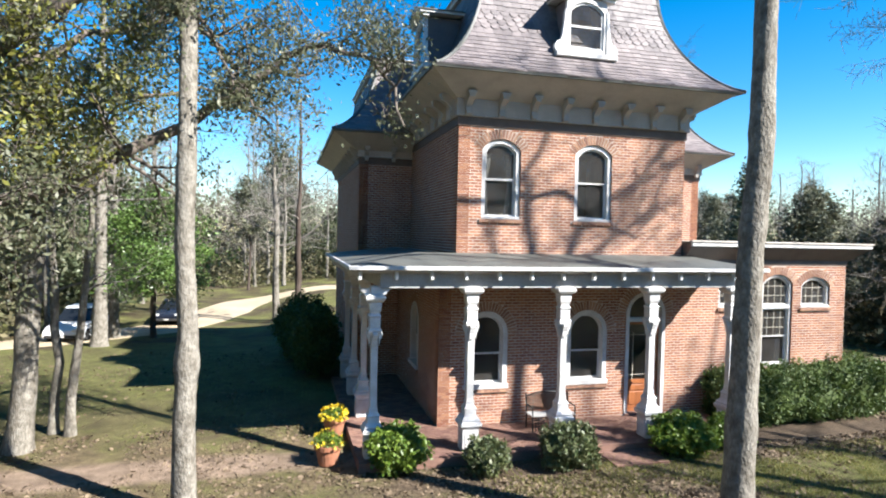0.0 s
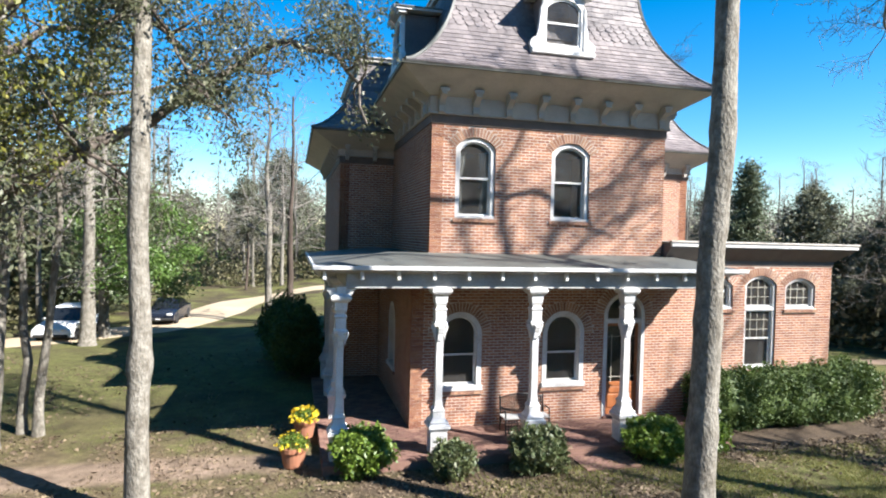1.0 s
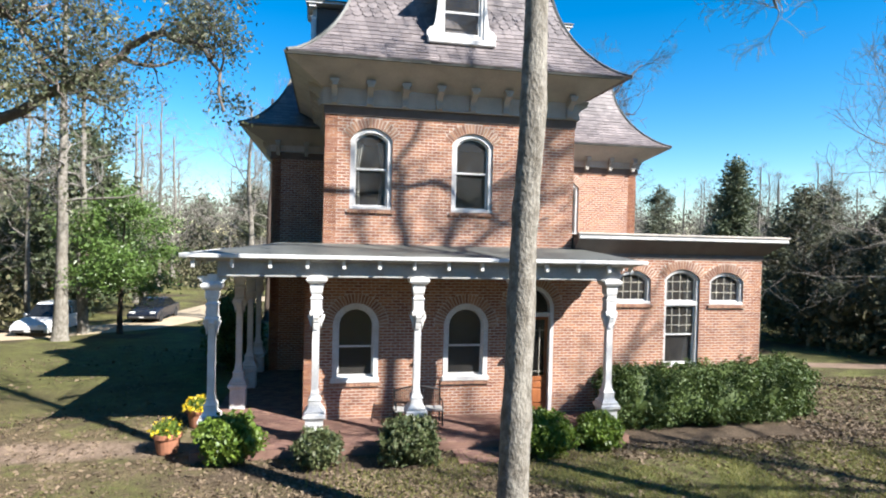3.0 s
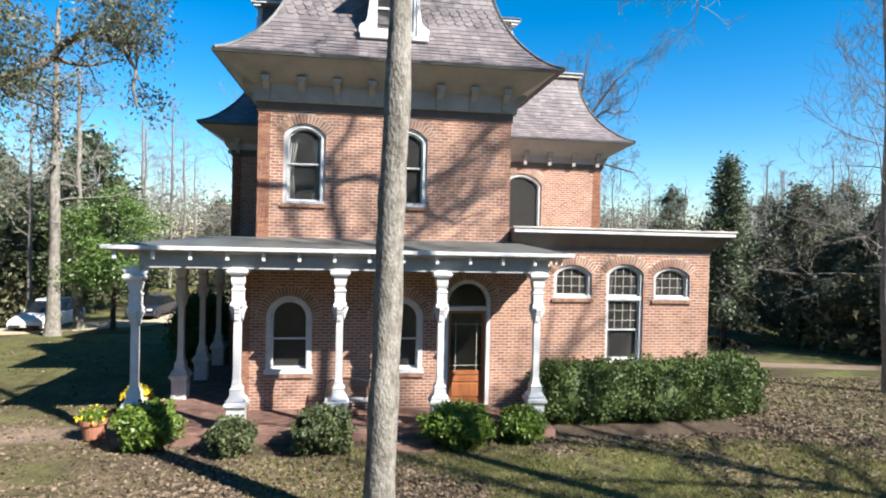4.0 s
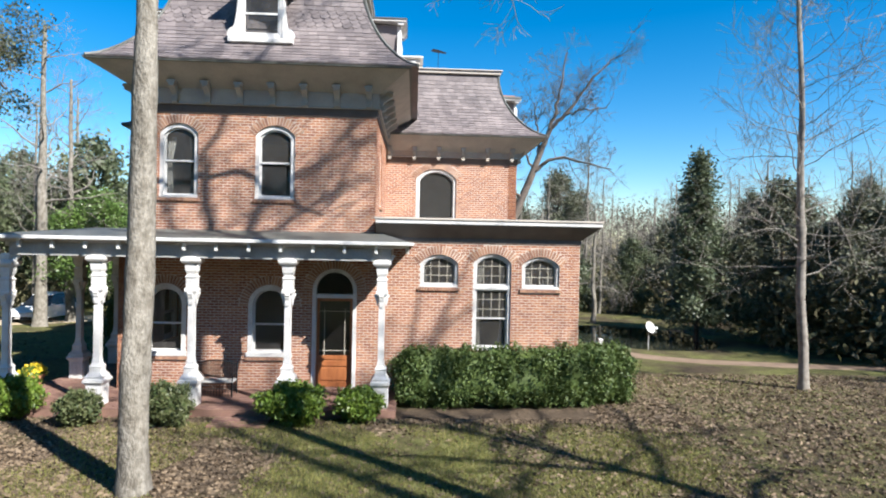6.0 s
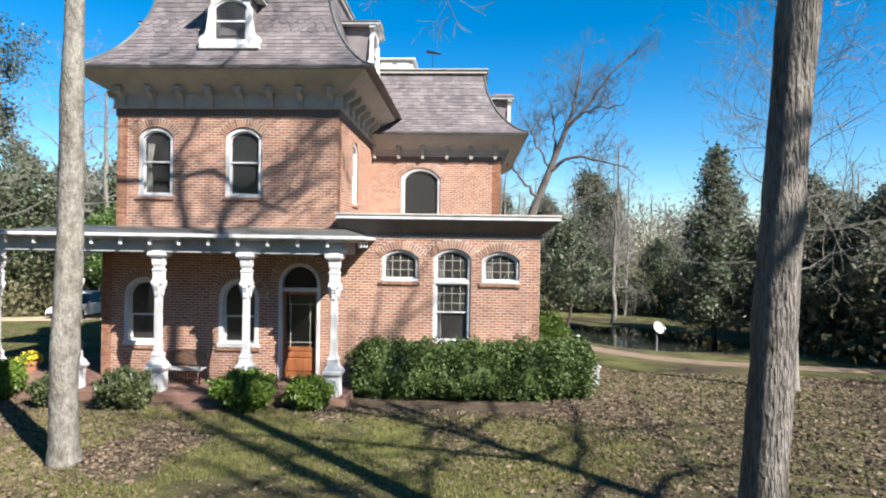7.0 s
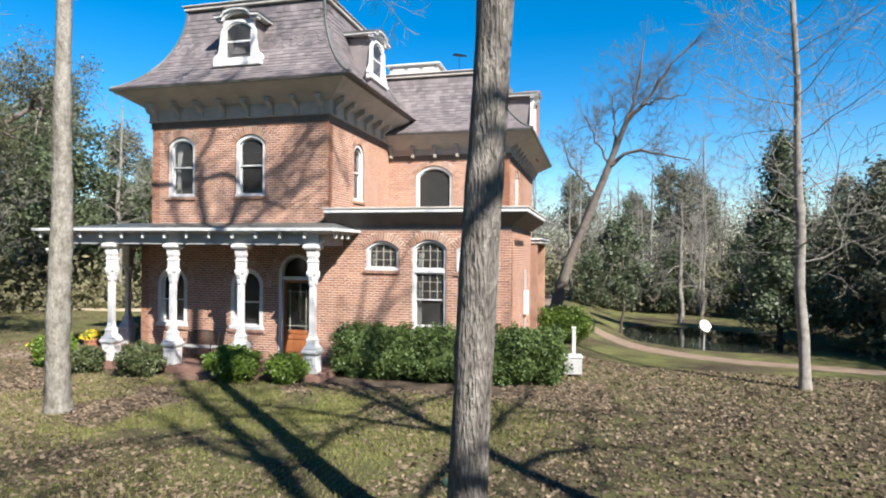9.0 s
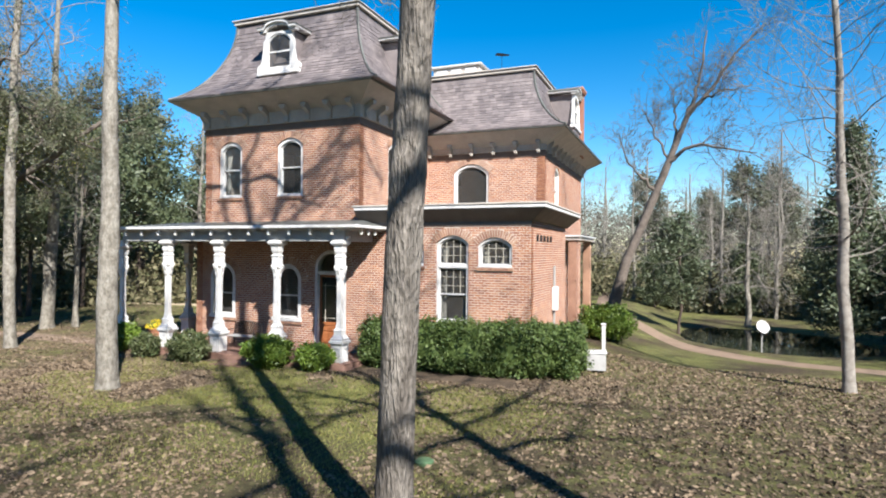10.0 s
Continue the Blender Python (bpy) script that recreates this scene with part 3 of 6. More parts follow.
def bracket_mesh(h=0.44, d=0.36, w=0.155):
    """A scrolled eaves bracket: its back on y = 0, reaching out along -y, a drop at its foot."""
    bm = bmesh.new()
    prof = [(0, 0.12), (0, -h), (-0.09, -h), (-0.115, -h + 0.035), (-0.115, -h + 0.10), (-0.085, -h + 0.125), (-0.085, -h * 0.58), (-0.12, -h * 0.42), (-0.20, -h * 0.26), (-d * 0.8, -h * 0.14), (-d, -h * 0.06), (-d, 0.12)]
    loft(bm, [[(x, y, z) for y, z in prof] for x in (-w / 2, w / 2)])
    box(bm, -w / 2 - 0.035, w / 2 + 0.035, -d - 0.02, 0.0, 0.05, 0.13)
    box(bm, -w / 2 - 0.015, w / 2 + 0.015, -0.13, 0.0, -h + 0.10, -h + 0.135)
    return mesh_of(bm, M_GREY)


def cornice(name, label, x0, x1, y0, y1, zb, ze, over, spacing, sides="frbl", size=(0.44, 0.36, 0.155)):
    """Frieze board, soffit, gutter edge and brackets round the top of the walls."""
    th = thing(name, label, "cornice", kind="structure")
    # strip standing in for the eave's shadow on the wall top
    part("eave_shade_band", boxes((x0 - 0.035, x1 + 0.035, y0 - 0.035, y1 + 0.035, zb - 0.05, zb + 0.20)), M_BAND, th)
    part("frieze", boxes((x0 - 0.08, x1 + 0.08, y0 - 0.08, y1 + 0.08, zb + 0.20, ze - 0.30)), M_FRIEZE, th)
    part("moulding", boxes((x0 - 0.11, x1 + 0.11, y0 - 0.11, y1 + 0.11, zb + 0.18, zb + 0.23), bev=0.015), M_GREY, th)
    ox, oy = over
    e = 0.05

    def ring(dx, dy, z):
        return [(x0 - dx, y0 - dy, z), (x1 + dx, y0 - dy, z), (x1 + dx, y1 + dy, z), (x0 - dx, y1 + dy, z)]

    bm = bmesh.new()
    loft(bm, [ring(0.1, 0.1, ze - 0.56), ring(ox - e, oy - e, ze - 0.06), ring(ox - 0.06, oy - 0.06, ze - 0.02)])
    part("soffit", bm, M_GREY, th)
    bm = bmesh.new()
    loft(bm, [ring(ox - e + 0.004, oy - e + 0.004, ze - 0.055), ring(ox, oy, ze - 0.05), ring(ox + 0.02, oy + 0.02, ze + 0.02)])
    part("eave_edge", bm, M_TIN, th, "dark metal drip edge")
    br = bracket_mesh(*size)
    z = ze - 0.56

    def row(a, b, place):
        n = max(2, round((b - a) / spacing))
        for k in range(n + 1):
            part("bracket", br, None, th, at=place(a + (b - a) * k / n))

    if "f" in sides:
        row(x0 + 0.22, x1 - 0.22, lambda v: pose(v, y0 - 0.08, z))
    if "r" in sides:
        row(y0 + 0.25, y1 - 0.25, lambda v: pose(x1 + 0.08, v, z, 0, 0, 90))
    if "l" in sides:
        row(y0 + 0.25, y1 - 0.25, lambda v: pose(x0 - 0.08, v, z, 0, 0, -90))
    return th


TE, ME = 9.09, 8.40
cornice("cornice_tower", "weathered grey bracketed wooden cornice of the bay", TX0, TX1, 0.0, MY0, TZ1 - 0.09, TE, (0.98, 0.98), 0.98, "frl")
mansard("roof_tower", "curved grey slate mansard roof over the bay", TX0 - 0.92, TX1 + 1.18, -1.0, MY0 + 1.4, TE, 1.75, 3.15, (0, 1, 3), range(12, 16), near=(2.0, 5.6, 9.4, 11.6))
cornice("cornice_main", "weathered grey bracketed wooden cornice of the main block", MX0, MX1, MY0, MY1, 7.42, ME, (1.0, 0.80), 0.95, "frl", (0.36, 0.24, 0.12))
mansard("roof_main", "curved grey slate mansard roof of the main block", MX0 - 1.02, MX1 + 1.02, MY0 - 0.82, MY1 + 0.6, ME, 1.70, 2.72, (0, 1, 3), near=(6.6, 10.8, 9.0, 11.2))

# ---- windows and doors ----


def arch_ring(bm, o, inset0, inset1, y0, y1, seg=14, bottom=None):
    """A frame that follows an opening's head and jambs, between two insets, from y0 to y1."""
    cx, w, z0, zs, rise = o
    z0 = z0 if bottom is None else bottom

    def line(inset):
        a, r = w / 2 - inset, max(rise - inset * 0.6, 0.05)
        rad = (a * a + r * r) / (2 * r)
        zc = zs + (rise - inset) - rad
        half = math.asin(min(1, a / rad))
        head = [(cx + rad * math.sin(t), zc + rad * math.cos(t)) for t in (-half + 2 * half * k / seg for k in range(seg + 1))]
        return [(cx - a, z0)] + head + [(cx + a, z0)]

    a, b = line(inset0), line(inset1)
    rows = [[(x, y0, z) for x, z in a], [(x, y0, z) for x, z in b], [(x, y1, z) for x, z in b], [(x, y1, z) for x, z in a]]
    vs = [[bm.verts.new(p) for p in r] for r in rows]
    for k in range(4):
        p, q = vs[k], vs[(k + 1) % 4]
        for i in range(len(a) - 1):
            bm.faces.new((p[i], p[i + 1], q[i + 1], q[i]))
    for i in (0, len(a) - 1):
        bm.faces.new([vs[k][i] for k in range(4)])
    return bm


def arch_pane(o, inset, y, z0, z1=None, seg=14):
    """A flat pane under an arched head (or up to z1)."""
    cx, w, s, zs, rise = o
    a = w / 2 - inset
    pts = [(cx - a, z0), (cx + a, z0)]
    if z1 is not None:
        pts += [(cx + a, z1), (cx - a, z1)]
    else:
        r = max(rise - inset * 0.6, 0.05)
        rad = (a * a + r * r) / (2 * r)
        zc = zs + (rise - inset) - rad
        half = math.asin(min(1, a / rad))
        pts += [(cx + rad * math.sin(t), zc + rad * math.cos(t)) for t in (half - 2 * half * k / seg for k in range(seg + 1))]
    bm = bmesh.new()
    bm.faces.new([bm.verts.new((x, y, z)) for x, z in pts])
    return bm


def head_at(o, x, inset):
    cx, w, s, zs, rise = o
    a, r = w / 2 - inset, max(rise - inset * 0.6, 0.05)
    rad = (a * a + r * r) / (2 * r)
    return zs + (rise - inset) - rad + math.sqrt(max(rad * rad - (x - cx) ** 2, 0))


WINDOWS = [0]


def glass(name, bm, parent, material=None):
    g = part(name, bm, material or M_GLASS, parent)
    g.visible_shadow = False
    return g


def window(o, m, kind, label, curtain=0.0):
    """A sash window in an arched opening. kind: tall (two plain sashes), low (round head, wide casing), small (grid), french (grid over grid over plain), plain."""
    WINDOWS[0] += 1
    w = thing(f"window_{WINDOWS[0]}", label, "window", kind="structure")
    w.matrix_basis = m
    cx, wd, z0, zs, rise = o
    a, top = wd / 2, zs + rise
    case = {"low": 0.13, "tall": 0.115, "plain": 0.10}[kind] if kind in ("low", "tall", "plain") else 0.075
    y0 = -0.015 if kind == "low" else 0.045
    part("window_frame", arch_ring(bmesh.new(), o, 0.002, case, y0, 0.25), M_WHITE, w)
    if kind == "low":
        part("sill", boxes((cx - a - 0.03, cx + a + 0.03, -0.07, 0.2, z0 - 0.005, z0 + 0.13), bev=0.012), M_WHITE, w)
        part("brick_sill", sill_bricks(cx - a - 0.06, cx + a + 0.06, z0 - 0.10, z0 - 0.008), M_ARCH, w)
        base = z0 + 0.13
    else:
        part("sill", boxes((cx - a + 0.002, cx + a - 0.002, 0.0, 0.24, z0 + 0.001, z0 + 0.085), bev=0.01), M_WHITE, w)
        part("brick_sill", sill_bricks(cx - a - 0.06, cx + a + 0.06, z0 - 0.09, z0 - 0.004), M_ARCH, w)
        base = z0 + 0.085
    ys = 0.12

    def sash(zlo, zhi, y, grid=None, arched=False):
        x0, x1 = cx - a + case, cx + a - case
        f = 0.045
        s = part("sash", arch_ring(bmesh.new(), o, case + 0.002, case + f, y, y + 0.04, bottom=zlo) if arched else
                 boxes((x0, x0 + f, y, y + 0.04, zlo, zhi), (x1 - f, x1, y, y + 0.04, zlo, zhi), (x0 + f, x1 - f, y, y + 0.04, zhi - f, zhi)), M_WHITE, w)
        part("rail", boxes((x0 + f, x1 - f, y - 0.004, y + 0.044, zlo, zlo + f)), M_WHITE, s)
        glass("pane", arch_pane(o, case + f, y + 0.02, zlo + f, None if arched else zhi - f), s)
        if grid:
            nx, nz = grid
            for k in range(1, nx):
                x = x0 + (x1 - x0) * k / nx
                zt = head_at(o, x, case + f) if arched else zhi - f
                part("muntin", boxes((x - 0.009, x + 0.009, y + 0.004, y + 0.036, zlo + f, zt)), M_MUNTIN, s)
            zt = top - case if arched else zhi
            for k in range(1, nz):
                z = zlo + (zt - zlo) * k / nz
                part("muntin", boxes((x0 + f, x1 - f, y + 0.006, y + 0.034, z - 0.009, z + 0.009)), M_MUNTIN, s)

    if kind == "small":
        sash(base, 0, ys, (4, 3), True)
    elif kind == "french":
        zt = z0 + 1.86
        part("transom_bar", boxes((cx - a + 0.002, cx + a - 0.002, 0.04, 0.24, zt - 0.07, zt + 0.05), bev=0.01), M_WHITE, w)
        sash(zt + 0.05, 0, ys, (4, 3), True)
        zm = base + (zt - base) * 0.47
        sash(zm, zt - 0.07, ys, (4, 3))
        sash(base, zm + 0.03, ys + 0.045)
    elif kind == "plain":
        sash(base, 0, ys, None, True)
    else:
        zm = base + (top - base) * (0.47 if kind == "tall" else 0.40)
        sash(zm, 0, ys, None, True)
        sash(base, zm + 0.03, ys + 0.045)
    if curtain:
        bm = bmesh.new()
        for side in (-1, 1):
            xs = [cx + side * (a - case - curtain * a * k / 12) for k in range(13)]
            rows = []
            for z, f in ((base + 0.05, 0.75 if side < 0 else 1.0), (base + (top - base) * 0.45, 0.55), (top - 0.35, 1.1)):
                rows.append([(cx + side * (a - case) - (cx + side * (a - case) - x) * f, 0.34 + 0.03 * math.sin(k * 1.9), z) for k, x in enumerate(xs)])
            loft(bm, rows, close=False, cap=False)
        part("curtain", bm, M_CURTAIN, w, "pale drawn-back curtain")
    return w


def sill_bricks(x0, x1, z0, z1):
    bm = bmesh.new()
    n = max(3, int((x1 - x0) / 0.085))
    for k in range(n):
        a, b = x0 + (x1 - x0) * (k + 0.06) / n, x0 + (x1 - x0) * (k + 0.94) / n
        box(bm, a, b, -0.055 - random.uniform(0, 0.006), 0.03, z0, z1)
    return bm


for k, o in enumerate(UP_WIN):
    window(o, Matrix(), "tall", "white arched sash window in a brick wall" if k else "white arched sash window with drawn-back curtains", 0.45 if k == 0 else 0.0)
for o in LOW_WIN:
    window(o, Matrix(), "low", "white round-headed sash window with wide casing")
window(WING_WIN[0], Matrix(), "small", "small white arched window with a pane grid", 0.35)
window(WING_WIN[1], Matrix(), "french", "tall white window with arched pane-grid transom", 0.45)
window(WING_WIN[2], Matrix(), "small", "small white arched window with a pane grid", 0.7)
window(MAIN_WIN, turn_z(0, MY0, 0, 0), "plain", "wide white arched window with a dark pane")
window(SIDE_WIN, turn_z(TX1, 0, 0, 90), "tall", "white arched sash window in the side wall")
window((-3.0, 1.16, 0.85, 2.30, 0.575), turn_z(LX0, 0, 0, -90), "low", "white round-headed sash window in deep shade")
window((2.6, 1.1, 5.2, 6.9, 0.3), turn_z(MX1, MY0, 0, 90), "tall", "white arched sash window in the end wall")


def front_door(o):
    """A glazed, stained door under a round fanlight, in a white casing."""
    d = thing("door_1", "closed stained wooden door with tall glass and fanlight", "door", kind="structure")
    cx, w, z0, zs, rise = o
    a, case = w / 2, 0.105
    part("door_frame", arch_ring(bmesh.new(), o, 0.002, case, -0.03, 0.24, bottom=z0 + 0.002), M_WHITE, d, "white painted arched casing")
    zt = 2.62
    part("transom_bar", boxes((cx - a + case, cx + a - case, 0.02, 0.22, zt - 0.05, zt + 0.07), bev=0.01), M_WHITE, d)
    glass("fanlight", arch_pane(o, case, 0.16, zt + 0.07), d, M_CLEAR)
    part("threshold", boxes((cx - a + 0.003, cx + a - 0.003, -0.10, 0.25, z0 + 0.004, z0 + 0.06), bev=0.01), M_FLOOR, d)
    x0, x1, zb = cx - a + case + 0.008, cx + a - case - 0.008, z0 + 0.065
    st, zg = 0.085, zb + 0.92
    leaf = part("door_leaf", boxes((x0, x0 + st, 0.12, 0.17, zb, zt - 0.06), (x1 - st, x1, 0.12, 0.17, zb, zt - 0.06), (x0 + st, x1 - st, 0.12, 0.17, zb, zb + 0.14),
                                   (x0 + st, x1 - st, 0.12, 0.17, zg - 0.12, zg), (x0 + st, x1 - st, 0.12, 0.17, zt - 0.14, zt - 0.06), (x0 + st, x1 - st, 0.14, 0.16, zb + 0.14, zg - 0.12)), M_DARKWOOD, d, "reddish stained door leaf")
    for z0p, z1p in ((zb + 0.18, zb + 0.56), (zb + 0.60, zg - 0.15)):
        part("door_panel", boxes((x0 + st + 0.04, x1 - st - 0.04, 0.118, 0.14, z0p, z1p), bev=0.012), M_DARKWOOD, leaf)
    glass("door_glass", boxes((x0 + st, x1 - st, 0.142, 0.148, zg, zt - 0.14)), leaf, M_CLEAR)
    for x in (x0 + 0.23, x1 - 0.23):
        part("muntin", boxes((x - 0.008, x + 0.008, 0.128, 0.14, zg, zt - 0.36)), M_MUNTIN, leaf)
    for z in (zg + 0.14, zt - 0.44):
        part("muntin", boxes((x0 + st, x1 - st, 0.130, 0.138, z - 0.008, z + 0.008)), M_MUNTIN, leaf)
    bm = bmesh.new()
    tube(bm, [(x0 + 0.045, 0.115, zb + 0.75), (x0 + 0.045, 0.06, zb + 0.76), (x0 + 0.045, 0.06, zb + 1.05), (x0 + 0.045, 0.115, zb + 1.06)], [0.016] * 4, 6)
    part("door_handle", bm, M_CLAY, leaf, "brass pull handle")


front_door(DOOR)

# ---- porch ----
PX0, PX1, PY, PZ = -3.72, 7.22, -2.08, 4.22     # outer roof edge


def make_porch_roof():
    th = thing("porch_roof", "low metal porch roof with white edge and grey beam", "porch roof", kind="structure")
    bm = bmesh.new()
    loft(bm, [[(PX0, PY, PZ - 0.04), (PX1, PY, PZ - 0.04), (PX1, 0.0, PZ - 0.04), (PX0, 0.0, PZ - 0.04)],
              [(PX0, PY, PZ), (PX1, PY, PZ), (PX1, 0.0, PZ), (PX0, 0.0, PZ)],
              [(PX0 + 1.9, -0.02, PZ + 0.27), (PX1 - 1.0, -0.02, PZ + 0.27), (PX1 - 0.9, -0.01, PZ + 0.27), (PX0 + 1.9, -0.01, PZ + 0.27)]])
    part("metal_roof", bm, M_TIN, th, "weathered grey metal sheet roof")
    bm = bmesh.new()
    loft(bm, [[(PX0, 0.004, PZ - 0.04), (LX0 - 0.01, 0.004, PZ - 0.04), (LX0 - 0.01, MY0 - 0.02, PZ - 0.04), (PX0, MY0 - 0.02, PZ - 0.04)],
              [(PX0, 0.004, PZ), (LX0 - 0.01, 0.004, PZ), (LX0 - 0.01, MY0 - 0.02, PZ), (PX0, MY0 - 0.02, PZ)],
              [(LX0 - 0.3, 0.004, PZ + 0.24), (LX0 - 0.02, 0.004, PZ + 0.24), (LX0 - 0.02, MY0 - 0.02, PZ + 0.24), (LX0 - 0.3, MY0 - 0.02, PZ + 0.24)]])
    part("side_metal_roof", bm, M_TIN, th)
    part("flat_step", boxes((LX0, TX0 - 0.01, 0.01, MY0 - 0.02, LZ1 - 0.002, LZ1 + 0.05)), M_TIN, th)
    # white edge moulding
    part("edge_moulding", boxes((PX0 - 0.04, PX1 + 0.04, PY - 0.04, PY + 0.03, PZ - 0.075, PZ + 0.018), (PX0 - 0.04, PX0 + 0.03, PY + 0.03, MY0 - 0.03, PZ - 0.075, PZ + 0.018),
                                (PX1 - 0.03, PX1 + 0.04, PY + 0.03, -0.01, PZ - 0.075, PZ + 0.018), bev=0.012), M_WHITE, th, "white painted edge moulding")
    # sloping soffit and beam
    bm = bmesh.new()
    loft(bm, [[(PX0 + 0.02, PY + 0.02, PZ - 0.076), (PX1 - 0.02, PY + 0.02, PZ - 0.076), (PX1 - 0.02, -0.02, PZ - 0.076), (PX0 + 0.02, -0.02, PZ - 0.076)],
              [(PX0 + 0.30, POST_Y - 0.13, PZ - 0.16), (PX1 - 0.30, POST_Y - 0.13, PZ - 0.16), (PX1 - 0.30, -0.02, PZ - 0.16), (PX0 + 0.30, -0.02, PZ - 0.16)]])
    part("soffit", bm, M_POSTGREY, th)
    y = POST_Y
    part("beam", boxes((PX0 + 0.70, PX1 - 0.55, y - 0.11, y + 0.11, PZ - 0.50, PZ - 0.16), (PX1 - 0.77, PX1 - 0.551, y + 0.112, -0.02, PZ - 0.50, PZ - 0.16),
                       (PX0 + 0.70, PX0 + 0.92, y + 0.112, MY0 - 0.02, PZ - 0.50, PZ - 0.04), bev=0.01), M_POSTGREY, th, "grey painted porch beam")
    # ceiling boards coloured dark for the shade under the roof
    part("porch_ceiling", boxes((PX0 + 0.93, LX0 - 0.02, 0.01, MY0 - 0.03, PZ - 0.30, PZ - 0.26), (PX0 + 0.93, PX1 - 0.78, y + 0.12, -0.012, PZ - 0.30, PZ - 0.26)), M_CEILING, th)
    # small white blocks under the edge
    blk = mesh_of(boxes((-0.04, 0.04, -0.05, 0.05, -0.06, 0.15), bev=0.008), M_WHITE)
    x = -3.5
    while x < PX1 - 0.2:
        part("block", blk, None, th, at=pose(x, PY + 0.13, PZ - 0.235))
        x += 0.815
    for k in range(3):
        part("block", blk, None, th, at=pose(PX1 - 0.14, -1.55 + 0.45 * k, PZ - 0.225, 0, 0, 90))
    for k in range(8):
        part("block", blk, None, th, at=pose(PX0 + 0.14, -1.0 + 0.815 * k, PZ - 0.225, 0, 0, 90))


make_porch_roof()


def scroll(h=0.5, d=0.32, w=0.07):
    """A sawn bracket in the xz plane: its post side on x = 0, its top on z = 0."""
    bm = bmesh.new()
    prof = [(0, 0), (d, 0), (d, -0.05), (d * 0.8, -0.07), (d * 0.62, -0.13), (d * 0.40, -0.16), (d * 0.30, -0.24), (d * 0.18, -0.30), (d * 0.2, -h * 0.8), (0.03, -h), (0, -h)]
    loft(bm, [[(x, y, z) for x, z in prof] for y in (-w / 2, w / 2)])
    return bm


def make_post(at, label, group):
    """A Victorian porch post on a panelled pedestal; its foot on the ground."""
    th = thing("porch_post", label, "porch post", at, group=group)
    th.matrix_basis = th.matrix_basis @ Matrix.Diagonal((1.04, 1.04, 1.042, 1.0))
    ped = part("pedestal", square_post(bmesh.new(), [(0.235, 0.0), (0.235, 0.07), (0.195, 0.11), (0.18, 0.15), (0.18, 0.66), (0.20, 0.70), (0.235, 0.74), (0.235, 0.80), (0.20, 0.83)]), M_WHITE, th)
    for s, (dx, dy, rz) in enumerate(((0, -0.182, 0), (0.182, 0, 90), (0, 0.182, 180), (-0.182, 0, -90))):
        part("panel", boxes((-0.13, 0.13, -0.012, 0.012, 0.20, 0.24), (-0.13, 0.13, -0.012, 0.012, 0.58, 0.62), (-0.13, -0.09, -0.012, 0.012, 0.24, 0.58), (0.09, 0.13, -0.012, 0.012, 0.24, 0.58),
                            (-0.035, 0.035, -0.015, 0.012, 0.33, 0.50), bev=0.004), M_WHITE, ped, at=pose(dx, dy, 0, 0, 0, rz))
    part("base", square_post(bmesh.new(), [(0.20, 0.83), (0.20, 0.87), (0.145, 0.94), (0.13, 0.98), (0.126, 1.07), (0.138, 1.10), (0.11, 1.14), (0.088, 1.19)]), M_WHITE, th)
    part("shaft", square_post(bmesh.new(), [(0.088, 1.19), (0.088, 1.23), (0.074, 1.31), (0.072, 2.72), (0.082, 2.80), (0.095, 2.86)]), M_WHITE, th)
    part("capital", square_post(bmesh.new(), [(0.095, 2.86), (0.135, 2.90), (0.145, 2.96), (0.115, 3.00), (0.115, 3.22), (0.135, 3.26), (0.10, 3.30), (0.10, 3.34), (0.125, 3.40), (0.135, 3.50), (0.135, 3.56), (0.19, 3.60), (0.215, 3.64), (0.215, 3.69), (0.17, 3.72), (0.10, 3.75), (0.10, 3.90)]), M_WHITE, th)
    corbel = mesh_of(scroll(0.24, 0.09, 0.11), M_WHITE)
    for rz in (0, 90, 180, 270):
        c, s = math.cos(radians(rz)), math.sin(radians(rz))
        part("corbel", corbel, None, th, at=pose(0.09 * c, 0.09 * s, 2.90, 0, 0, rz))
    br = mesh_of(scroll(0.17, 0.20, 0.08), M_WHITE)
    for rz in (0, 180):
        c, s = math.cos(radians(rz)), math.sin(radians(rz))
        part("bracket", br, None, th, at=pose(0.11 * c, 0.11 * s, 3.86, 0, 0, rz))
    return th


first_post = make_post((POSTS_X[0], POST_Y, G0), "white carved porch post on a panelled pedestal", "porch posts")
for x in POSTS_X[1:]:
    copy_thing(first_post, pose(x, POST_Y, G0) @ Matrix.Diagonal((1.04, 1.04, 1.042, 1.0)))
for y in (1.35, 3.65, 5.90):
    q = copy_thing(first_post, pose(POSTS_X[0] + 0.16, y, G0) @ Matrix.Diagonal((1.04, 1.04, 1.042, 1.0)))
    q["label"] = "shaded white porch post beside the side wall"


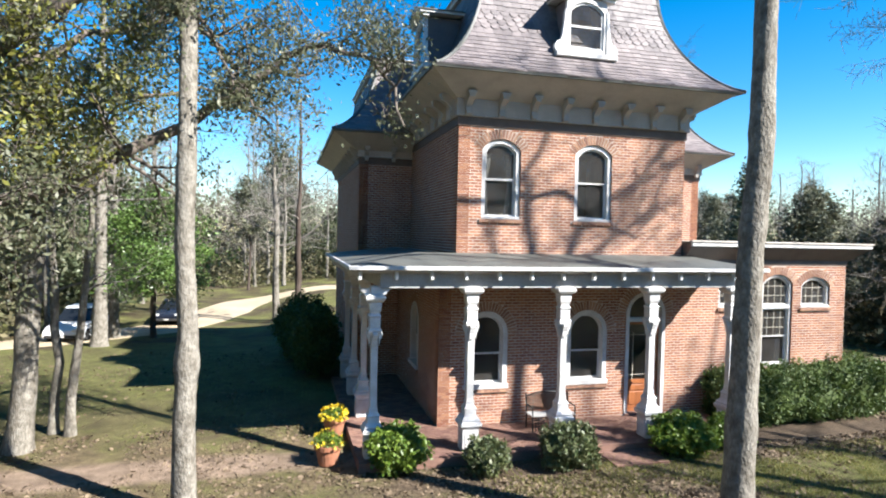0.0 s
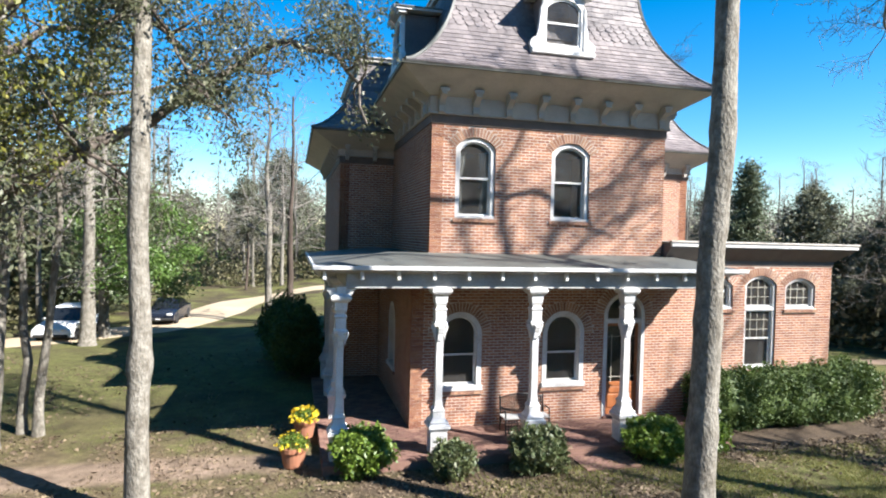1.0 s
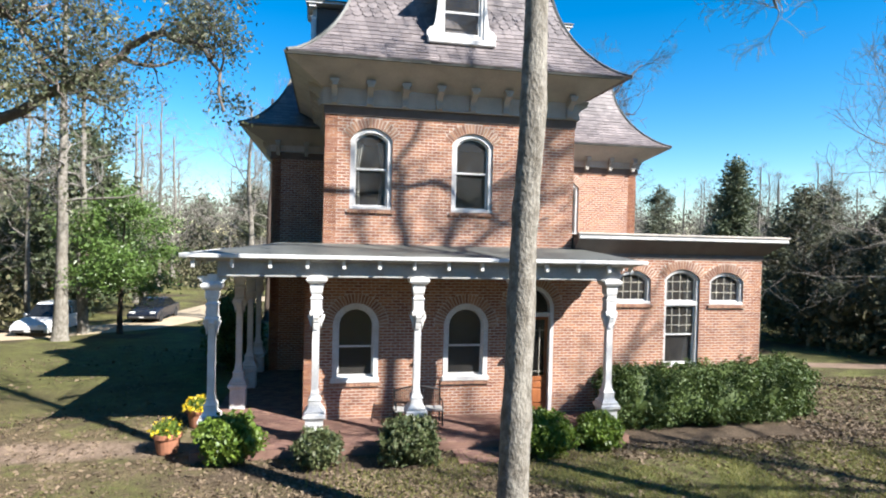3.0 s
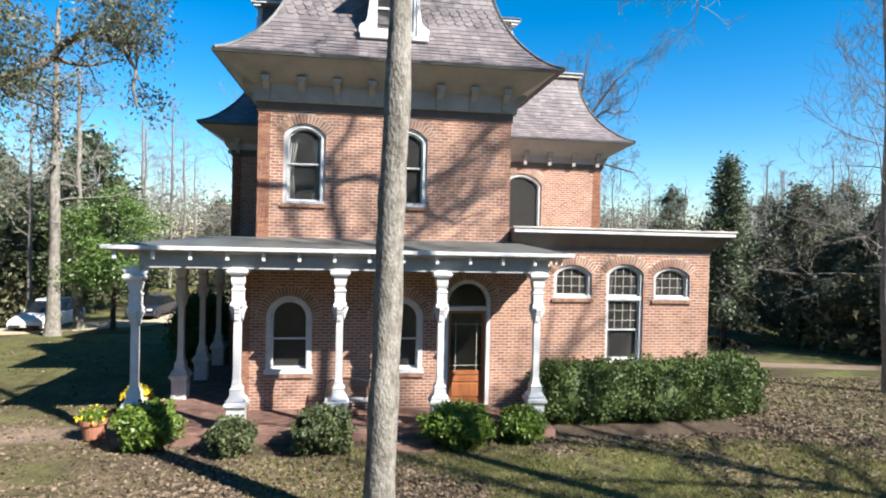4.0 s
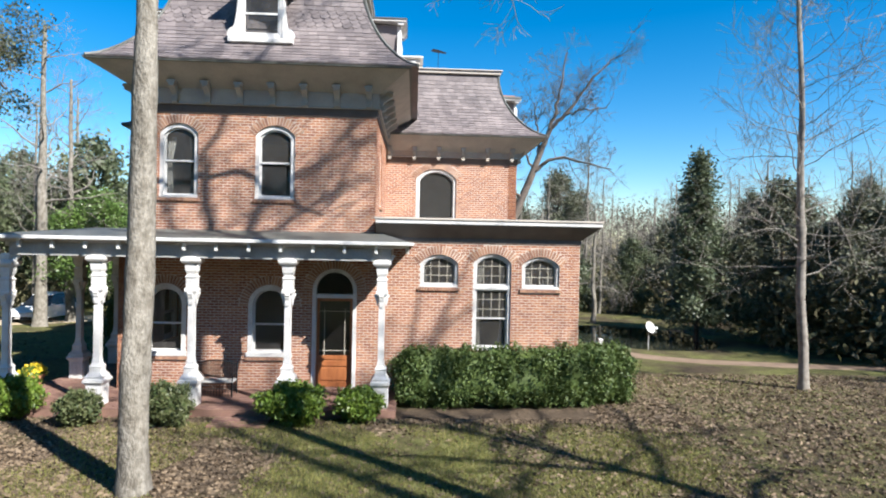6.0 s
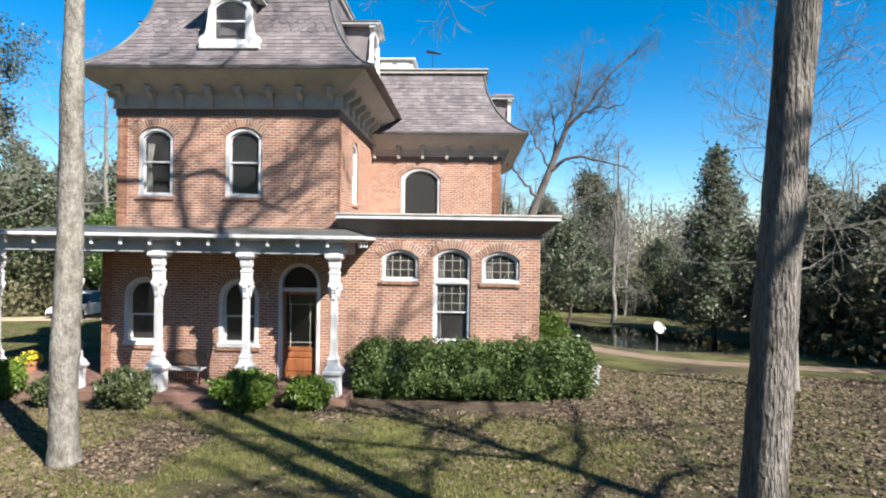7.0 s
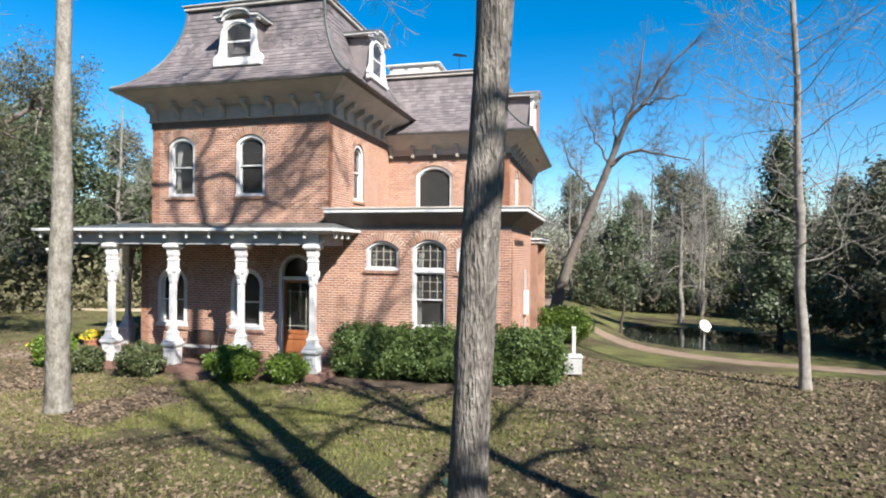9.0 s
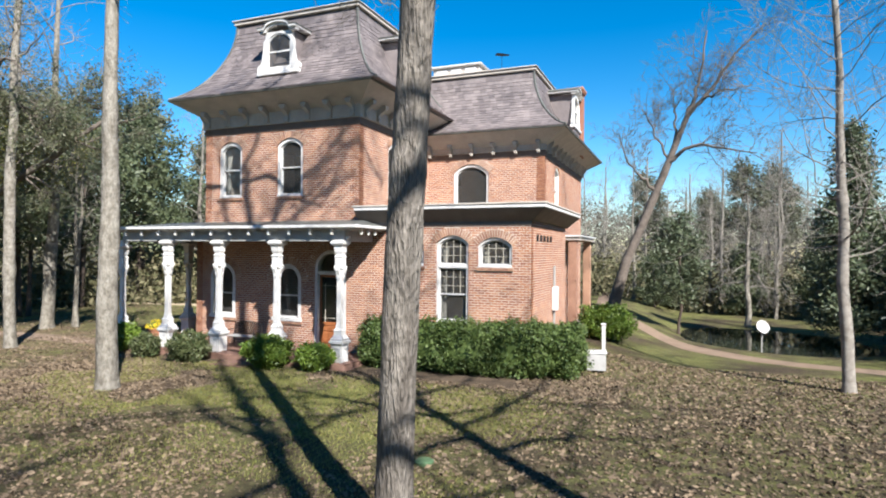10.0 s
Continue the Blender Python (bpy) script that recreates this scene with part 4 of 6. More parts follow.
def make_paving():
    """Brick paving of the porch and the short walk before it: a bed with bricks laid flat."""
    bed = tagged(part("pavement", boxes((PX0 + 0.25, 6.86, -2.12, 0.0, G0 - 0.1, FLOOR_Z - 0.012), (PX0 + 0.25, LX0, 0.0, MY0, G0 - 0.1, FLOOR_Z - 0.012), (2.35, 3.75, -3.0, -2.125, G0 - 0.1, G0 + 0.028), bev=0.0), M_FLOOR), "worn red brick porch paving", "paving", kind="structure")
    verts, faces = [], []

    def lay(x0, x1, y0, y1, z):
        r, y = 0, y0
        while y < y1 - 0.05:
            x = x0 - (0.11 if r % 2 else 0)
            while x < x1:
                a, b = max(x + 0.006, x0), min(x + 0.214, x1)
                if b - a > 0.03:
                    i, t = len(verts), z + random.uniform(-0.004, 0.004)
                    c, d = y + 0.006, min(y + 0.104, y1)
                    verts.extend([(a, c, z - 0.03), (b, c, z - 0.03), (b, d, z - 0.03), (a, d, z - 0.03), (a, c, t), (b, c, t), (b, d, t), (a, d, t)])
                    faces.extend([(i + 4, i + 5, i + 6, i + 7), (i, i + 1, i + 5, i + 4), (i + 1, i + 2, i + 6, i + 5), (i + 2, i + 3, i + 7, i + 6), (i + 3, i, i + 4, i + 7)])
                x += 0.22
            r, y = r + 1, y + 0.11

    lay(PX0 + 0.25, 6.86, -2.12, -0.02, FLOOR_Z)
    lay(PX0 + 0.25, LX0 - 0.02, 0.0, MY0 - 0.02, FLOOR_Z)
    lay(2.35, 3.75, -3.0, -2.13, G0 + 0.04)
    part("paving_bricks", raw_mesh(verts, faces, M_FLOOR), None, bed)["kind"] = "stuff"


make_paving()

# ---- wing roof ----


def make_wing_roof():
    th = thing("wing_roof", "flat wing roof with white edge and deep grey eaves", "roof", kind="structure")
    x0, x1, y0, z = 6.12, 12.72, -0.44, 4.88
    part("deck", boxes((x0 + 0.05, x1 - 0.05, y0 + 0.05, MY0 - 0.01, z - 0.06, z + 0.03)), M_TIN, th)
    part("edge_moulding", boxes((x0 + 0.02, x1, y0, y0 + 0.08, z - 0.10, z + 0.015), (x1 - 0.08, x1, y0 + 0.08, MY0 - 0.02, z - 0.10, z + 0.015), bev=0.015), M_WHITE, th, "white painted roof edge")
    part("cap", boxes((x0 - 0.02, x1 + 0.03, y0 - 0.03, y0 + 0.10, z + 0.016, z + 0.075), (x1 - 0.08, x1 + 0.03, y0 + 0.10, MY0 - 0.02, z + 0.016, z + 0.075), bev=0.01), M_GREY, th)
    bm = bmesh.new()
    loft(bm, [[(x0 + 0.03, -0.03, LZ1 + 0.01), (LX1 + 0.03, -0.03, LZ1 + 0.01), (LX1 + 0.03, MY0 - 0.05, LZ1 + 0.01), (x0 + 0.03, MY0 - 0.05, LZ1 + 0.01)],
              [(x0 + 0.03, y0 + 0.04, z - 0.12), (x1 - 0.04, y0 + 0.04, z - 0.12), (x1 - 0.04, MY0 - 0.05, z - 0.12), (x0 + 0.03, MY0 - 0.05, z - 0.12)],
              [(x0 + 0.03, y0 + 0.04, z - 0.07), (x1 - 0.04, y0 + 0.04, z - 0.07), (x1 - 0.04, MY0 - 0.05, z - 0.07), (x0 + 0.03, MY0 - 0.05, z - 0.07)]])
    # soffit and frieze carry the overhang's shadow in their colour
    part("soffit", bm, M_SOFFIT, th)
    part("frieze", boxes((6.13, LX1 + 0.03, -0.028, -0.012, LZ1 - 0.12, LZ1 + 0.02)), M_SOFFIT, th)


make_wing_roof()


def make_side_porch():
    th = thing("side_porch", "small flat-roofed side porch on brick piers", "porch", kind="structure")
    part("roof_slab", boxes((MX1 + 0.01, 12.35, 8.0, 12.5, 3.95, 4.10), bev=0.02), M_GREY, th)
    part("edge_moulding", boxes((MX1 + 0.01, 12.42, 7.93, 12.57, 4.10, 4.18), bev=0.02), M_WHITE, th)
    for y in (8.25, 12.2):
        part("pier", boxes((11.85, 12.2, y - 0.18, y + 0.18, G0 - 0.05, 3.95), bev=0.01), M_ARCH, th)


make_side_porch()

# ---- dormers, chimney, roof furniture ----


def make_dormer(name, label, m, depth=1.5):
    """A white dormer with scrolled cheeks, an arched hood and a sash; its face on y = 0, centred on x = 0, sill at z = 0."""
    th = thing(name, label, "dormer", kind="structure")
    th.matrix_basis = m
    o = (0.0, 1.04, 0.12, 1.14, 0.25)
    part("face", wall_mesh(-0.60, 0.60, 0.0, 1.46, [o], 0.12), M_WHITE, th)
    part("sill", boxes((-0.92, 0.92, -0.10, 0.14, -0.14, 0.0), bev=0.02), M_WHITE, th)
    for s in (-1, 1):
        prof = [(0.0, 0.0), (0.30, 0.0), (0.345, 0.07), (0.34, 0.18), (0.27, 0.27), (0.18, 0.31), (0.13, 0.42), (0.085, 0.75), (0.06, 1.1), (0.0, 1.2)]
        bm = bmesh.new()
        loft(bm, [[(s * (0.601 + x), y, z) for x, z in prof] for y in (-0.03, 0.10)])
        part("scroll", bm, M_WHITE, th, "white scrolled side board")
        bm = bmesh.new()
        loft(bm, [[(s * x, 0.125, 0.0), (s * x, 0.125, 1.45), (s * x, depth + 0.2, 1.45), (s * x, depth * 0.25, 0.0)] for x in (0.50, 0.58)])
        part("cheek", bm, M_SLATE, th, "slate-clad dormer cheek")
    bm = bmesh.new()
    loft(bm, [[(x, -0.03, -0.141), (x, 0.9, -0.141), (x, 0.9, -0.45), (x, 0.02, -0.42)] for x in (-0.80, 0.80)])
    part("apron", bm, M_SLATE, th, "slate-clad apron")
    # hood: level ends with an arched middle, swept back to the roof
    line = [(-0.80, 1.42), (-0.52, 1.43)] + [(0.50 * math.sin(t), 1.42 + 0.24 * math.cos(t) ** 0.8 if abs(math.cos(t)) > 1e-6 else 1.42) for t in (-1.45 + 2.9 * k / 12 for k in range(13))] + [(0.52, 1.43), (0.80, 1.42)]
    for nm, dz, t, y0, y1, mt in (("hood_moulding", 0.0, 0.09, -0.10, 0.10, M_WHITE), ("hood_edge", 0.09, 0.07, -0.18, depth + 0.3, M_WHITE), ("hood_top", 0.161, 0.03, -0.20, depth + 0.35, M_TIN)):
        bm = bmesh.new()
        k = 1.0 + dz * 0.6
        ring = [[(x * k, y, z + dz) for x, z in line] + [(x * k, y, z + dz + t) for x, z in reversed(line)] for y in (y0, y1)]
        rows = [[bm.verts.new(p) for p in r] for r in ring]
        n = len(line)
        for i in range(2 * n):
            j = (i + 1) % (2 * n)
            bm.faces.new((rows[0][i], rows[0][j], rows[1][j], rows[1][i]))
        for r in rows:
            for i in range(n - 1):
                bm.faces.new((r[i], r[i + 1], r[2 * n - 2 - i], r[2 * n - 1 - i]))
        part(nm, bm, mt, th)
    s = part("sash", arch_ring(bmesh.new(), o, 0.002, 0.06, 0.04, 0.09), M_WHITE, th)
    part("rail", boxes((-0.46, 0.46, 0.036, 0.094, 0.70, 0.755), (-0.46, 0.46, 0.036, 0.094, 0.121, 0.18)), M_WHITE, s)
    glass("pane", arch_pane(o, 0.06, 0.065, 0.2), s)
    part("back_board", boxes((-0.5, 0.5, 0.9, 0.95, 0.0, 1.4)), M_ROOM, th)
    return th


make_dormer("dormer_front", "white arched dormer window with scrolled sides on slate", pose(2.77, -0.16, 9.98))
make_dormer("dormer_right", "white arched dormer on the sunny side slope", pose(TX1 + 0.58, 3.0, 9.98, 0, 0, 90))
make_dormer("dormer_left", "shaded white dormer on the far side slope", pose(TX0 - 0.46, 3.0, 9.98, 0, 0, -90))
make_dormer("dormer_end", "white dormer on the end slope of the main roof", pose(MX1 + 0.55, 10.2, 9.28, 0, 0, 90))


def make_chimney():
    th = thing("chimney", "red brick chimney with a corbelled top behind the roof", "chimney", (11.55, 11.6, 8.6))
    part("stack", boxes((-0.32, 0.32, -0.45, 0.45, -0.5, 2.6), bev=0.01), M_BRICK, th)
    part("cap", boxes((-0.38, 0.38, -0.51, 0.51, 2.6, 2.71), (-0.42, 0.42, -0.55, 0.55, 2.71, 2.83), bev=0.012), M_BRICK, th)


make_chimney()


def make_roof_hatch():
    th = thing("roof_lantern", "low grey wooden lantern on the flat roof deck", "roof lantern", (6.15, 10.0, 11.28))
    part("curb", boxes((-1.2, 1.2, -0.9, 0.9, 0.0, 1.15), bev=0.02), M_GREY, th)
    part("cap", boxes((-1.35, 1.35, -1.05, 1.05, 1.15, 1.24), bev=0.03), M_WHITE, th)
    for x in (-0.75, 0.0, 0.75):
        part("vent", boxes((x - 0.27, x + 0.27, -0.93, -0.88, 0.78, 1.06), bev=0.015), M_WHITE, th)


make_roof_hatch()


def make_vane():
    th = thing("weather_vane", "thin dark iron weather vane on the roof", "weather vane", (8.2, 10.0, 11.28))
    part("rod", turned(bmesh.new(), [(0.015, 0), (0.012, 1.85)], 6), M_IRON, th)
    bm = bmesh.new()
    loft(bm, [[(-0.35, y, 1.80), (-0.05, y, 1.74), (0.35, y, 1.70), (0.38, y, 1.76), (0.05, y, 1.86), (-0.25, y, 1.92)] for y in (-0.01, 0.01)])
    part("arrow", bm, M_IRON, th)


make_vane()

# ---- on the porch ----


def make_bench():
    th = thing("garden_bench", "dark iron garden bench with a latticed back", "bench", (1.75, -0.50, FLOOR_Z))
    for s in (-0.60, 0.60):
        bm = bmesh.new()
        tube(bm, [(s, -0.42, 0.0), (s, -0.40, 0.40), (s, -0.38, 0.62), (s, -0.05, 0.62)], [0.022, 0.02, 0.02, 0.02], 6)
        tube(bm, [(s, 0.02, 0.0), (s, 0.0, 0.40), (s, 0.08, 0.90)], [0.022, 0.02, 0.02], 6)
        part("side_frame", bm, M_IRON, th)
    for k in range(5):
        part("seat_slat", boxes((-0.62, 0.62, -0.42 + k * 0.09, -0.36 + k * 0.09, 0.40, 0.425)), M_POSTGREY, th, "pale seat slat")
    bm = bmesh.new()
    top = [(x, 0.085, 0.80 + 0.12 * math.cos(x * 2.4)) for x in np.linspace(-0.6, 0.6, 9)]
    tube(bm, top, [0.02] * 9, 6)
    part("top_rail", bm, M_IRON, th)
    for k in range(25):
        x = -0.58 + k * 0.0483
        part("bar", boxes((x - 0.013, x + 0.013, 0.03, 0.045, 0.44, 0.80 + 0.12 * math.cos(x * 2.4))), M_IRON, th)
    bm = bmesh.new()
    for k in range(16):
        box(bm, -0.6 + k * 0.078, -0.585 + k * 0.078, -0.415, -0.405, 0.02, 0.38)
    for z in (0.06, 0.14, 0.22, 0.30, 0.37):
        box(bm, -0.6, 0.6, -0.42, -0.41, z, z + 0.014)
    part("lattice", bm, M_IRON, th)


make_bench()

# ---- plants ----


def leaf_cloud(centres, size, per, spread, seed, flat=0.0, aspect=0.45, droop=0.0):
    """Leaves (rhombs, slightly folded) round each centre; verts and faces."""
    r = np.random.default_rng(seed)
    c = np.repeat(np.asarray(centres, float), per, 0)
    n = len(c)
    c = c + r.normal(0, 1, (n, 3)) * spread
    d = r.normal(0, 1, (n, 3))
    d[:, 2] = d[:, 2] * (1 - flat) - droop
    d /= np.linalg.norm(d, axis=1, keepdims=True)
    s = r.normal(0, 1, (n, 3))
    s -= (s * d).sum(1, keepdims=True) * d
    s /= np.linalg.norm(s, axis=1, keepdims=True)
    k = size * r.uniform(0.65, 1.25, (n, 1))
    up = np.cross(d, s)
    v = np.stack([c - d * k * 0.5, c + s * k * aspect * 0.5 + up * k * 0.08, c + d * k * 0.5, c - s * k * aspect * 0.5 + up * k * 0.08], 1).reshape(-1, 3)
    f = np.arange(4 * n).reshape(n, 4)
    return v, f


def leaf_mesh(v, f, material):
    me = bpy.data.meshes.new("leaves")
    me.vertices.add(len(v))
    me.vertices.foreach_set("co", np.asarray(v, np.float32).ravel())
    me.loops.add(f.size)
    me.loops.foreach_set("vertex_index", f.ravel().astype(np.int32))
    me.polygons.add(len(f))
    me.polygons.foreach_set("loop_start", (np.arange(len(f)) * f.shape[1]).astype(np.int32))
    me.materials.append(material)
    me.update()
    me.validate()
    return me


class Limbs:
    """Gathers tapered, crooked branches into one mesh."""

    def __init__(self):
        self.v, self.f, self.tips = [], [], []

    def add(self, pts, radii, sides=5):
        pts = np.asarray(pts, float)
        base, n = len(self.v), len(pts)
        d = np.gradient(pts, axis=0)
        d /= np.linalg.norm(d, axis=1, keepdims=True) + 1e-9
        a = np.cross(d, (0.31, 0.77, 0.55))
        a /= np.linalg.norm(a, axis=1, keepdims=True) + 1e-9
        b = np.cross(d, a)
        for i in range(n):
            for k in range(sides):
                t = 2 * math.pi * k / sides
                self.v.append(tuple(pts[i] + radii[i] * (math.cos(t) * a[i] + math.sin(t) * b[i])))
        for i in range(n - 1):
            for k in range(sides):
                j = (k + 1) % sides
                self.f.append((base + i * sides + k, base + i * sides + j, base + (i + 1) * sides + j, base + (i + 1) * sides + k))

    def mesh(self, material):
        return raw_mesh(self.v, self.f, material, True)


def branch_out(L, r, p, d, length, rad, level, upward=0.15, crook=0.22, kids=5, twig=0.006, tips=True):
    """A crooked branch with side branches, down to twigs."""
    n = 6 if level > 1 else 4
    pts, q, dd = [np.array(p, float)], np.array(p, float), np.array(d, float)
    for i in range(n):
        dd = dd + r.normal(0, crook, 3) + np.array((0, 0, upward * 0.5))
        dd /= np.linalg.norm(dd)
        q = q + dd * length / n
        pts.append(q.copy())
    radii = [max(rad * (1 - 0.82 * i / n), twig) for i in range(n + 1)]
    L.add(pts, radii, 6 if level > 2 else (4 if level == 2 else 3))
    if level <= 1:
        L.tips.append(q)
        L.tips.append(pts[len(pts) // 2])
    if level > 0:
        for k in range(kids):
            f = r.uniform(0.22, 0.98)
            i = min(int(f * n), n - 1)
            base = pts[i] + (pts[i + 1] - pts[i]) * (f * n - i)
            way = pts[i + 1] - pts[i]
            way /= np.linalg.norm(way)
            side = r.normal(0, 1, 3)
            side -= side @ way * way
            side /= np.linalg.norm(side)
            nd = way * 0.62 + side * 0.80
            branch_out(L, r, base, nd / np.linalg.norm(nd), length * r.uniform(0.38, 0.62), max(radii[i] * 0.55, twig), level - 1, upward, crook, kids, twig)


def trunk_points(r, at, h, lean=(0, 0), wob=0.08, n=10):
    x, y, z = at
    pts = [np.array((x, y, z - 0.15))]
    off = np.zeros(2)
    for i in range(1, n + 1):
        off = off + r.normal(0, wob, 2)
        pts.append(np.array((x + lean[0] * i / n + off[0], y + lean[1] * i / n + off[1], z + h * i / n)))
    return pts


def make_trunk(th, pts, r0, r1, material=None, sides=14, flare=1.35, lumps=(), seed=0):
    """A trunk with a flared foot, uneven girth and knots."""
    r = np.random.default_rng(seed)
    P = np.asarray(pts)
    t = np.linspace(0, 1, 100 if sides > 10 else 40)
    u = np.linspace(0, 1, len(P))
    C = np.stack([np.interp(t, u, P[:, k]) for k in range(3)], 1)
    bm = bmesh.new()
    rings = []
    ph = r.uniform(0, 6, 4)
    for i, c in enumerate(C):
        hgt = c[2] - C[0][2]
        rad = r0 + (r1 - r0) * t[i] ** 0.9
        rad *= 1 + (flare - 1) * math.exp(-hgt / 0.35)
        for lz, amp in lumps:
            rad *= 1 + amp * math.exp(-((hgt - lz) / 0.22) ** 2)
        ring = []
        for k in range(sides):
            a = 2 * math.pi * k / sides
            w = 1 + 0.05 * math.sin(2 * a + ph[0] + hgt * 0.6) + 0.035 * math.sin(3 * a + ph[1] - hgt) + 0.10 * math.exp(-hgt / 0.3) * math.sin(5 * a + ph[2])
            w += 0.075 * noise.noise((2.2 * math.cos(a), 2.2 * math.sin(a), hgt * 2.6 + ph[3])) + 0.06 * noise.noise((0.5, ph[3], hgt * 1.3))
            ring.append((c[0] + rad * w * math.cos(a), c[1] + rad * w * math.sin(a), c[2]))
        rings.append(ring)
    loft(bm, rings)
    return part("trunk", bm, material or M_BARK, th, smooth=True)


def bare_tree(at, h, r0, label, seed, first=0.45, reach=3.2, limbs=16, lean=(0, 0), level=2, kids=5, flat=0.25, lumps=(), group="", material=None, r1=None, upward=0.12, wob=0.07, thick=0.33):
    r = np.random.default_rng(seed)
    th = thing("tree", label, "tree", at, group=group)
    pts = trunk_points(r, (0, 0, 0), h, lean, wob)
    make_trunk(th, pts, r0, r1 or r0 * 0.25, material, lumps=lumps, seed=seed)
    L = Limbs()
    P = np.asarray(pts)
    for k in range(limbs):
        f = first + (1 - first) * (k + r.uniform(0, 0.8)) / limbs
        p = np.array([np.interp(f, np.linspace(0, 1, len(P)), P[:, q]) for q in range(3)])
        a = k * 2.4 + r.uniform(-0.5, 0.5)
        d = np.array((math.cos(a), math.sin(a), flat + 0.7 * (f - first)))
        ln = reach * (1.15 - 0.75 * (f - first) / (1 - first)) * r.uniform(0.7, 1.15)
        branch_out(L, r, p, d / np.linalg.norm(d), ln, r0 * (1 - 0.7 * f) * thick, level, upward, 0.20, kids)
    part("branchwork", L.mesh(M_TWIG), None, th)["kind"] = "stuff"
    return th, L


def evergreen(at, h, radius, label, seed, material, name="evergreen_tree", clump=420, leaf=0.22, shape=1.0, low=0.08, per=26, trunk=0.16, bark=None, group="", spread=0.26):
    """A leafy crown of clumps round a trunk: a ragged cone (shape 1) to egg (shape 0.4)."""
    r = np.random.default_rng(seed)
    th = thing(name, label, "tree", at, group=group)
    pts = trunk_points(r, (0, 0, 0), h * 0.94, (0, 0), 0.05)
    make_trunk(th, pts, trunk, 0.03, bark or M_PINEBARK, 8, seed=seed)
    L, cs = Limbs(), []
    boughs = max(14, clump // 12)
    for k in range(boughs):
        f = low + (0.97 - low) * ((k + r.uniform(0, 1)) / boughs)
        g = (1 - f) ** shape if shape >= 0.9 else math.sin(math.pi * min(1, (f - low) / (1 - low) * 0.92 + 0.12)) ** 0.7
        out = max(0.15, radius * g * r.uniform(0.55, 1.12))
        a = k * 2.399 + r.uniform(-0.4, 0.4)
        p0 = np.array((0, 0, h * f - out * 0.10))
        e = np.array((out * math.cos(a), out * math.sin(a), h * f + out * r.uniform(-0.12, 0.25)))
        L.add([p0, (p0 + e) / 2 + r.normal(0, 0.06, 3), e], [trunk * 0.25 * (1 - f) + 0.012, 0.02, 0.008], 4)
        m = max(3, int(clump / boughs * (0.5 + out / radius)))
        for q in range(m):
            t = r.uniform(0.30, 1.05) ** 0.7
            cs.append(p0 + (e - p0) * t + r.normal(0, 0.16 * (0.5 + out * 0.35), 3))
    part("branchwork", L.mesh(bark or M_PINEBARK), None, th)["kind"] = "stuff"
    v, f = leaf_cloud(cs, leaf, per, spread, seed, flat=0.3, aspect=0.42)
    part("crown", leaf_mesh(v, f, material), None, th)
    return th


def shrub(at, rx, ry, h, label, seed, material, name="shrub", count=2600, leaf=0.11, group=""):
    """A rounded, lumpy bush of small leaves on stems."""
    r = np.random.default_rng(seed)
    th = thing(name, label, "shrub", at, group=group)
    bm = bmesh.new()
    bmesh.ops.create_icosphere(bm, subdivisions=3, radius=1.0)
    for v in bm.verts:
        k = 0.66 + 0.30 * noise.noise(v.co * 2.2 + Vector((seed, 0, 0)))
        v.co = Vector((v.co.x * rx * k, v.co.y * ry * k, h * 0.5 + v.co.z * h * 0.5 * k))
    part("inner_leaves", bm, material, th, smooth=True)
    L = Limbs()
    for k in range(7):
        a = r.uniform(0, 6.28)
        L.add([(0.08 * math.cos(a), 0.08 * math.sin(a), -0.08), (rx * 0.3 * math.cos(a), ry * 0.3 * math.sin(a), h * 0.35), (rx * 0.6 * math.cos(a), ry * 0.6 * math.sin(a), h * 0.75)], [0.02, 0.014, 0.006], 4)
    part("stems", L.mesh(M_TWIG), None, th)["kind"] = "stuff"
    d = r.normal(0, 1, (count, 3))
    d /= np.linalg.norm(d, axis=1, keepdims=True)
    k = np.array([0.84 + 0.36 * noise.noise(Vector(q) * 2.2 + Vector((seed, 0, 0))) + 0.16 * noise.noise(Vector(q) * 6 + Vector((0, seed, 0))) for q in d]) * r.uniform(0.80, 1.10, count)
    c = np.stack([d[:, 0] * rx * k, d[:, 1] * ry * k, h * 0.5 + d[:, 2] * h * 0.5 * k], 1)
    c = c[c[:, 2] > 0.02]
    v, f = leaf_cloud(c, leaf, 3, 0.035, seed, aspect=0.5)
    part("leaves", leaf_mesh(v, f, material), None, th)
    return th


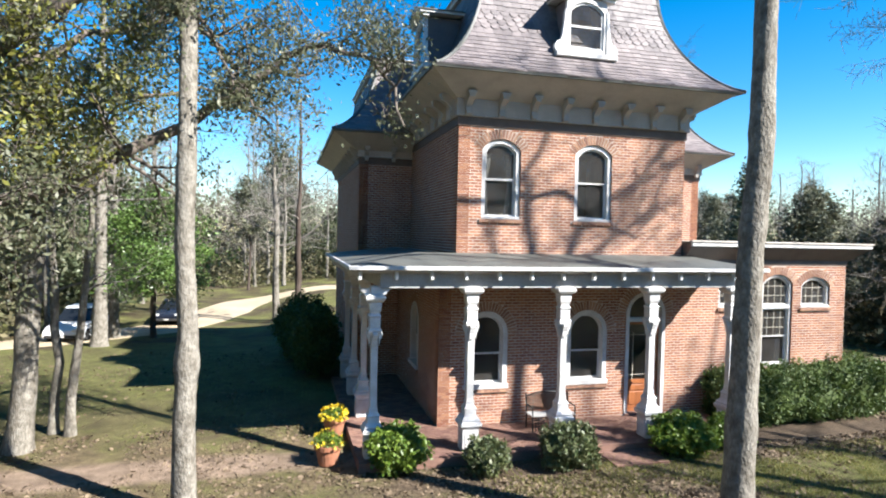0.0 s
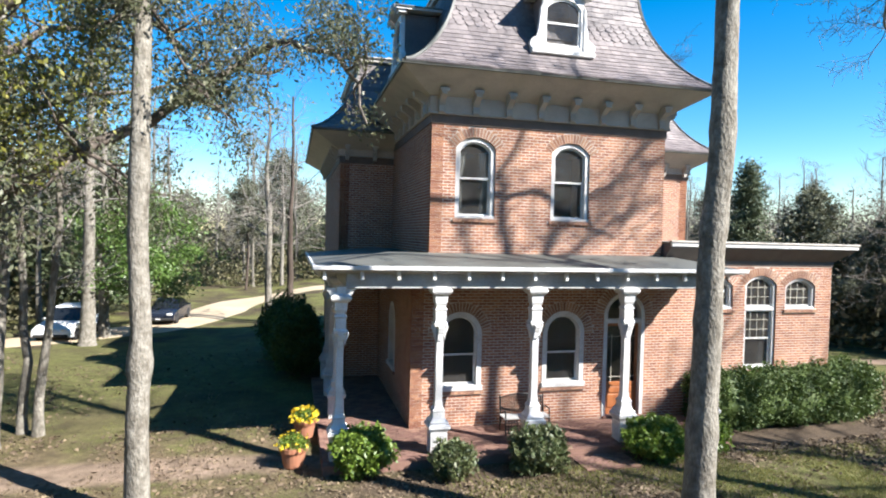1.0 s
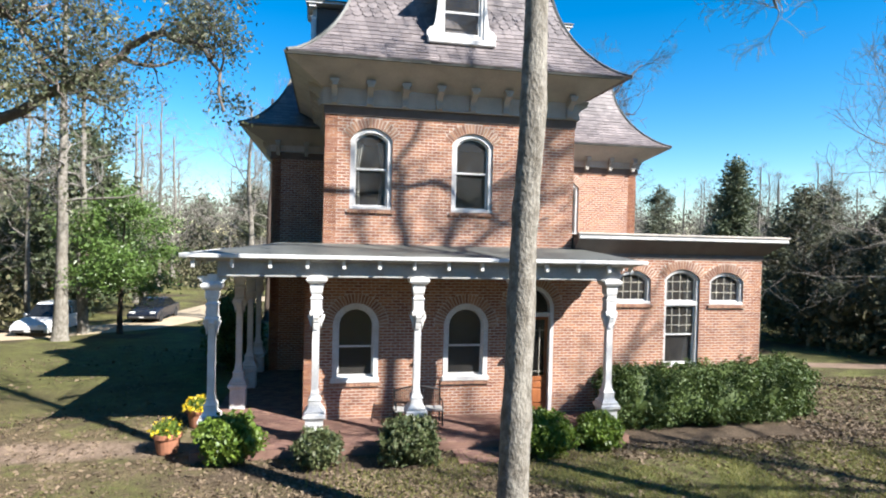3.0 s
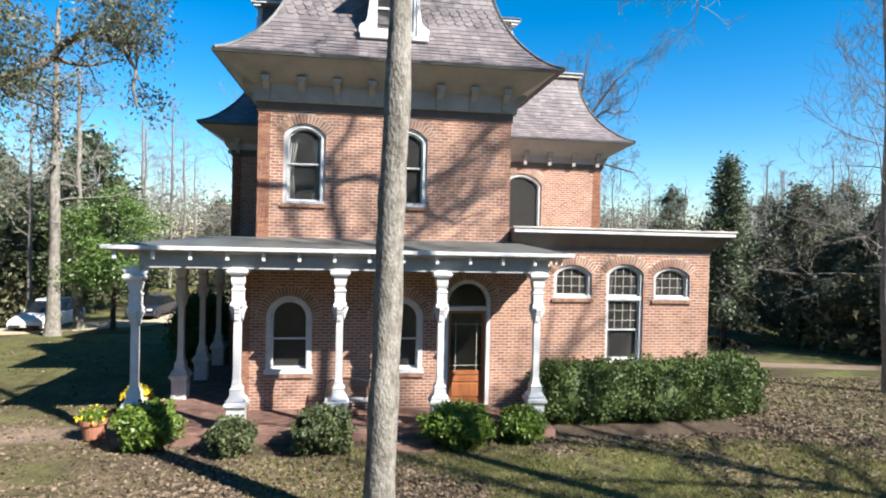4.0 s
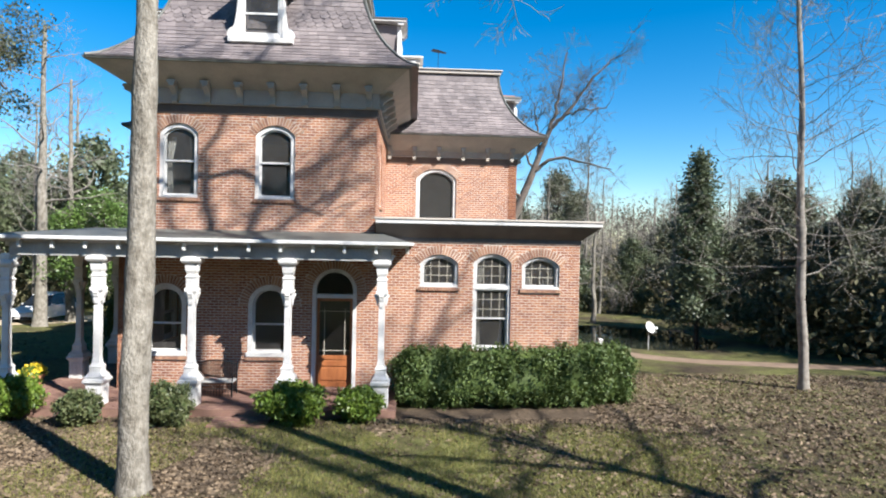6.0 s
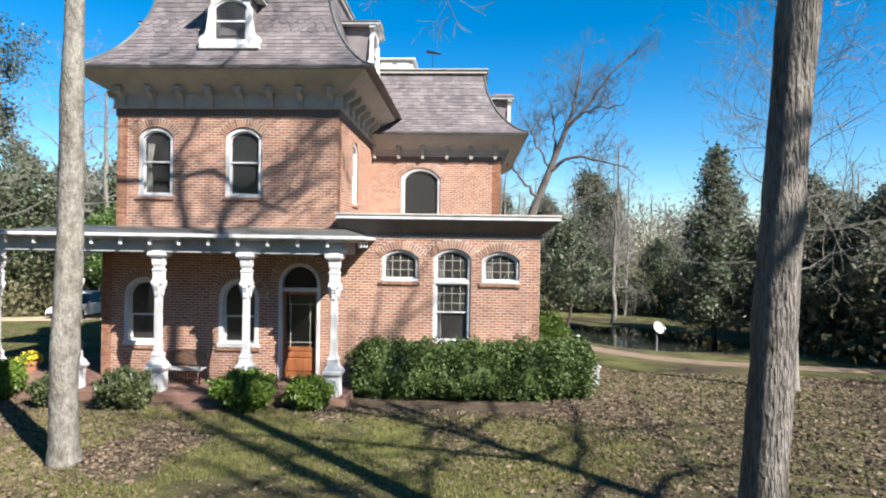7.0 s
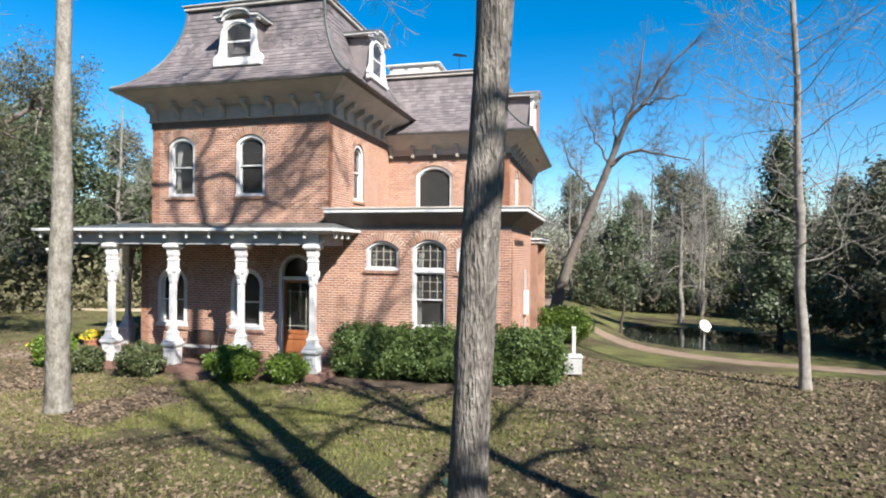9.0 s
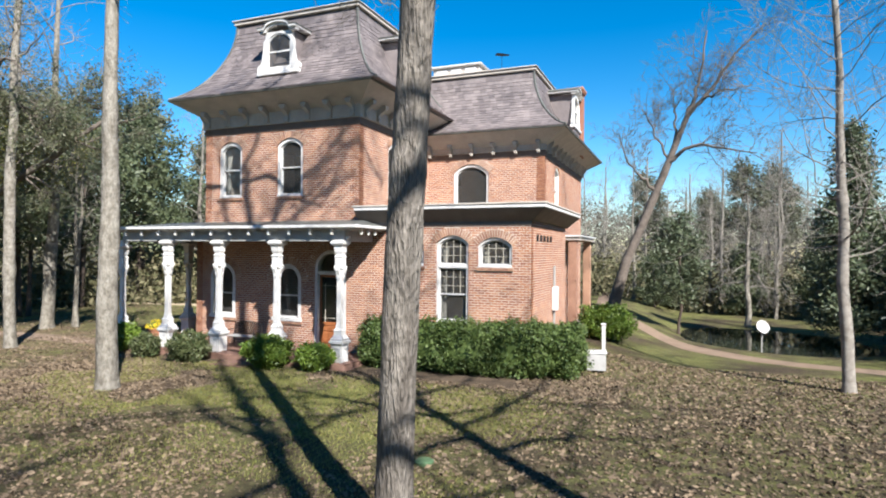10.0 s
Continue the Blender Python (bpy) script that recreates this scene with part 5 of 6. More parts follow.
def hedge_bush(at, rx, ry, h, seed):
    """One bush of the clipped hedge: boxy with rounded shoulders."""
    r = np.random.default_rng(seed)
    th = thing("hedge_bush", "dense dark green clipped evergreen hedge bush", "hedge", at, group="hedge along the wing")

    def skin(d, k):
        q = np.sign(d) * np.abs(d) ** 0.62
        lump = 1 + 0.30 * noise.noise(Vector(d) * 2.0 + Vector((seed * 3.1, 0, 0))) + 0.20 * noise.noise(Vector(d) * 5 + Vector((0, seed, 0)))
        return (q[0] * rx * k * lump, q[1] * ry * k * lump, h * 0.5 + q[2] * h * 0.5 * k * lump)

    bm = bmesh.new()
    bmesh.ops.create_icosphere(bm, subdivisions=3, radius=1.0)
    for v in bm.verts:
        v.co = skin(np.array(v.co), 0.86)
    part("inner_leaves", bm, M_HEDGE, th, smooth=True)
    d = r.normal(0, 1, (3000, 3))
    d /= np.linalg.norm(d, axis=1, keepdims=True)
    c = np.array([skin(q, r.uniform(0.86, 1.03)) for q in d])
    c = c[c[:, 2] > 0.04]
    v, f = leaf_cloud(c, 0.105, 4, 0.06, seed, aspect=0.5)
    part("leaves", leaf_mesh(v, f, M_HEDGE), None, th)
    return th


for k, (x, y, rx, ry, h) in enumerate(((7.75, -0.62, 0.95, 0.72, 1.50), (9.15, -0.55, 0.90, 0.70, 1.48), (10.55, -0.50, 0.95, 0.78, 1.52), (11.95, -0.40, 0.98, 0.80, 1.58), (12.85, 0.25, 0.92, 0.92, 1.52), (12.95, 1.35, 0.60, 0.80, 1.30))):
    hedge_bush((x, y, G0), rx, ry, h, 11 + k)
shrub((-2.62, -2.20, G0), 0.70, 0.60, 1.05, "round bright green shrub beside the porch corner", 31, M_BUSH, group="porch shrubs")
shrub((-0.72, -2.75, G0), 0.52, 0.48, 0.82, "thin dull green shrub with pale stems", 32, M_DULL, count=1100, group="porch shrubs")
shrub((1.25, -2.75, G0), 0.74, 0.62, 1.0, "loose dull green shrub beside the brick walk", 33, M_DULL, count=1900, group="porch shrubs")
shrub((4.35, -2.62, G0), 0.84, 0.70, 1.05, "round bright yellow-green shrub before the door", 34, M_BUSH, group="porch shrubs")
shrub((5.95, -2.35, G0), 0.62, 0.52, 0.85, "small green shrub beside a porch pedestal", 35, M_BUSH, count=1300, group="porch shrubs")
shrub((13.3, 9.4, height(13.3, 9.4) - 0.03), 1.3, 1.3, 1.7, "rounded green garden shrub beside the end wall", 36, M_BUSH, count=3500, leaf=0.11)
shrub((-4.0, 7.2, G0 - 0.05), 1.05, 1.5, 2.85, "large dark shrub in the shade of the house", 37, M_HEDGE, count=4000, leaf=0.12)
shrub((-4.4, 10.4, height(-4.4, 10.4) - 0.03), 1.2, 1.7, 2.7, "large dark shrub in the shade of the house", 38, M_HEDGE, count=4000, leaf=0.12)


def flower_pot(at, rr, h, label, seed, blooms=170):
    th = thing("flower_pot", label, "flower pot", at, group="flower pots")
    part("pot", turned(bmesh.new(), [(rr * 0.66, 0), (rr * 0.70, 0.01), (rr * 0.92, h * 0.78), (rr * 1.04, h * 0.79), (rr * 1.06, h), (rr * 0.92, h), (rr * 0.88, h * 0.90), (0.01, h * 0.9)], 20), M_CLAY, th)
    r = np.random.default_rng(seed)
    d = r.normal(0, 1, (500, 3))
    d[:, 2] = np.abs(d[:, 2])
    d /= np.linalg.norm(d, axis=1, keepdims=True)
    c = d * np.array((rr * 1.15, rr * 1.15, rr * 0.9)) * r.uniform(0.5, 1, (500, 1)) + np.array((0, 0, h * 0.95))
    v, f = leaf_cloud(c, 0.06, 3, 0.03, seed)
    part("foliage", leaf_mesh(v, f, M_BUSH), None, th)
    c = d[:blooms] * np.array((rr * 1.25, rr * 1.25, rr * 1.0)) + np.array((0, 0, h * 0.97))
    v, f = leaf_cloud(c, 0.055, 6, 0.022, seed + 1, aspect=0.8)
    part("flowers", leaf_mesh(v, f, M_FLOWER), None, th, "bright yellow chrysanthemum blooms")["kind"] = "stuff"


flower_pot((-4.08, -1.45, G0), 0.31, 0.47, "terracotta pot of thinning yellow chrysanthemums", 51, 26)
flower_pot((-3.80, 0.45, G0), 0.30, 0.48, "terracotta pot of full yellow chrysanthemums", 52, 95)

# trees about the lawn
bare_tree((-6.80, -3.45, G0), 17, 0.215, "tall grey-barked tree with a knotted trunk", 61, first=0.62, reach=3.5, limbs=12, lean=(0.05, 0.1), lumps=((3.0, 0.22), (6.3, 0.1)), r1=0.09, wob=0.05)
LAWN_TREE, _ = bare_tree((2.36, -6.65, G0), 17, 0.27, "tall straight grey-barked tree on the lawn", 62, first=0.60, reach=3.8, limbs=13, lean=(0.72, 0.2), lumps=((2.3, 0.07), (4.1, 0.1), (5.6, 0.12), (7.2, 0.08)), r1=0.10, wob=0.05)
bare_tree((21.08, 2.85, height(21.08, 2.85)), 16, 0.175, "tall bare tree with wide level branches", 64, first=0.24, reach=3.9, limbs=42, lean=(-0.3, 0.0), r1=0.06, level=2, kids=6, flat=0.08, material=M_TWIG, thick=0.2, lumps=((5.8, 0.3),), wob=0.06)
bare_tree((22.6, -15.3, G0), 20, 0.26, "tall bare winter tree beyond the lawn's edge", 65, first=0.5, reach=8.5, limbs=22, kids=5, thick=0.7)
bare_tree((19.6, -25.0, G0), 20, 0.28, "bare winter tree behind the lawn", 660, first=0.4, reach=6.0, limbs=16, kids=5, thick=0.7)
bare_tree((21.8, -19.6, G0), 22, 0.32, "bare winter tree beyond the lawn's edge", 66, first=0.5, reach=6.5, limbs=15, kids=5, thick=0.6)


def limb_tree(at, label, seed, trunk, r0, r1, limbs, bark=None, flare=1.2, wide=2):
    """A bare tree with a trunk and main limbs along given lines, and branches and twigs on them."""
    r = np.random.default_rng(seed)
    th = thing("tree", label, "tree", at)
    o = np.array(at, float)
    T = np.asarray(trunk, float) - o
    make_trunk(th, list(T), r0, r1, bark or M_DARKTWIG, seed=seed, flare=flare)
    L = Limbs()
    for pts, a, b, kids, reach in limbs:
        P = np.asarray(pts, float) - o
        u, t = np.linspace(0, 1, len(P)), np.linspace(0, 1, 14)
        C = np.stack([np.interp(t, u, P[:, k]) for k in range(3)], 1)
        C[1:-1] += r.normal(0, 0.07, (12, 3))
        L.add(C, np.linspace(a, b, 14), 6)
        for k in range(kids):
            i = int(r.integers(3, 13))
            way = C[i + 1 if i < 13 else i] - C[i - 1]
            way /= np.linalg.norm(way)
            d = way * 0.55 + r.normal(0, 0.6, 3) + np.array((0, 0, 0.15))
            branch_out(L, r, C[i], d / np.linalg.norm(d), reach * r.uniform(0.5, 1.2), max(b * 0.8, 0.02), wide, 0.1, 0.22, 6, 0.008)
    part("branchwork", L.mesh(M_DARKTWIG), None, th)["kind"] = "stuff"
    return th


Y = -11.25
limb_tree((13.19, Y, G0), "tall rough-barked tree standing close to the path", 63,
          [(13.19, Y, G0 - 0.15), (13.36, Y - 0.05, 3.6), (13.62, Y - 0.1, 8.0), (13.86, Y - 0.1, 13.0), (14.0, Y, 18.4)], 0.26, 0.13,
          [([(14.0, Y, 18.2), (13.8, Y, 20.5), (14.6, Y + 0.3, 22.4), (15.6, Y + 0.4, 24.4)], 0.13, 0.04, 8, 2.4),
           ([(13.95, Y, 16.0), (15.2, Y - 0.2, 18.4), (15.9, Y - 0.2, 19.9), (17.4, Y - 0.2, 21.0), (19.4, Y - 0.3, 22.8)], 0.13, 0.04, 10, 2.4),
           ([(17.0, Y - 0.2, 20.7), (18.2, Y + 0.2, 21.1), (19.8, Y + 0.4, 21.5)], 0.07, 0.03, 5, 1.8),
           ([(13.9, Y, 15.0), (12.8, Y + 0.4, 17.4), (12.2, Y + 0.6, 19.8), (12.0, Y + 0.6, 22.0)], 0.11, 0.03, 8, 2.2),
           ([(14.0, Y, 17.0), (15.0, Y + 0.6, 17.8), (16.6, Y + 1.0, 18.6), (18.2, Y + 1.2, 19.6)], 0.09, 0.03, 8, 2.0),
           ([(13.8, Y, 12.2), (12.2, Y - 0.9, 13.6), (10.6, Y - 1.5, 14.4)], 0.10, 0.03, 7, 2.0),
           ([(13.75, Y, 11.0), (15.4, Y - 1.0, 12.6), (17.2, Y - 1.6, 13.6)], 0.10, 0.03, 7, 2.0)], M_RIDGED, 1.3)
Y = 24.0
limb_tree((11.9, Y, height(11.9, Y)), "large leaning bare tree behind the pond", 67,
          [(11.9, Y, -0.8), (12.4, Y, 1.2), (12.9, Y, 3.0), (13.6, Y, 4.7), (14.5, Y, 6.9), (15.3, Y, 8.9), (16.1, Y, 11.1), (16.7, Y, 12.6)], 0.44, 0.18,
          [([(16.6, Y, 12.4), (17.0, Y + 0.3, 13.6), (17.4, Y + 0.6, 15.4), (17.8, Y + 0.4, 18.0)], 0.16, 0.04, 12, 2.6),
           ([(16.7, Y, 12.5), (17.8, Y - 0.4, 13.6), (19.2, Y - 0.8, 15.8), (20.8, Y - 1.0, 17.3)], 0.15, 0.035, 12, 2.4),
           ([(17.4, Y - 0.3, 13.2), (18.5, Y - 0.8, 13.7), (20.3, Y - 1.2, 13.8)], 0.10, 0.03, 9, 2.2),
           ([(15.5, Y, 9.4), (16.7, Y - 0.5, 10.4), (18.6, Y - 1.2, 10.0), (20.5, Y - 1.8, 9.5)], 0.15, 0.035, 14, 2.6),
           ([(14.7, Y, 7.4), (13.8, Y - 0.4, 8.5), (12.9, Y - 0.6, 9.6), (12.4, Y - 0.8, 11.4)], 0.13, 0.03, 12, 2.4),
           ([(15.9, Y, 10.6), (15.9, Y + 0.8, 12.6), (15.7, Y + 1.2, 14.6)], 0.11, 0.03, 10, 2.4),
           ([(15.5, Y, 9.6), (14.7, Y + 0.6, 11.4), (13.9, Y + 1.0, 13.2)], 0.10, 0.03, 10, 2.4)])


def drooping_limb(th, at, pts, r0, r1, seed, kids, reach):
    """A long bough of a tree whose twigs hang down at its end."""
    r, L = np.random.default_rng(seed), Limbs()
    P = np.asarray(pts, float) - np.asarray(at, float)
    t = np.linspace(0, 1, 16)
    C = np.stack([np.interp(t, np.linspace(0, 1, len(P)), P[:, k]) for k in range(3)], 1)
    C[1:-1] += r.normal(0, 0.06, (14, 3))
    L.add(C, np.linspace(r0, r1, 16), 6)
    for k in range(kids):
        i = int(r.integers(8, 16))
        d = r.normal(0, 0.55, 3) + np.array((0.2, 0.0, -0.45))
        branch_out(L, r, C[i], d / np.linalg.norm(d), reach * r.uniform(0.5, 1.1), 0.016, 2, -0.05, 0.22, 5, 0.005)
    part("bough", L.mesh(M_TWIG), None, th)["kind"] = "stuff"


drooping_limb(LAWN_TREE, (2.36, -6.65, G0), [(2.95, -6.5, 12.2), (5.2, -5.8, 13.0), (7.4, -4.9, 12.4), (8.6, -4.3, 11.0), (9.1, -4.0, 10.0)], 0.10, 0.03, 621, 14, 1.9)
drooping_limb(LAWN_TREE, (2.36, -6.65, G0), [(2.90, -6.5, 11.2), (5.6, -6.8, 12.6), (8.2, -7.2, 12.2), (10.2, -7.4, 11.2)], 0.10, 0.03, 622, 10, 1.7)

# left group
bare_tree((-11.05, 0.75, G0), 16, 0.30, "stout grey tree trunk at the wood's edge", 68, first=0.5, reach=4, limbs=10, flat=0.4)
bare_tree((-10.7, 1.9, G0), 9, 0.13, "slender grey sapling in the shade", 69, first=0.4, reach=1.8, limbs=12, lean=(-0.5, 0.2))
bare_tree((-10.25, 1.65, G0), 9, 0.13, "slender grey sapling in the shade", 70, first=0.4, reach=1.8, limbs=12, lean=(0.4, 0.1))
bare_tree((-13.85, 17.3, height(-13.85, 17.3)), 17, 0.36, "pale grey tree by the drive", 71, first=0.4, reach=4, limbs=14)
bare_tree((-14.0, 20.6, height(-14.0, 20.6)), 15, 0.28, "pale grey tree by the drive", 72, first=0.4, reach=4, limbs=14)
bare_tree((-5.6, 25.3, height(-5.6, 25.3)), 14, 0.26, "bare grey tree on the far lawn", 73, first=0.35, reach=4.5, limbs=18, kids=6)
bare_tree((-4.35, 23.2, height(-4.35, 23.2)), 14, 0.22, "dark slender bare tree on the far lawn", 74, first=0.35, reach=3.5, limbs=16, material=M_PINEBARK)
evergreen((-12.0, 20.3, height(-12.0, 20.3)), 8.0, 3.6, "round-headed glossy green magnolia by the drive", 75, M_GREENTREE, "magnolia_tree", clump=520, leaf=0.22, shape=0.4, low=0.30)
evergreen((24.4, 17.6, height(24.4, 17.6)), 11.7, 3.2, "dark conical magnolia beside the pond", 76, M_MAG, "magnolia_tree", clump=700, leaf=0.26, shape=0.95, low=0.10, per=28)
evergreen((16.2, 19.6, height(16.2, 19.6)), 7.3, 1.5, "young slender magnolia on the bank", 77, M_MAG, "magnolia_tree", clump=170, leaf=0.24, shape=0.5, low=0.30, trunk=0.09)
evergreen((30.5, 12.5, height(30.5, 12.5)), 8.5, 3.4, "dark broad evergreen by the wood", 78, M_PINE, "evergreen_tree", clump=650, leaf=0.28, shape=0.5, low=0.03)
evergreen((35.0, 6.5, height(35.0, 6.5)), 9.5, 3.8, "dark broad evergreen by the wood", 79, M_PINE, "evergreen_tree", clump=650, leaf=0.30, shape=0.8, low=0.03)
evergreen((29.5, 17.5, height(29.5, 17.5)), 9.8, 3.4, "dark broad evergreen by the wood", 81, M_PINE, "evergreen_tree", clump=600, leaf=0.28, shape=0.6, low=0.05)
bare_tree((20.3, 25.0, height(20.3, 25.0)), 8.5, 0.20, "weeping bare tree at the water", 80, first=0.28, reach=3.2, limbs=16, flat=0.1, upward=-0.45, kids=6)


def make_oak():
    """The leafy oak at the wood's edge: a long limb reaches over the drive towards the house, hung with winter leaves."""
    r = np.random.default_rng(90)
    th = thing("oak_tree", "spreading oak with a long limb and thin winter leaves", "tree", (-12.2, -2.2, G0))
    o = np.array((-12.2, -2.2, G0))
    make_trunk(th, trunk_points(r, (0, 0, 0), 12, (0.5, 0), 0.08), 0.42, 0.15, seed=90)
    L = Limbs()

    def limb(pts, r0, r1, level=2, kids=9, reach=1.8):
        P = np.asarray(pts, float) - o
        t = np.linspace(0, 1, 12)
        C = np.stack([np.interp(t, np.linspace(0, 1, len(P)), P[:, k]) for k in range(3)], 1) + r.normal(0, 0.05, (12, 3))
        L.add(C, np.linspace(r0, r1, 12), 8)
        for k in range(kids):
            i = r.integers(2, 12)
            d = r.normal(0, 1, 3) + np.array((0.3, 0, 0.1))
            branch_out(L, r, C[i], d / np.linalg.norm(d), reach * r.uniform(0.6, 1.2), r1 * 0.7 + 0.01, level, 0.0, 0.25, 4)

    limb([(-12.0, -2.2, 4.6), (-10.2, -2.3, 5.35), (-8.55, -2.3, 6.17), (-7.15, -1.8, 7.16), (-6.37, -1.4, 7.74), (-5.39, -0.8, 8.75)], 0.15, 0.085, kids=12, reach=2.0)
    limb([(-5.39, -0.8, 8.75), (-4.4, -1.4, 9.2), (-3.2, -2.2, 8.6), (-2.7, -2.9, 7.2)], 0.09, 0.025, kids=10, reach=1.5)
    limb([(-12.0, -2.2, 7.0), (-9.4, -3.4, 8.6), (-7.8, -3.4, 9.2), (-6.8, -3.0, 8.8), (-5.8, -2.6, 8.0)], 0.12, 0.03, kids=10, reach=1.6)
    limb([(-12.0, -2.2, 5.2), (-10.4, -1.0, 7.0), (-8.6, 0.2, 8.0), (-6.6, 0.8, 8.4)], 0.10, 0.03, kids=12, reach=2.0)
    limb([(-12.0, -2.2, 6.0), (-9.6, -3.2, 8.2), (-7.6, -3.8, 9.6), (-6.2, -4.2, 10.2), (-5.0, -4.4, 10.0)], 0.15, 0.03, kids=12, reach=1.9)
    limb([(-12.0, -2.2, 5.6), (-10.2, -2.6, 7.6), (-8.8, -1.6, 8.8), (-7.4, 0.6, 10.2)], 0.12, 0.04, kids=12, reach=2.0)
    limb([(-12.0, -2.2, 3.6), (-10.6, -3.4, 4.6), (-9.6, -3.6, 5.4)], 0.09, 0.03, kids=9, reach=1.5)
    limb([(-12.0, -2.2, 4.8), (-11.0, -0.4, 6.6), (-9.8, 1.6, 7.6)], 0.10, 0.03, kids=9, reach=1.9)
    limb([(-12.0, -2.2, 9.0), (-9.4, -4.2, 11.4), (-6.6, -5.2, 12.6)], 0.12, 0.03, kids=14, reach=2.2)
    limb([(-11.9, -2.2, 9.6), (-10.4, -5.0, 11.8), (-8.4, -7.2, 12.8)], 0.12, 0.03, kids=14, reach=2.2)
    limb([(-7.4, -3.4, 9.2), (-6.5, -3.2, 8.8), (-5.9, -3.0, 7.4)], 0.05, 0.02, kids=11, reach=1.3)
    part("branchwork", L.mesh(M_DARKTWIG), None, th)["kind"] = "stuff"
    tips = np.array(L.tips)
    tufts = tips[r.uniform(0, 1, len(tips)) < 0.5]
    v, f = leaf_cloud(tufts, 0.11, 19, 0.20, 91, droop=0.5, aspect=0.42)
    part("crown", leaf_mesh(v, f, M_OAK), None, th)
    near = tufts[(tufts[:, 0] + o[0] < -7.6) & (tufts[:, 2] + o[2] > 6.0) & (tufts[:, 2] + o[2] < 9.0)]
    v, f = leaf_cloud(near, 0.12, 12, 0.26, 92, droop=0.4, aspect=0.42)
    part("yellow_leaves", leaf_mesh(v, f, M_YELLOW), None, th, "yellowing leaves")


make_oak()


def far_wood():
    """The wood: mixed bare and evergreen trees, copied in several sizes; its unseen rear is added to block sky light.
    """
    r = np.random.default_rng(100)
    b1, _ = bare_tree((-16, 48, 0.3), 14, 0.22, "bare grey winter tree in the wood", 101, first=0.25, reach=4.2, limbs=20, kids=5, group="wood")
    b2, _ = bare_tree((-9, 60, 0.5), 16, 0.20, "slim bare winter tree in the wood", 102, first=0.35, reach=3.4, limbs=20, kids=6, flat=0.6, group="wood")
    p1 = evergreen((26, 58, height(26, 58)), 15, 2.4, "tall thin pine in the wood", 103, M_PINE, "pine_tree", clump=260, leaf=0.34, shape=0.5, low=0.45, per=22, trunk=0.18, group="wood", spread=0.38)
    e1 = evergreen((-24, 34, 0.0), 9, 3.0, "broad evergreen tree in the wood", 104, M_WOODLEAF, "evergreen_tree", clump=360, leaf=0.34, shape=0.45, low=0.05, per=22, group="wood", spread=0.36)
    e2 = evergreen((32, 40, height(32, 40)), 8, 2.6, "dark evergreen tree in the wood", 105, M_PINE, "evergreen_tree", clump=360, leaf=0.34, shape=0.8, low=0.04, per=22, group="wood", spread=0.36)
    e3 = evergreen((-20, 9, G0), 13, 4.0, "tall leafy evergreen at the wood's edge", 108, M_WOODLEAF, "evergreen_tree", clump=420, leaf=0.32, shape=0.45, low=0.32, per=22, trunk=0.24, group="wood", spread=0.40)
    spots = []
    for k in range(150):
        a = r.uniform(-1.05, 1.05)
        d = r.uniform(52, 95) if -0.35 < a < 0.2 else r.uniform(36, 80)
        if a > 0.12:
            d = r.uniform(56, 92)
        if a < -0.55:
            d = r.uniform(22, 55)
        x, y = 4 + d * math.sin(a), -10 + d * math.cos(a)
        if MX0 - 5 < x < MX1 + 5 and y < 30 or (12 < x < 27 and 9 < y < 30) or (-34 < x < 2 and 5 < y < 44 and r.uniform() < 0.93):
            continue
        spots.append((x, y))
    for k, (x, y) in enumerate(spots):
        src = (b1, b2, p1, b2, b1, e2, b2, b1, b2)[k % 9] if x > 6 else (b1, b2, e1, b1, b2, b1, p1)[k % 7]
        s = r.uniform(0.75, 1.2) * (0.8 if x > 6 else 1.0)
        copy_thing(src, pose(x, y, height(x, y) - 0.05, 0, 0, r.uniform(0, 360)) @ Matrix.Scale(s, 4))
    for x, y, src, s in ((17, 46, b1, 0.9), (21, 41, b2, 0.8), (25, 46, p1, 0.78), (28, 38, b1, 0.7), (12.5, 50, p1, 0.85), (15, 38, b2, 0.6), (23, 35, b2, 0.55), (19.5, 52, p1, 0.7), (31, 33, e2, 0.8), (14, 44, e2, 0.75),
                         (12.6, 33, b1, 0.75), (16.5, 33.5, e2, 0.7), (18.4, 34, b1, 0.7), (20.6, 32.5, e1, 0.62), (22.6, 31, b2, 0.7), (25.5, 31.5, e1, 0.7), (14.4, 30.5, e1, 0.5), (27.5, 28, b1, 0.75), (30, 27, e2, 0.95),
                         (21.5, 41, p1, 0.88), (13.2, 39, b1, 0.9), (19.3, 36, b1, 0.85), (24, 40, b2, 0.95), (36, 30, b2, 0.8), (38, 22, b1, 0.75), (41, 14, e2, 0.95), (33, 24, b2, 0.7)):
        copy_thing(src, pose(x, y, height(x, y) - 0.05, 0, 0, r.uniform(0, 360)) @ Matrix.Scale(s, 4))
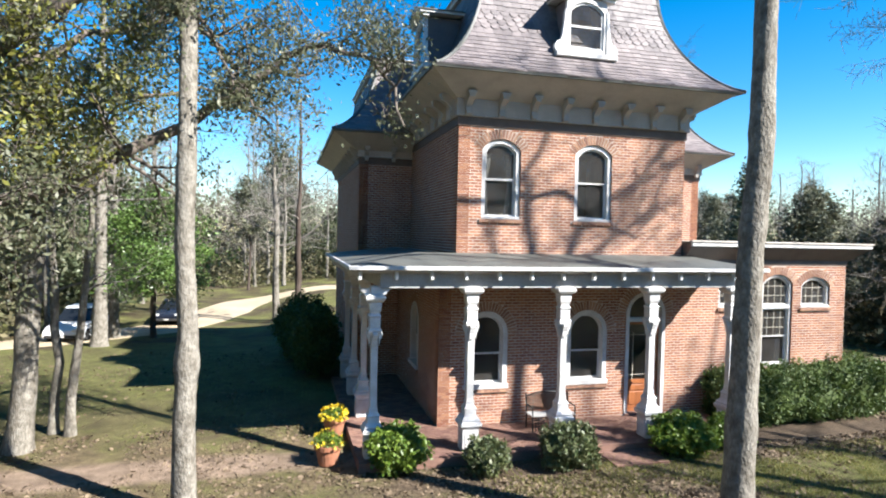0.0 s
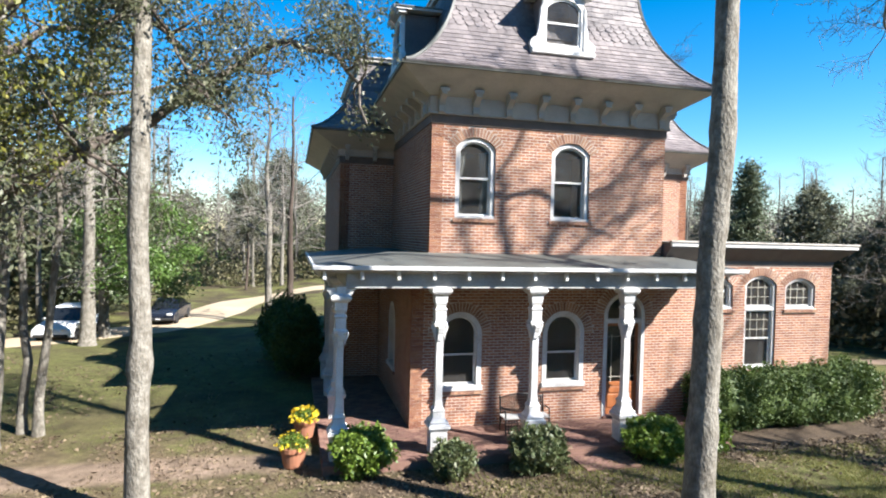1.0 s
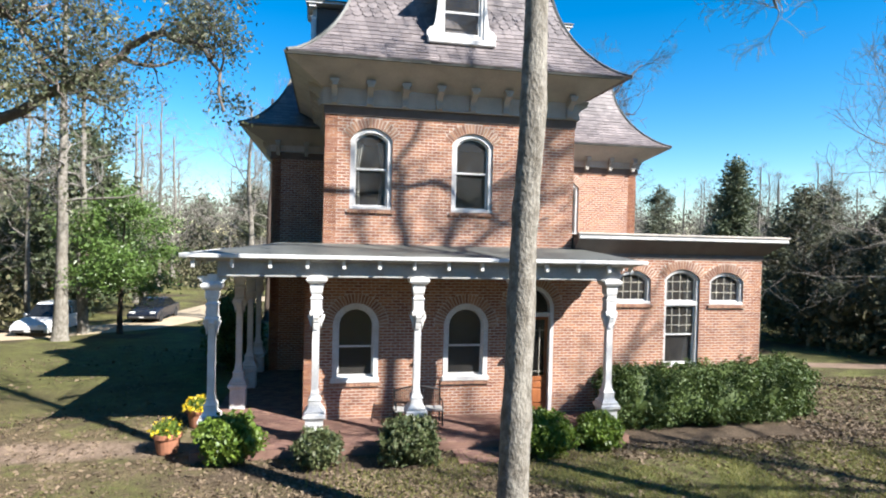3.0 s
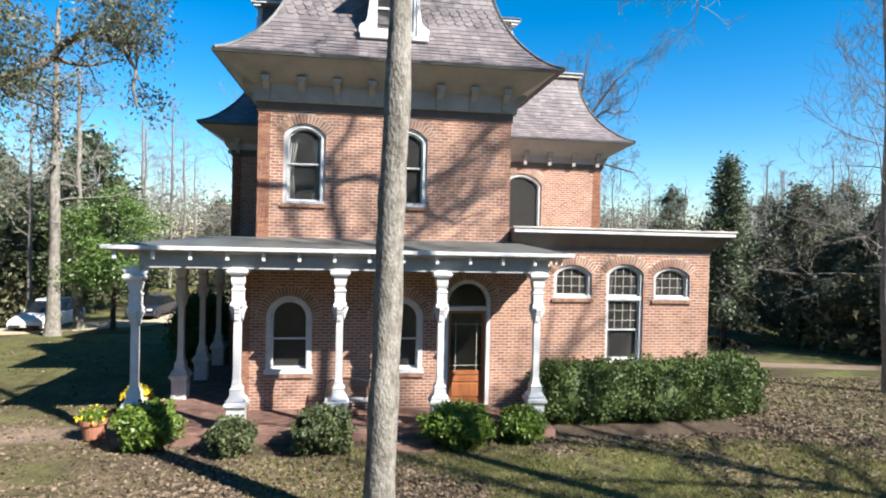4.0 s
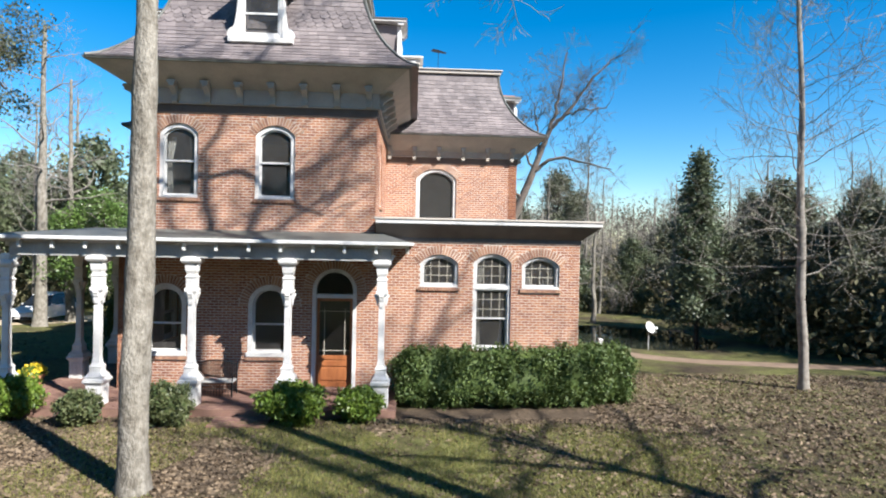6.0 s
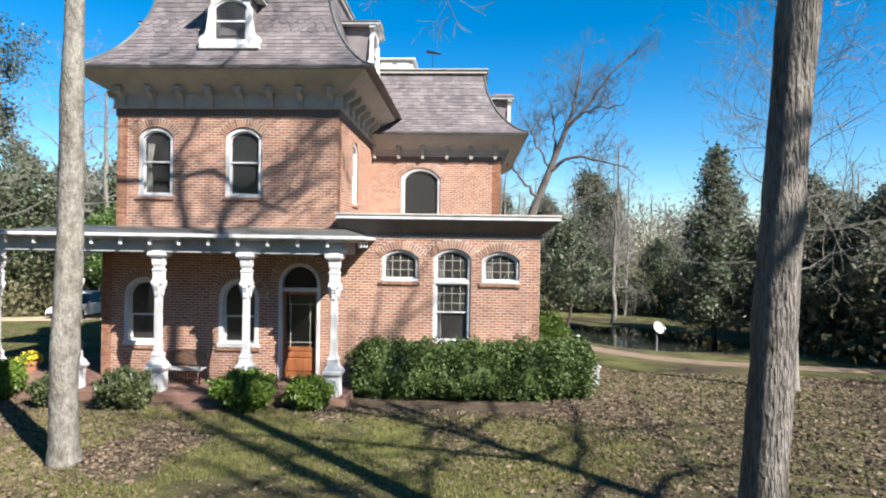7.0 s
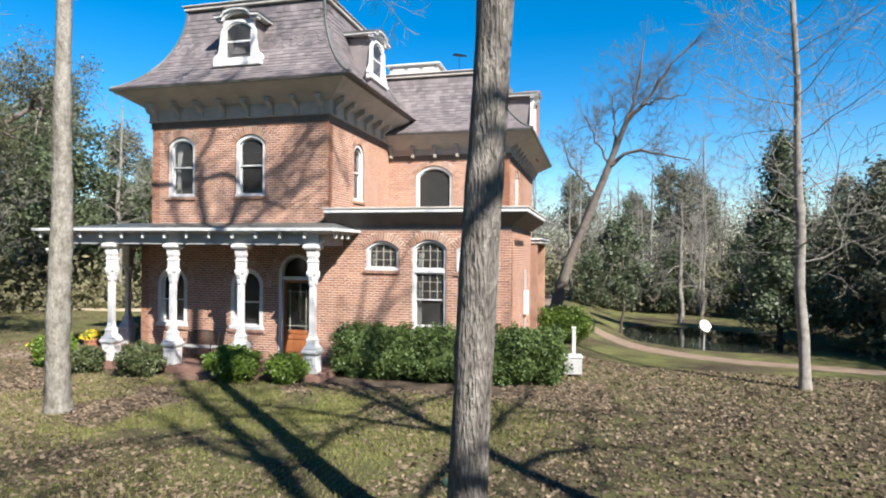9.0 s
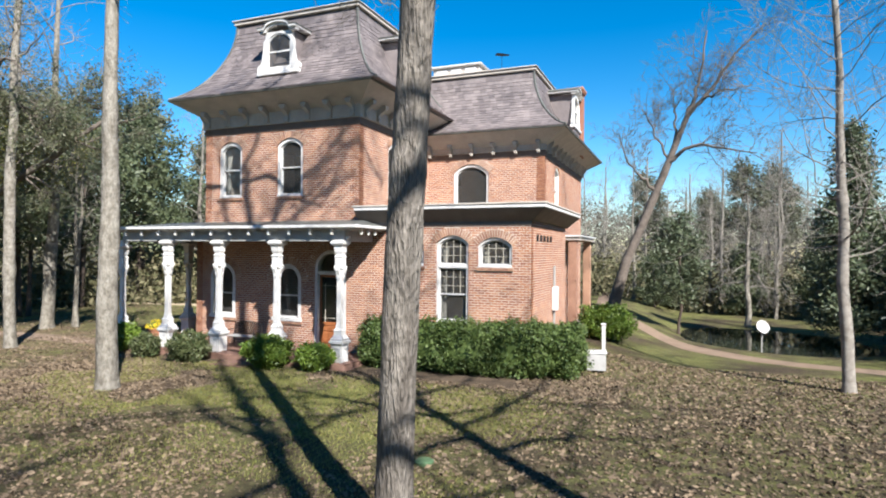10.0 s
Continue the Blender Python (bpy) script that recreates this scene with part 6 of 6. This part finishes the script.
    for x, y, src, s in ((-17.5, 3.5, e3, 0.9), (-22, 3, b1, 1.3), (-18.5, -1.5, e3, 1.0), (-26, 12, e3, 1.15), (-24, 16.5, e3, 1.2), (-15.5, 1.0, b2, 1.1), (-23, 7, b2, 1.2), (-17.2, 29.5, e1, 1.45), (-14.6, 33, b1, 1.0), (-18.5, 24.5, b2, 0.9), (-16.2, 37, b1, 1.1), (-27, 20, p1, 1.2), (-24.5, 24, b1, 1.2), (-29, 28, e1, 1.3), (-28, 32, e1, 1.4), (-34, 35, p1, 1.2), (-24, 39, b1, 1.3), (-30, 41, e1, 1.5), (-21, 45, e1, 1.2), (-18, 50, b2, 1.2), (-37, 28, e1, 1.5), (-33, 22, b1, 1.3)):
        copy_thing(src, pose(x, y, height(x, y) - 0.05, 0, 0, r.uniform(0, 360)) @ Matrix.Scale(s, 4))
    # unseen trees behind the camera, added to cut the low sky's light
    for k in range(14):
        x = -48 + 108 * (k + r.uniform(0, 1)) / 14
        y = r.uniform(-46, -31) + (4 if x < -10 else 0)
        copy_thing((e1, b1, e2, p1)[k % 4], pose(x, y, height(x, y) - 0.05, 0, 0, r.uniform(0, 360)) @ Matrix.Scale(r.uniform(0.9, 1.3), 4))
    for k in range(5):
        x, y = r.uniform(-46, -26), -28 + 11 * k
        copy_thing((e1, b1, e2)[k % 3], pose(x, y, height(x, y) - 0.05, 0, 0, r.uniform(0, 360)) @ Matrix.Scale(r.uniform(0.9, 1.3), 4))
    # the far rim, its haze put into pale grey twig colours
    cs = []
    for k in range(5600):
        a, d = r.uniform(-1.2, 1.2), r.uniform(78, 125)
        x, y = 4 + d * math.sin(a), -10 + d * math.cos(a)
        cs.append((x, y, height(x, y) + 11 * r.uniform(0, 1) ** 1.6))
    # unseen ring behind the camera, added against sky light, lower towards the sun
    for k in range(5200):
        a, d = r.uniform(1.2, 2 * math.pi - 1.2), r.uniform(40, 58)
        x, y = 4 + d * math.sin(a), -10 + d * math.cos(a)
        cs.append((x, y, height(x, y) + (24 if abs(a - 2.43) > 0.55 else 16) * r.uniform(0, 1) ** 1.1))
    v, f = leaf_cloud(cs, 0.50, 36, 1.2, 107, aspect=0.5)
    ob = part("far_woods", leaf_mesh(v, f, leaf_mat("hazed_wood_twigs", (0.11, 0.10, 0.074), (0.165, 0.15, 0.114), 0.2, 0.9)), None)
    tagged(ob, "distant winter woods, haze painted pale grey, unseen part blocks sky", "woods", kind="stuff")
    # undergrowth
    cs = []
    for k in range(6500):
        a = r.uniform(-1.15, 1.15)
        d = r.uniform(60, 100) if -0.35 < a < 0.2 else r.uniform(42, 90)
        if abs(a) > 0.6:
            d = r.uniform(30, 70)
        x, y = 4 + d * math.sin(a), -10 + d * math.cos(a)
        if (10 < x < 27 and y < 32) or (-19 < x < 4 and y < 50):
            continue
        cs.append((x, y, height(x, y) + abs(r.normal(0, 1.5))))
    for k in range(1500):
        x, y = r.uniform(8, 46), r.uniform(33, 48)
        cs.append((x, y, height(x, y) + abs(r.normal(0, 1.1))))
    v, f = leaf_cloud(cs, 0.45, 14, 0.75, 106, aspect=0.5)
    ob = part("undergrowth", leaf_mesh(v, f, leaf_mat("brush_leaf", (0.085, 0.088, 0.036), (0.185, 0.16, 0.09), 0.25, 0.8)), None)
    tagged(ob, "tangled brown and green undergrowth of the wood", "undergrowth", kind="stuff")


far_wood()

# ---- drive, path, pond ----


def ribbon(name, label, category, centre, half, material, lift=0.03, n=60):
    P = np.asarray(centre, float)
    t, u = np.linspace(0, 1, n), np.linspace(0, 1, len(P))
    X, Y = np.interp(t, u, P[:, 0]), np.interp(t, u, P[:, 1])
    for _ in range(6):
        X[1:-1], Y[1:-1] = (X[:-2] + 2 * X[1:-1] + X[2:]) / 4, (Y[:-2] + 2 * Y[1:-1] + Y[2:]) / 4
    dx, dy = np.gradient(X), np.gradient(Y)
    ln = np.hypot(dx, dy)
    verts, faces = [], []
    m = 9
    for i in range(n):
        for k in range(m):
            s = (k / (m - 1) * 2 - 1) * half * (1 + 0.12 * noise.noise((X[i] * 0.4, Y[i] * 0.4, k * 0.0 + 3.0 * (k > 4))))
            x, y = X[i] - dy[i] / ln[i] * s, Y[i] + dx[i] / ln[i] * s
            edge = 1 - abs(k / (m - 1) * 2 - 1) ** 6
            verts.append((x, y, height(x, y) + lift * edge - 0.02 * (1 - edge)))
    for i in range(n - 1):
        for k in range(m - 1):
            a = i * m + k
            faces.append((a, a + 1, a + m + 1, a + m))
    tagged(new(name, raw_mesh(verts, faces, material, True)), label, category, kind="structure")


ribbon("road", "pale sandy drive curving round the lawn", "road", [(-46, 12), (-27, 14.5), (-18.5, 17.6), (-14.8, 22.0), (-12.0, 24.2), (-10.4, 28), (-9.3, 33), (-8.2, 37.8), (-5, 41), (0, 42), (10, 44.5), (28, 50)], 2.1, M_ROAD, 0.05)
ribbon("path_bank", "brown gravel path along the pond", "path", [(9.5, 44), (11.4, 25), (12.6, 20.3), (14.6, 17.2), (16.5, 13.9), (18.7, 11.4), (20.9, 9.8), (25, 8.6), (42, 7)], 0.85, M_WALK, 0.03)


def make_pond():
    bm = bmesh.new()
    c, s = 0.65, -0.76
    pts = []
    for k in range(48):
        a = 2 * math.pi * k / 48
        u, w = 1.15 * POND[2] * math.cos(a), 1.2 * POND[3] * math.sin(a)
        pts.append(bm.verts.new((POND[0] + c * u - s * w, POND[1] + s * u + c * w, -1.34)))
    bm.faces.new(pts)
    tagged(part("water", bm, M_WATER), "still dark pond reflecting the sky", "pond", kind="structure")


make_pond()

# ---- vehicles ----


def make_car(at, rz, label, paint, suv=False):
    """A parked car: length along x, its nose towards +x."""
    th = thing("car", label, "car", at, rz)
    W = 0.9
    top = 1.68 if suv else 1.42
    belt = 0.98 if suv else 0.90
    low = [(-2.28, 0.35), (-2.30, 0.62), (-2.22, belt), (-1.2, belt + 0.02), (0.85, belt), (1.75, belt - 0.14), (2.2, 0.70), (2.30, 0.52), (2.26, 0.30)]
    bm = bmesh.new()
    loft(bm, [[(x, y, z + (0.0 if abs(y) < W - 0.05 else -0.02)) for x, z in low] + [(x, y, 0.26) for x in (1.4, 0.0, -1.4)] for y in (-W, -W + 0.12, W - 0.12, W)])
    bmesh.ops.bevel(bm, geom=bm.edges[:], offset=0.03, segments=1, affect="EDGES")
    body = part("body", bm, paint, th, smooth=False)
    r0, r1 = (-2.0, -1.5) if suv else (-1.75, -0.95)
    cab = [(r0, belt), (r1, top - 0.06), (r1 + 0.4, top), (0.05, top - 0.02), (0.95, belt)]
    bm = bmesh.new()
    loft(bm, [[(x, s * (W - 0.06 - (z - belt) * 0.30), z) for x, z in cab] for s in (-1, 1)])
    part("cabin_glass", bm, M_CARGLASS, th, "dark glass all round")
    bm = bmesh.new()
    loft(bm, [[(x, s * (W - 0.06 - (top - belt) * 0.30) * 1.01, z) for x, z in ((r1 - 0.05, top - 0.07), (r1 + 0.4, top + 0.012), (0.05, top - 0.008), (0.22, top - 0.10))] for s in (-1, 1)])
    part("roof", bm, paint, th)
    for s in (-1, 1):
        part("pillar", boxes((-0.62, -0.54, s * (W - 0.10) - 0.02, s * (W - 0.10) + 0.02, belt, top - 0.3)), paint, th)
        part("headlight", boxes((2.10, 2.27, s * 0.62 - 0.17, s * 0.62 + 0.17, 0.60, 0.74), bev=0.03), M_WHITE, th, "clear headlight")
        part("tail_light", boxes((-2.31, -2.20, s * 0.68 - 0.13, s * 0.68 + 0.13, 0.70, 0.88), bev=0.02), M_DARKWOOD, th, "red tail light")
        part("mirror", boxes((0.62, 0.78, s * (W + 0.08) - 0.08, s * (W + 0.08) + 0.08, belt, belt + 0.13), bev=0.03), paint, th)
    part("front_bumper", boxes((2.22, 2.36, -0.8, 0.8, 0.30, 0.46), bev=0.04), M_TYRE, th)
    part("rear_bumper", boxes((-2.37, -2.24, -0.8, 0.8, 0.34, 0.52), bev=0.04), M_TYRE, th)
    part("number_plate", boxes((2.362, 2.372, -0.15, 0.15, 0.36, 0.44)), M_WHITE, th)
    for x in (-1.42, 1.42):
        for s in (-1, 1):
            wh = part("wheel", mesh_of(turned(bmesh.new(), [(0.24, -0.1), (0.33, -0.1), (0.345, -0.06), (0.345, 0.06), (0.33, 0.1), (0.24, 0.1)], 20), M_TYRE), None, th, "black tyre", at=pose(x, s * 0.82, 0.345, 90, 0, 0))
            part("rim", turned(bmesh.new(), [(0.235, -0.08), (0.235, 0.08), (0.06, 0.06 if s < 0 else 0.085)], 14), M_CARSILVER, wh)
    return th


make_car((-12.0, 27.0, height(-12.0, 27.0) + 0.05), 266, "dark blue sedan parked on the sandy drive", M_CARDARK)
make_car((-15.8, 21.0, height(-15.8, 21.0) + 0.05), 266, "white estate car parked on the sandy drive", M_CARWHITE, True)

# ---- garden fittings ----


def make_dish(at):
    th = thing("satellite_dish", "white satellite dish on a thin grey pole", "satellite dish", at, 0)
    part("pole", turned(bmesh.new(), [(0.03, -0.1), (0.03, 1.05)], 8), M_POSTGREY, th)
    bm = bmesh.new()
    rings = []
    for k in range(7):
        q = k / 6
        rings.append([(0.29 * q * math.cos(2 * math.pi * i / 20), 0.29 * q * math.sin(2 * math.pi * i / 20) * 1.1, 0.10 * q * q) for i in range(20)])
    rows = [r for r in rings[1:]]
    loft(bm, rows + [[(x, y, z + 0.015) for x, y, z in r] for r in reversed(rows)], cap=True)
    dish = part("reflector", bm, M_WHITE, th, "white dish reflector", at=pose(0, -0.08, 1.2, 65, 0, 20))
    bm = bmesh.new()
    tube(bm, [(0, -0.33, 0.08), (0, -0.40, 0.35), (0.0, -0.18, 0.50)], [0.015] * 3, 6)
    part("feed_arm", bm, M_POSTGREY, dish)
    part("receiver", boxes((-0.05, 0.05, -0.24, -0.10, 0.44, 0.54), bev=0.01), M_WHITE, dish)


make_dish((19.95, 13.95, height(19.95, 13.95)))


def make_utility():
    th = thing("utility_box", "pale grey utility cabinet beside the hedge", "utility box", (13.95, 1.55, G0), 10)
    part("cabinet", boxes((-0.30, 0.30, -0.22, 0.22, -0.02, 0.52), bev=0.02), M_POSTGREY, th)
    part("lid", boxes((-0.33, 0.33, -0.25, 0.25, 0.52, 0.58), bev=0.015), M_WHITE, th)
    q = thing("utility_post", "short white service post by the hedge", "post", (13.95, 3.4, G0))
    part("post", boxes((-0.06, 0.06, -0.06, 0.06, -0.05, 1.2), bev=0.01), M_WHITE, q)
    part("cap", boxes((-0.08, 0.08, -0.08, 0.08, 1.2, 1.26), bev=0.01), M_WHITE, q)
    m = thing("meter_box", "white electric meter box on the brick wall", "meter box", (LX1 + 0.01, 3.3, 1.35))
    part("case", boxes((0.0, 0.16, -0.22, 0.22, 0.0, 0.85), bev=0.02), M_WHITE, m)
    part("conduit", boxes((0.02, 0.08, -0.03, 0.03, -1.5, -0.001), (0.02, 0.08, -0.03, 0.03, 0.851, 1.6)), M_POSTGREY, m)
    h = thing("house_number", "row of small dark bars fixed to the brick wall", "house number", (LX1 + 0.008, 0.7, 3.78))
    for k in range(5):
        part("bar", boxes((0.0, 0.02, k * 0.5, k * 0.5 + 0.24, 0.0, 0.20), bev=0.003), M_IRON, h)
    c = thing("valve_cover", "round green plastic valve cover in the grass", "valve cover", (12.35, -8.35, height(12.35, -8.35)))
    part("cover", turned(bmesh.new(), [(0.17, -0.03), (0.17, 0.05), (0.14, 0.07), (0.01, 0.075)], 18), M_COVER, c)
    s = thing("plant_stand", "thin rusty wire plant stand in the grass", "plant stand", (8.75, -3.7, height(8.75, -3.7)))
    for k in range(4):
        a = radians(45 + 90 * k)
        bm = bmesh.new()
        tube(bm, [(0.16 * math.cos(a), 0.16 * math.sin(a), -0.03), (0.15 * math.cos(a), 0.15 * math.sin(a), 0.55)], [0.005, 0.005], 5)
        part("leg", bm, M_IRON, s)
    for z in (0.2, 0.52):
        bm = bmesh.new()
        tube(bm, [(0.15 * math.cos(t), 0.15 * math.sin(t), z) for t in np.linspace(0, 2 * math.pi, 13)], [0.005] * 13, 5)
        part("hoop", bm, M_IRON, s)


make_utility()

# ---- litter of leaves and grass ----


def make_litter():
    r = np.random.default_rng(120)
    pts = []

    def strew(n, x0, x1, y0, y1, keep):
        for _ in range(n):
            x, y = r.uniform(x0, x1), r.uniform(y0, y1)
            if keep(x, y) and not (LX0 - 2.6 < x < LX1 and y > -2.1 and y < 6):
                pts.append((x, y, height(x, y) + 0.02))

    patchy = lambda x, y: noise.noise((x * 0.35, y * 0.35, 1.0)) > -0.35 + r.uniform(-0.2, 0.2) - max(0, (x - 11) * 0.05)
    clouds = []
    for count, size, seed in ((30000, 0.06, 121), (20000, 0.095, 122), (7000, 0.135, 123)):
        pts.clear()
        k = count / 57000
        strew(count, 9, 27, -14, 6, patchy)
        strew(int(16000 * k), -12, 10, -12, -2, lambda x, y: noise.noise((x * 0.5, y * 0.5, 4.0)) > -0.02 + r.uniform(-0.3, 0.3))
        strew(int(15000 * k), -2.5, 4.5, -9, -3, lambda x, y: ((x - 0.9) / 3.6) ** 2 + ((y + 5.9) / 2.8) ** 2 < 1 + r.uniform(-0.4, 0.4))
        strew(int(11000 * k), -2, 10, -14, -8, lambda x, y: ((x - 4) / 6) ** 2 + ((y + 10.8) / 2.8) ** 2 < 1 + r.uniform(-0.4, 0.4))
        strew(int(9000 * k), 6, 15, -3.2, 0.5, lambda x, y: True)
        strew(int(16000 * k), -14, 1.5, -9, 1.5, lambda x, y: noise.noise((x * 0.6, y * 0.6, 9.0)) > -0.12 + r.uniform(-0.3, 0.3))
        strew(int(5000 * k), -22, -5, 1, 14, lambda x, y: noise.noise((x * 0.4, y * 0.4, 9.0)) > -0.1)
        clouds.append(leaf_cloud(pts, size, 1, 0.004, seed, flat=0.82, aspect=0.6))
    pts.clear()
    strew(26000, -12, 13, -13, -2, lambda x, y: noise.noise((x * 0.8, y * 0.8, 7.0)) > -0.15 + r.uniform(-0.4, 0.4))
    clouds.append(leaf_cloud(pts, 0.045, 1, 0.004, 124, flat=0.82, aspect=0.6))
    start = np.cumsum([0] + [len(c[0]) for c in clouds])
    v, f = np.concatenate([c[0] for c in clouds]), np.concatenate([c[1] + o for c, o in zip(clouds, start)])
    tagged(part("fallen_leaves", leaf_mesh(v, f, M_DEAD), None), "dry brown leaves strewn over the lawn", "fallen leaves", kind="stuff")
    # grass
    n = 105000
    x = np.concatenate([r.uniform(-1, 14, n), r.uniform(-9, 26, n // 2)])
    y = np.concatenate([r.uniform(-11, -2.6, n), r.uniform(-12, 6, n // 2)])
    ok = np.array([(noise.noise((a * 0.45, b * 0.45, 2.0)) > -0.12) and not (LX0 - 2.6 < a < LX1 + 0.2 and b > -2.2) and not (a < -1 and b < 0 and (a * 5.1) % 1 < 0.7) and (((a - 6.2) / 7.5) ** 2 + ((b + 5) / 3.4) ** 2 < 1 or (a * 7.3) % 1 < 0.35) for a, b in zip(x, y)])
    x, y = x[ok], y[ok]
    z = np.array([height(a, b) for a, b in zip(x, y)])
    t = r.uniform(0, 6.28, len(x))
    h, w = r.uniform(0.025, 0.085, len(x)), 0.009
    lx, ly = r.normal(0, 0.02, len(x)), r.normal(0, 0.02, len(x))
    v = np.stack([np.stack([x - w * np.cos(t), y - w * np.sin(t), z - 0.005], 1), np.stack([x + w * np.cos(t), y + w * np.sin(t), z - 0.005], 1), np.stack([x + lx, y + ly, z + h], 1)], 1).reshape(-1, 3)
    f = np.arange(len(v)).reshape(-1, 3)
    tagged(part("grass", leaf_mesh(v, f, leaf_mat("grass_blade", (0.105, 0.13, 0.026), (0.27, 0.245, 0.08), 0.3, 0.6)), None), "short thin winter grass blades", "grass", kind="stuff")


make_litter()

# ---- single bricks and slates ----
for w, singles in NEAR_BRICKS:
    for p, s, za, zb, d in singles:
        h, l = (zb - za) / 2, (s - p) / 2
        vv = [(-l, 0.02, -h), (l, 0.02, -h), (l, 0.02, h), (-l, 0.02, h), (-l, -d, -h), (l, -d, -h), (l, -d, h), (-l, -d, h)]
        me = raw_mesh(vv, [(4, 5, 6, 7), (0, 1, 5, 4), (1, 2, 6, 5), (2, 3, 7, 6), (3, 0, 4, 7)], M_BRICK)
        part("brick", me, None, w, at=pose(p + l, 0, za + h))
for roof, singles in NEAR_SLATES:
    for v, f in singles:
        o = v[0]
        part("slate", raw_mesh([tuple(q - o) for q in v], f, M_SLATE), None, roof, at=Matrix.Translation(o))
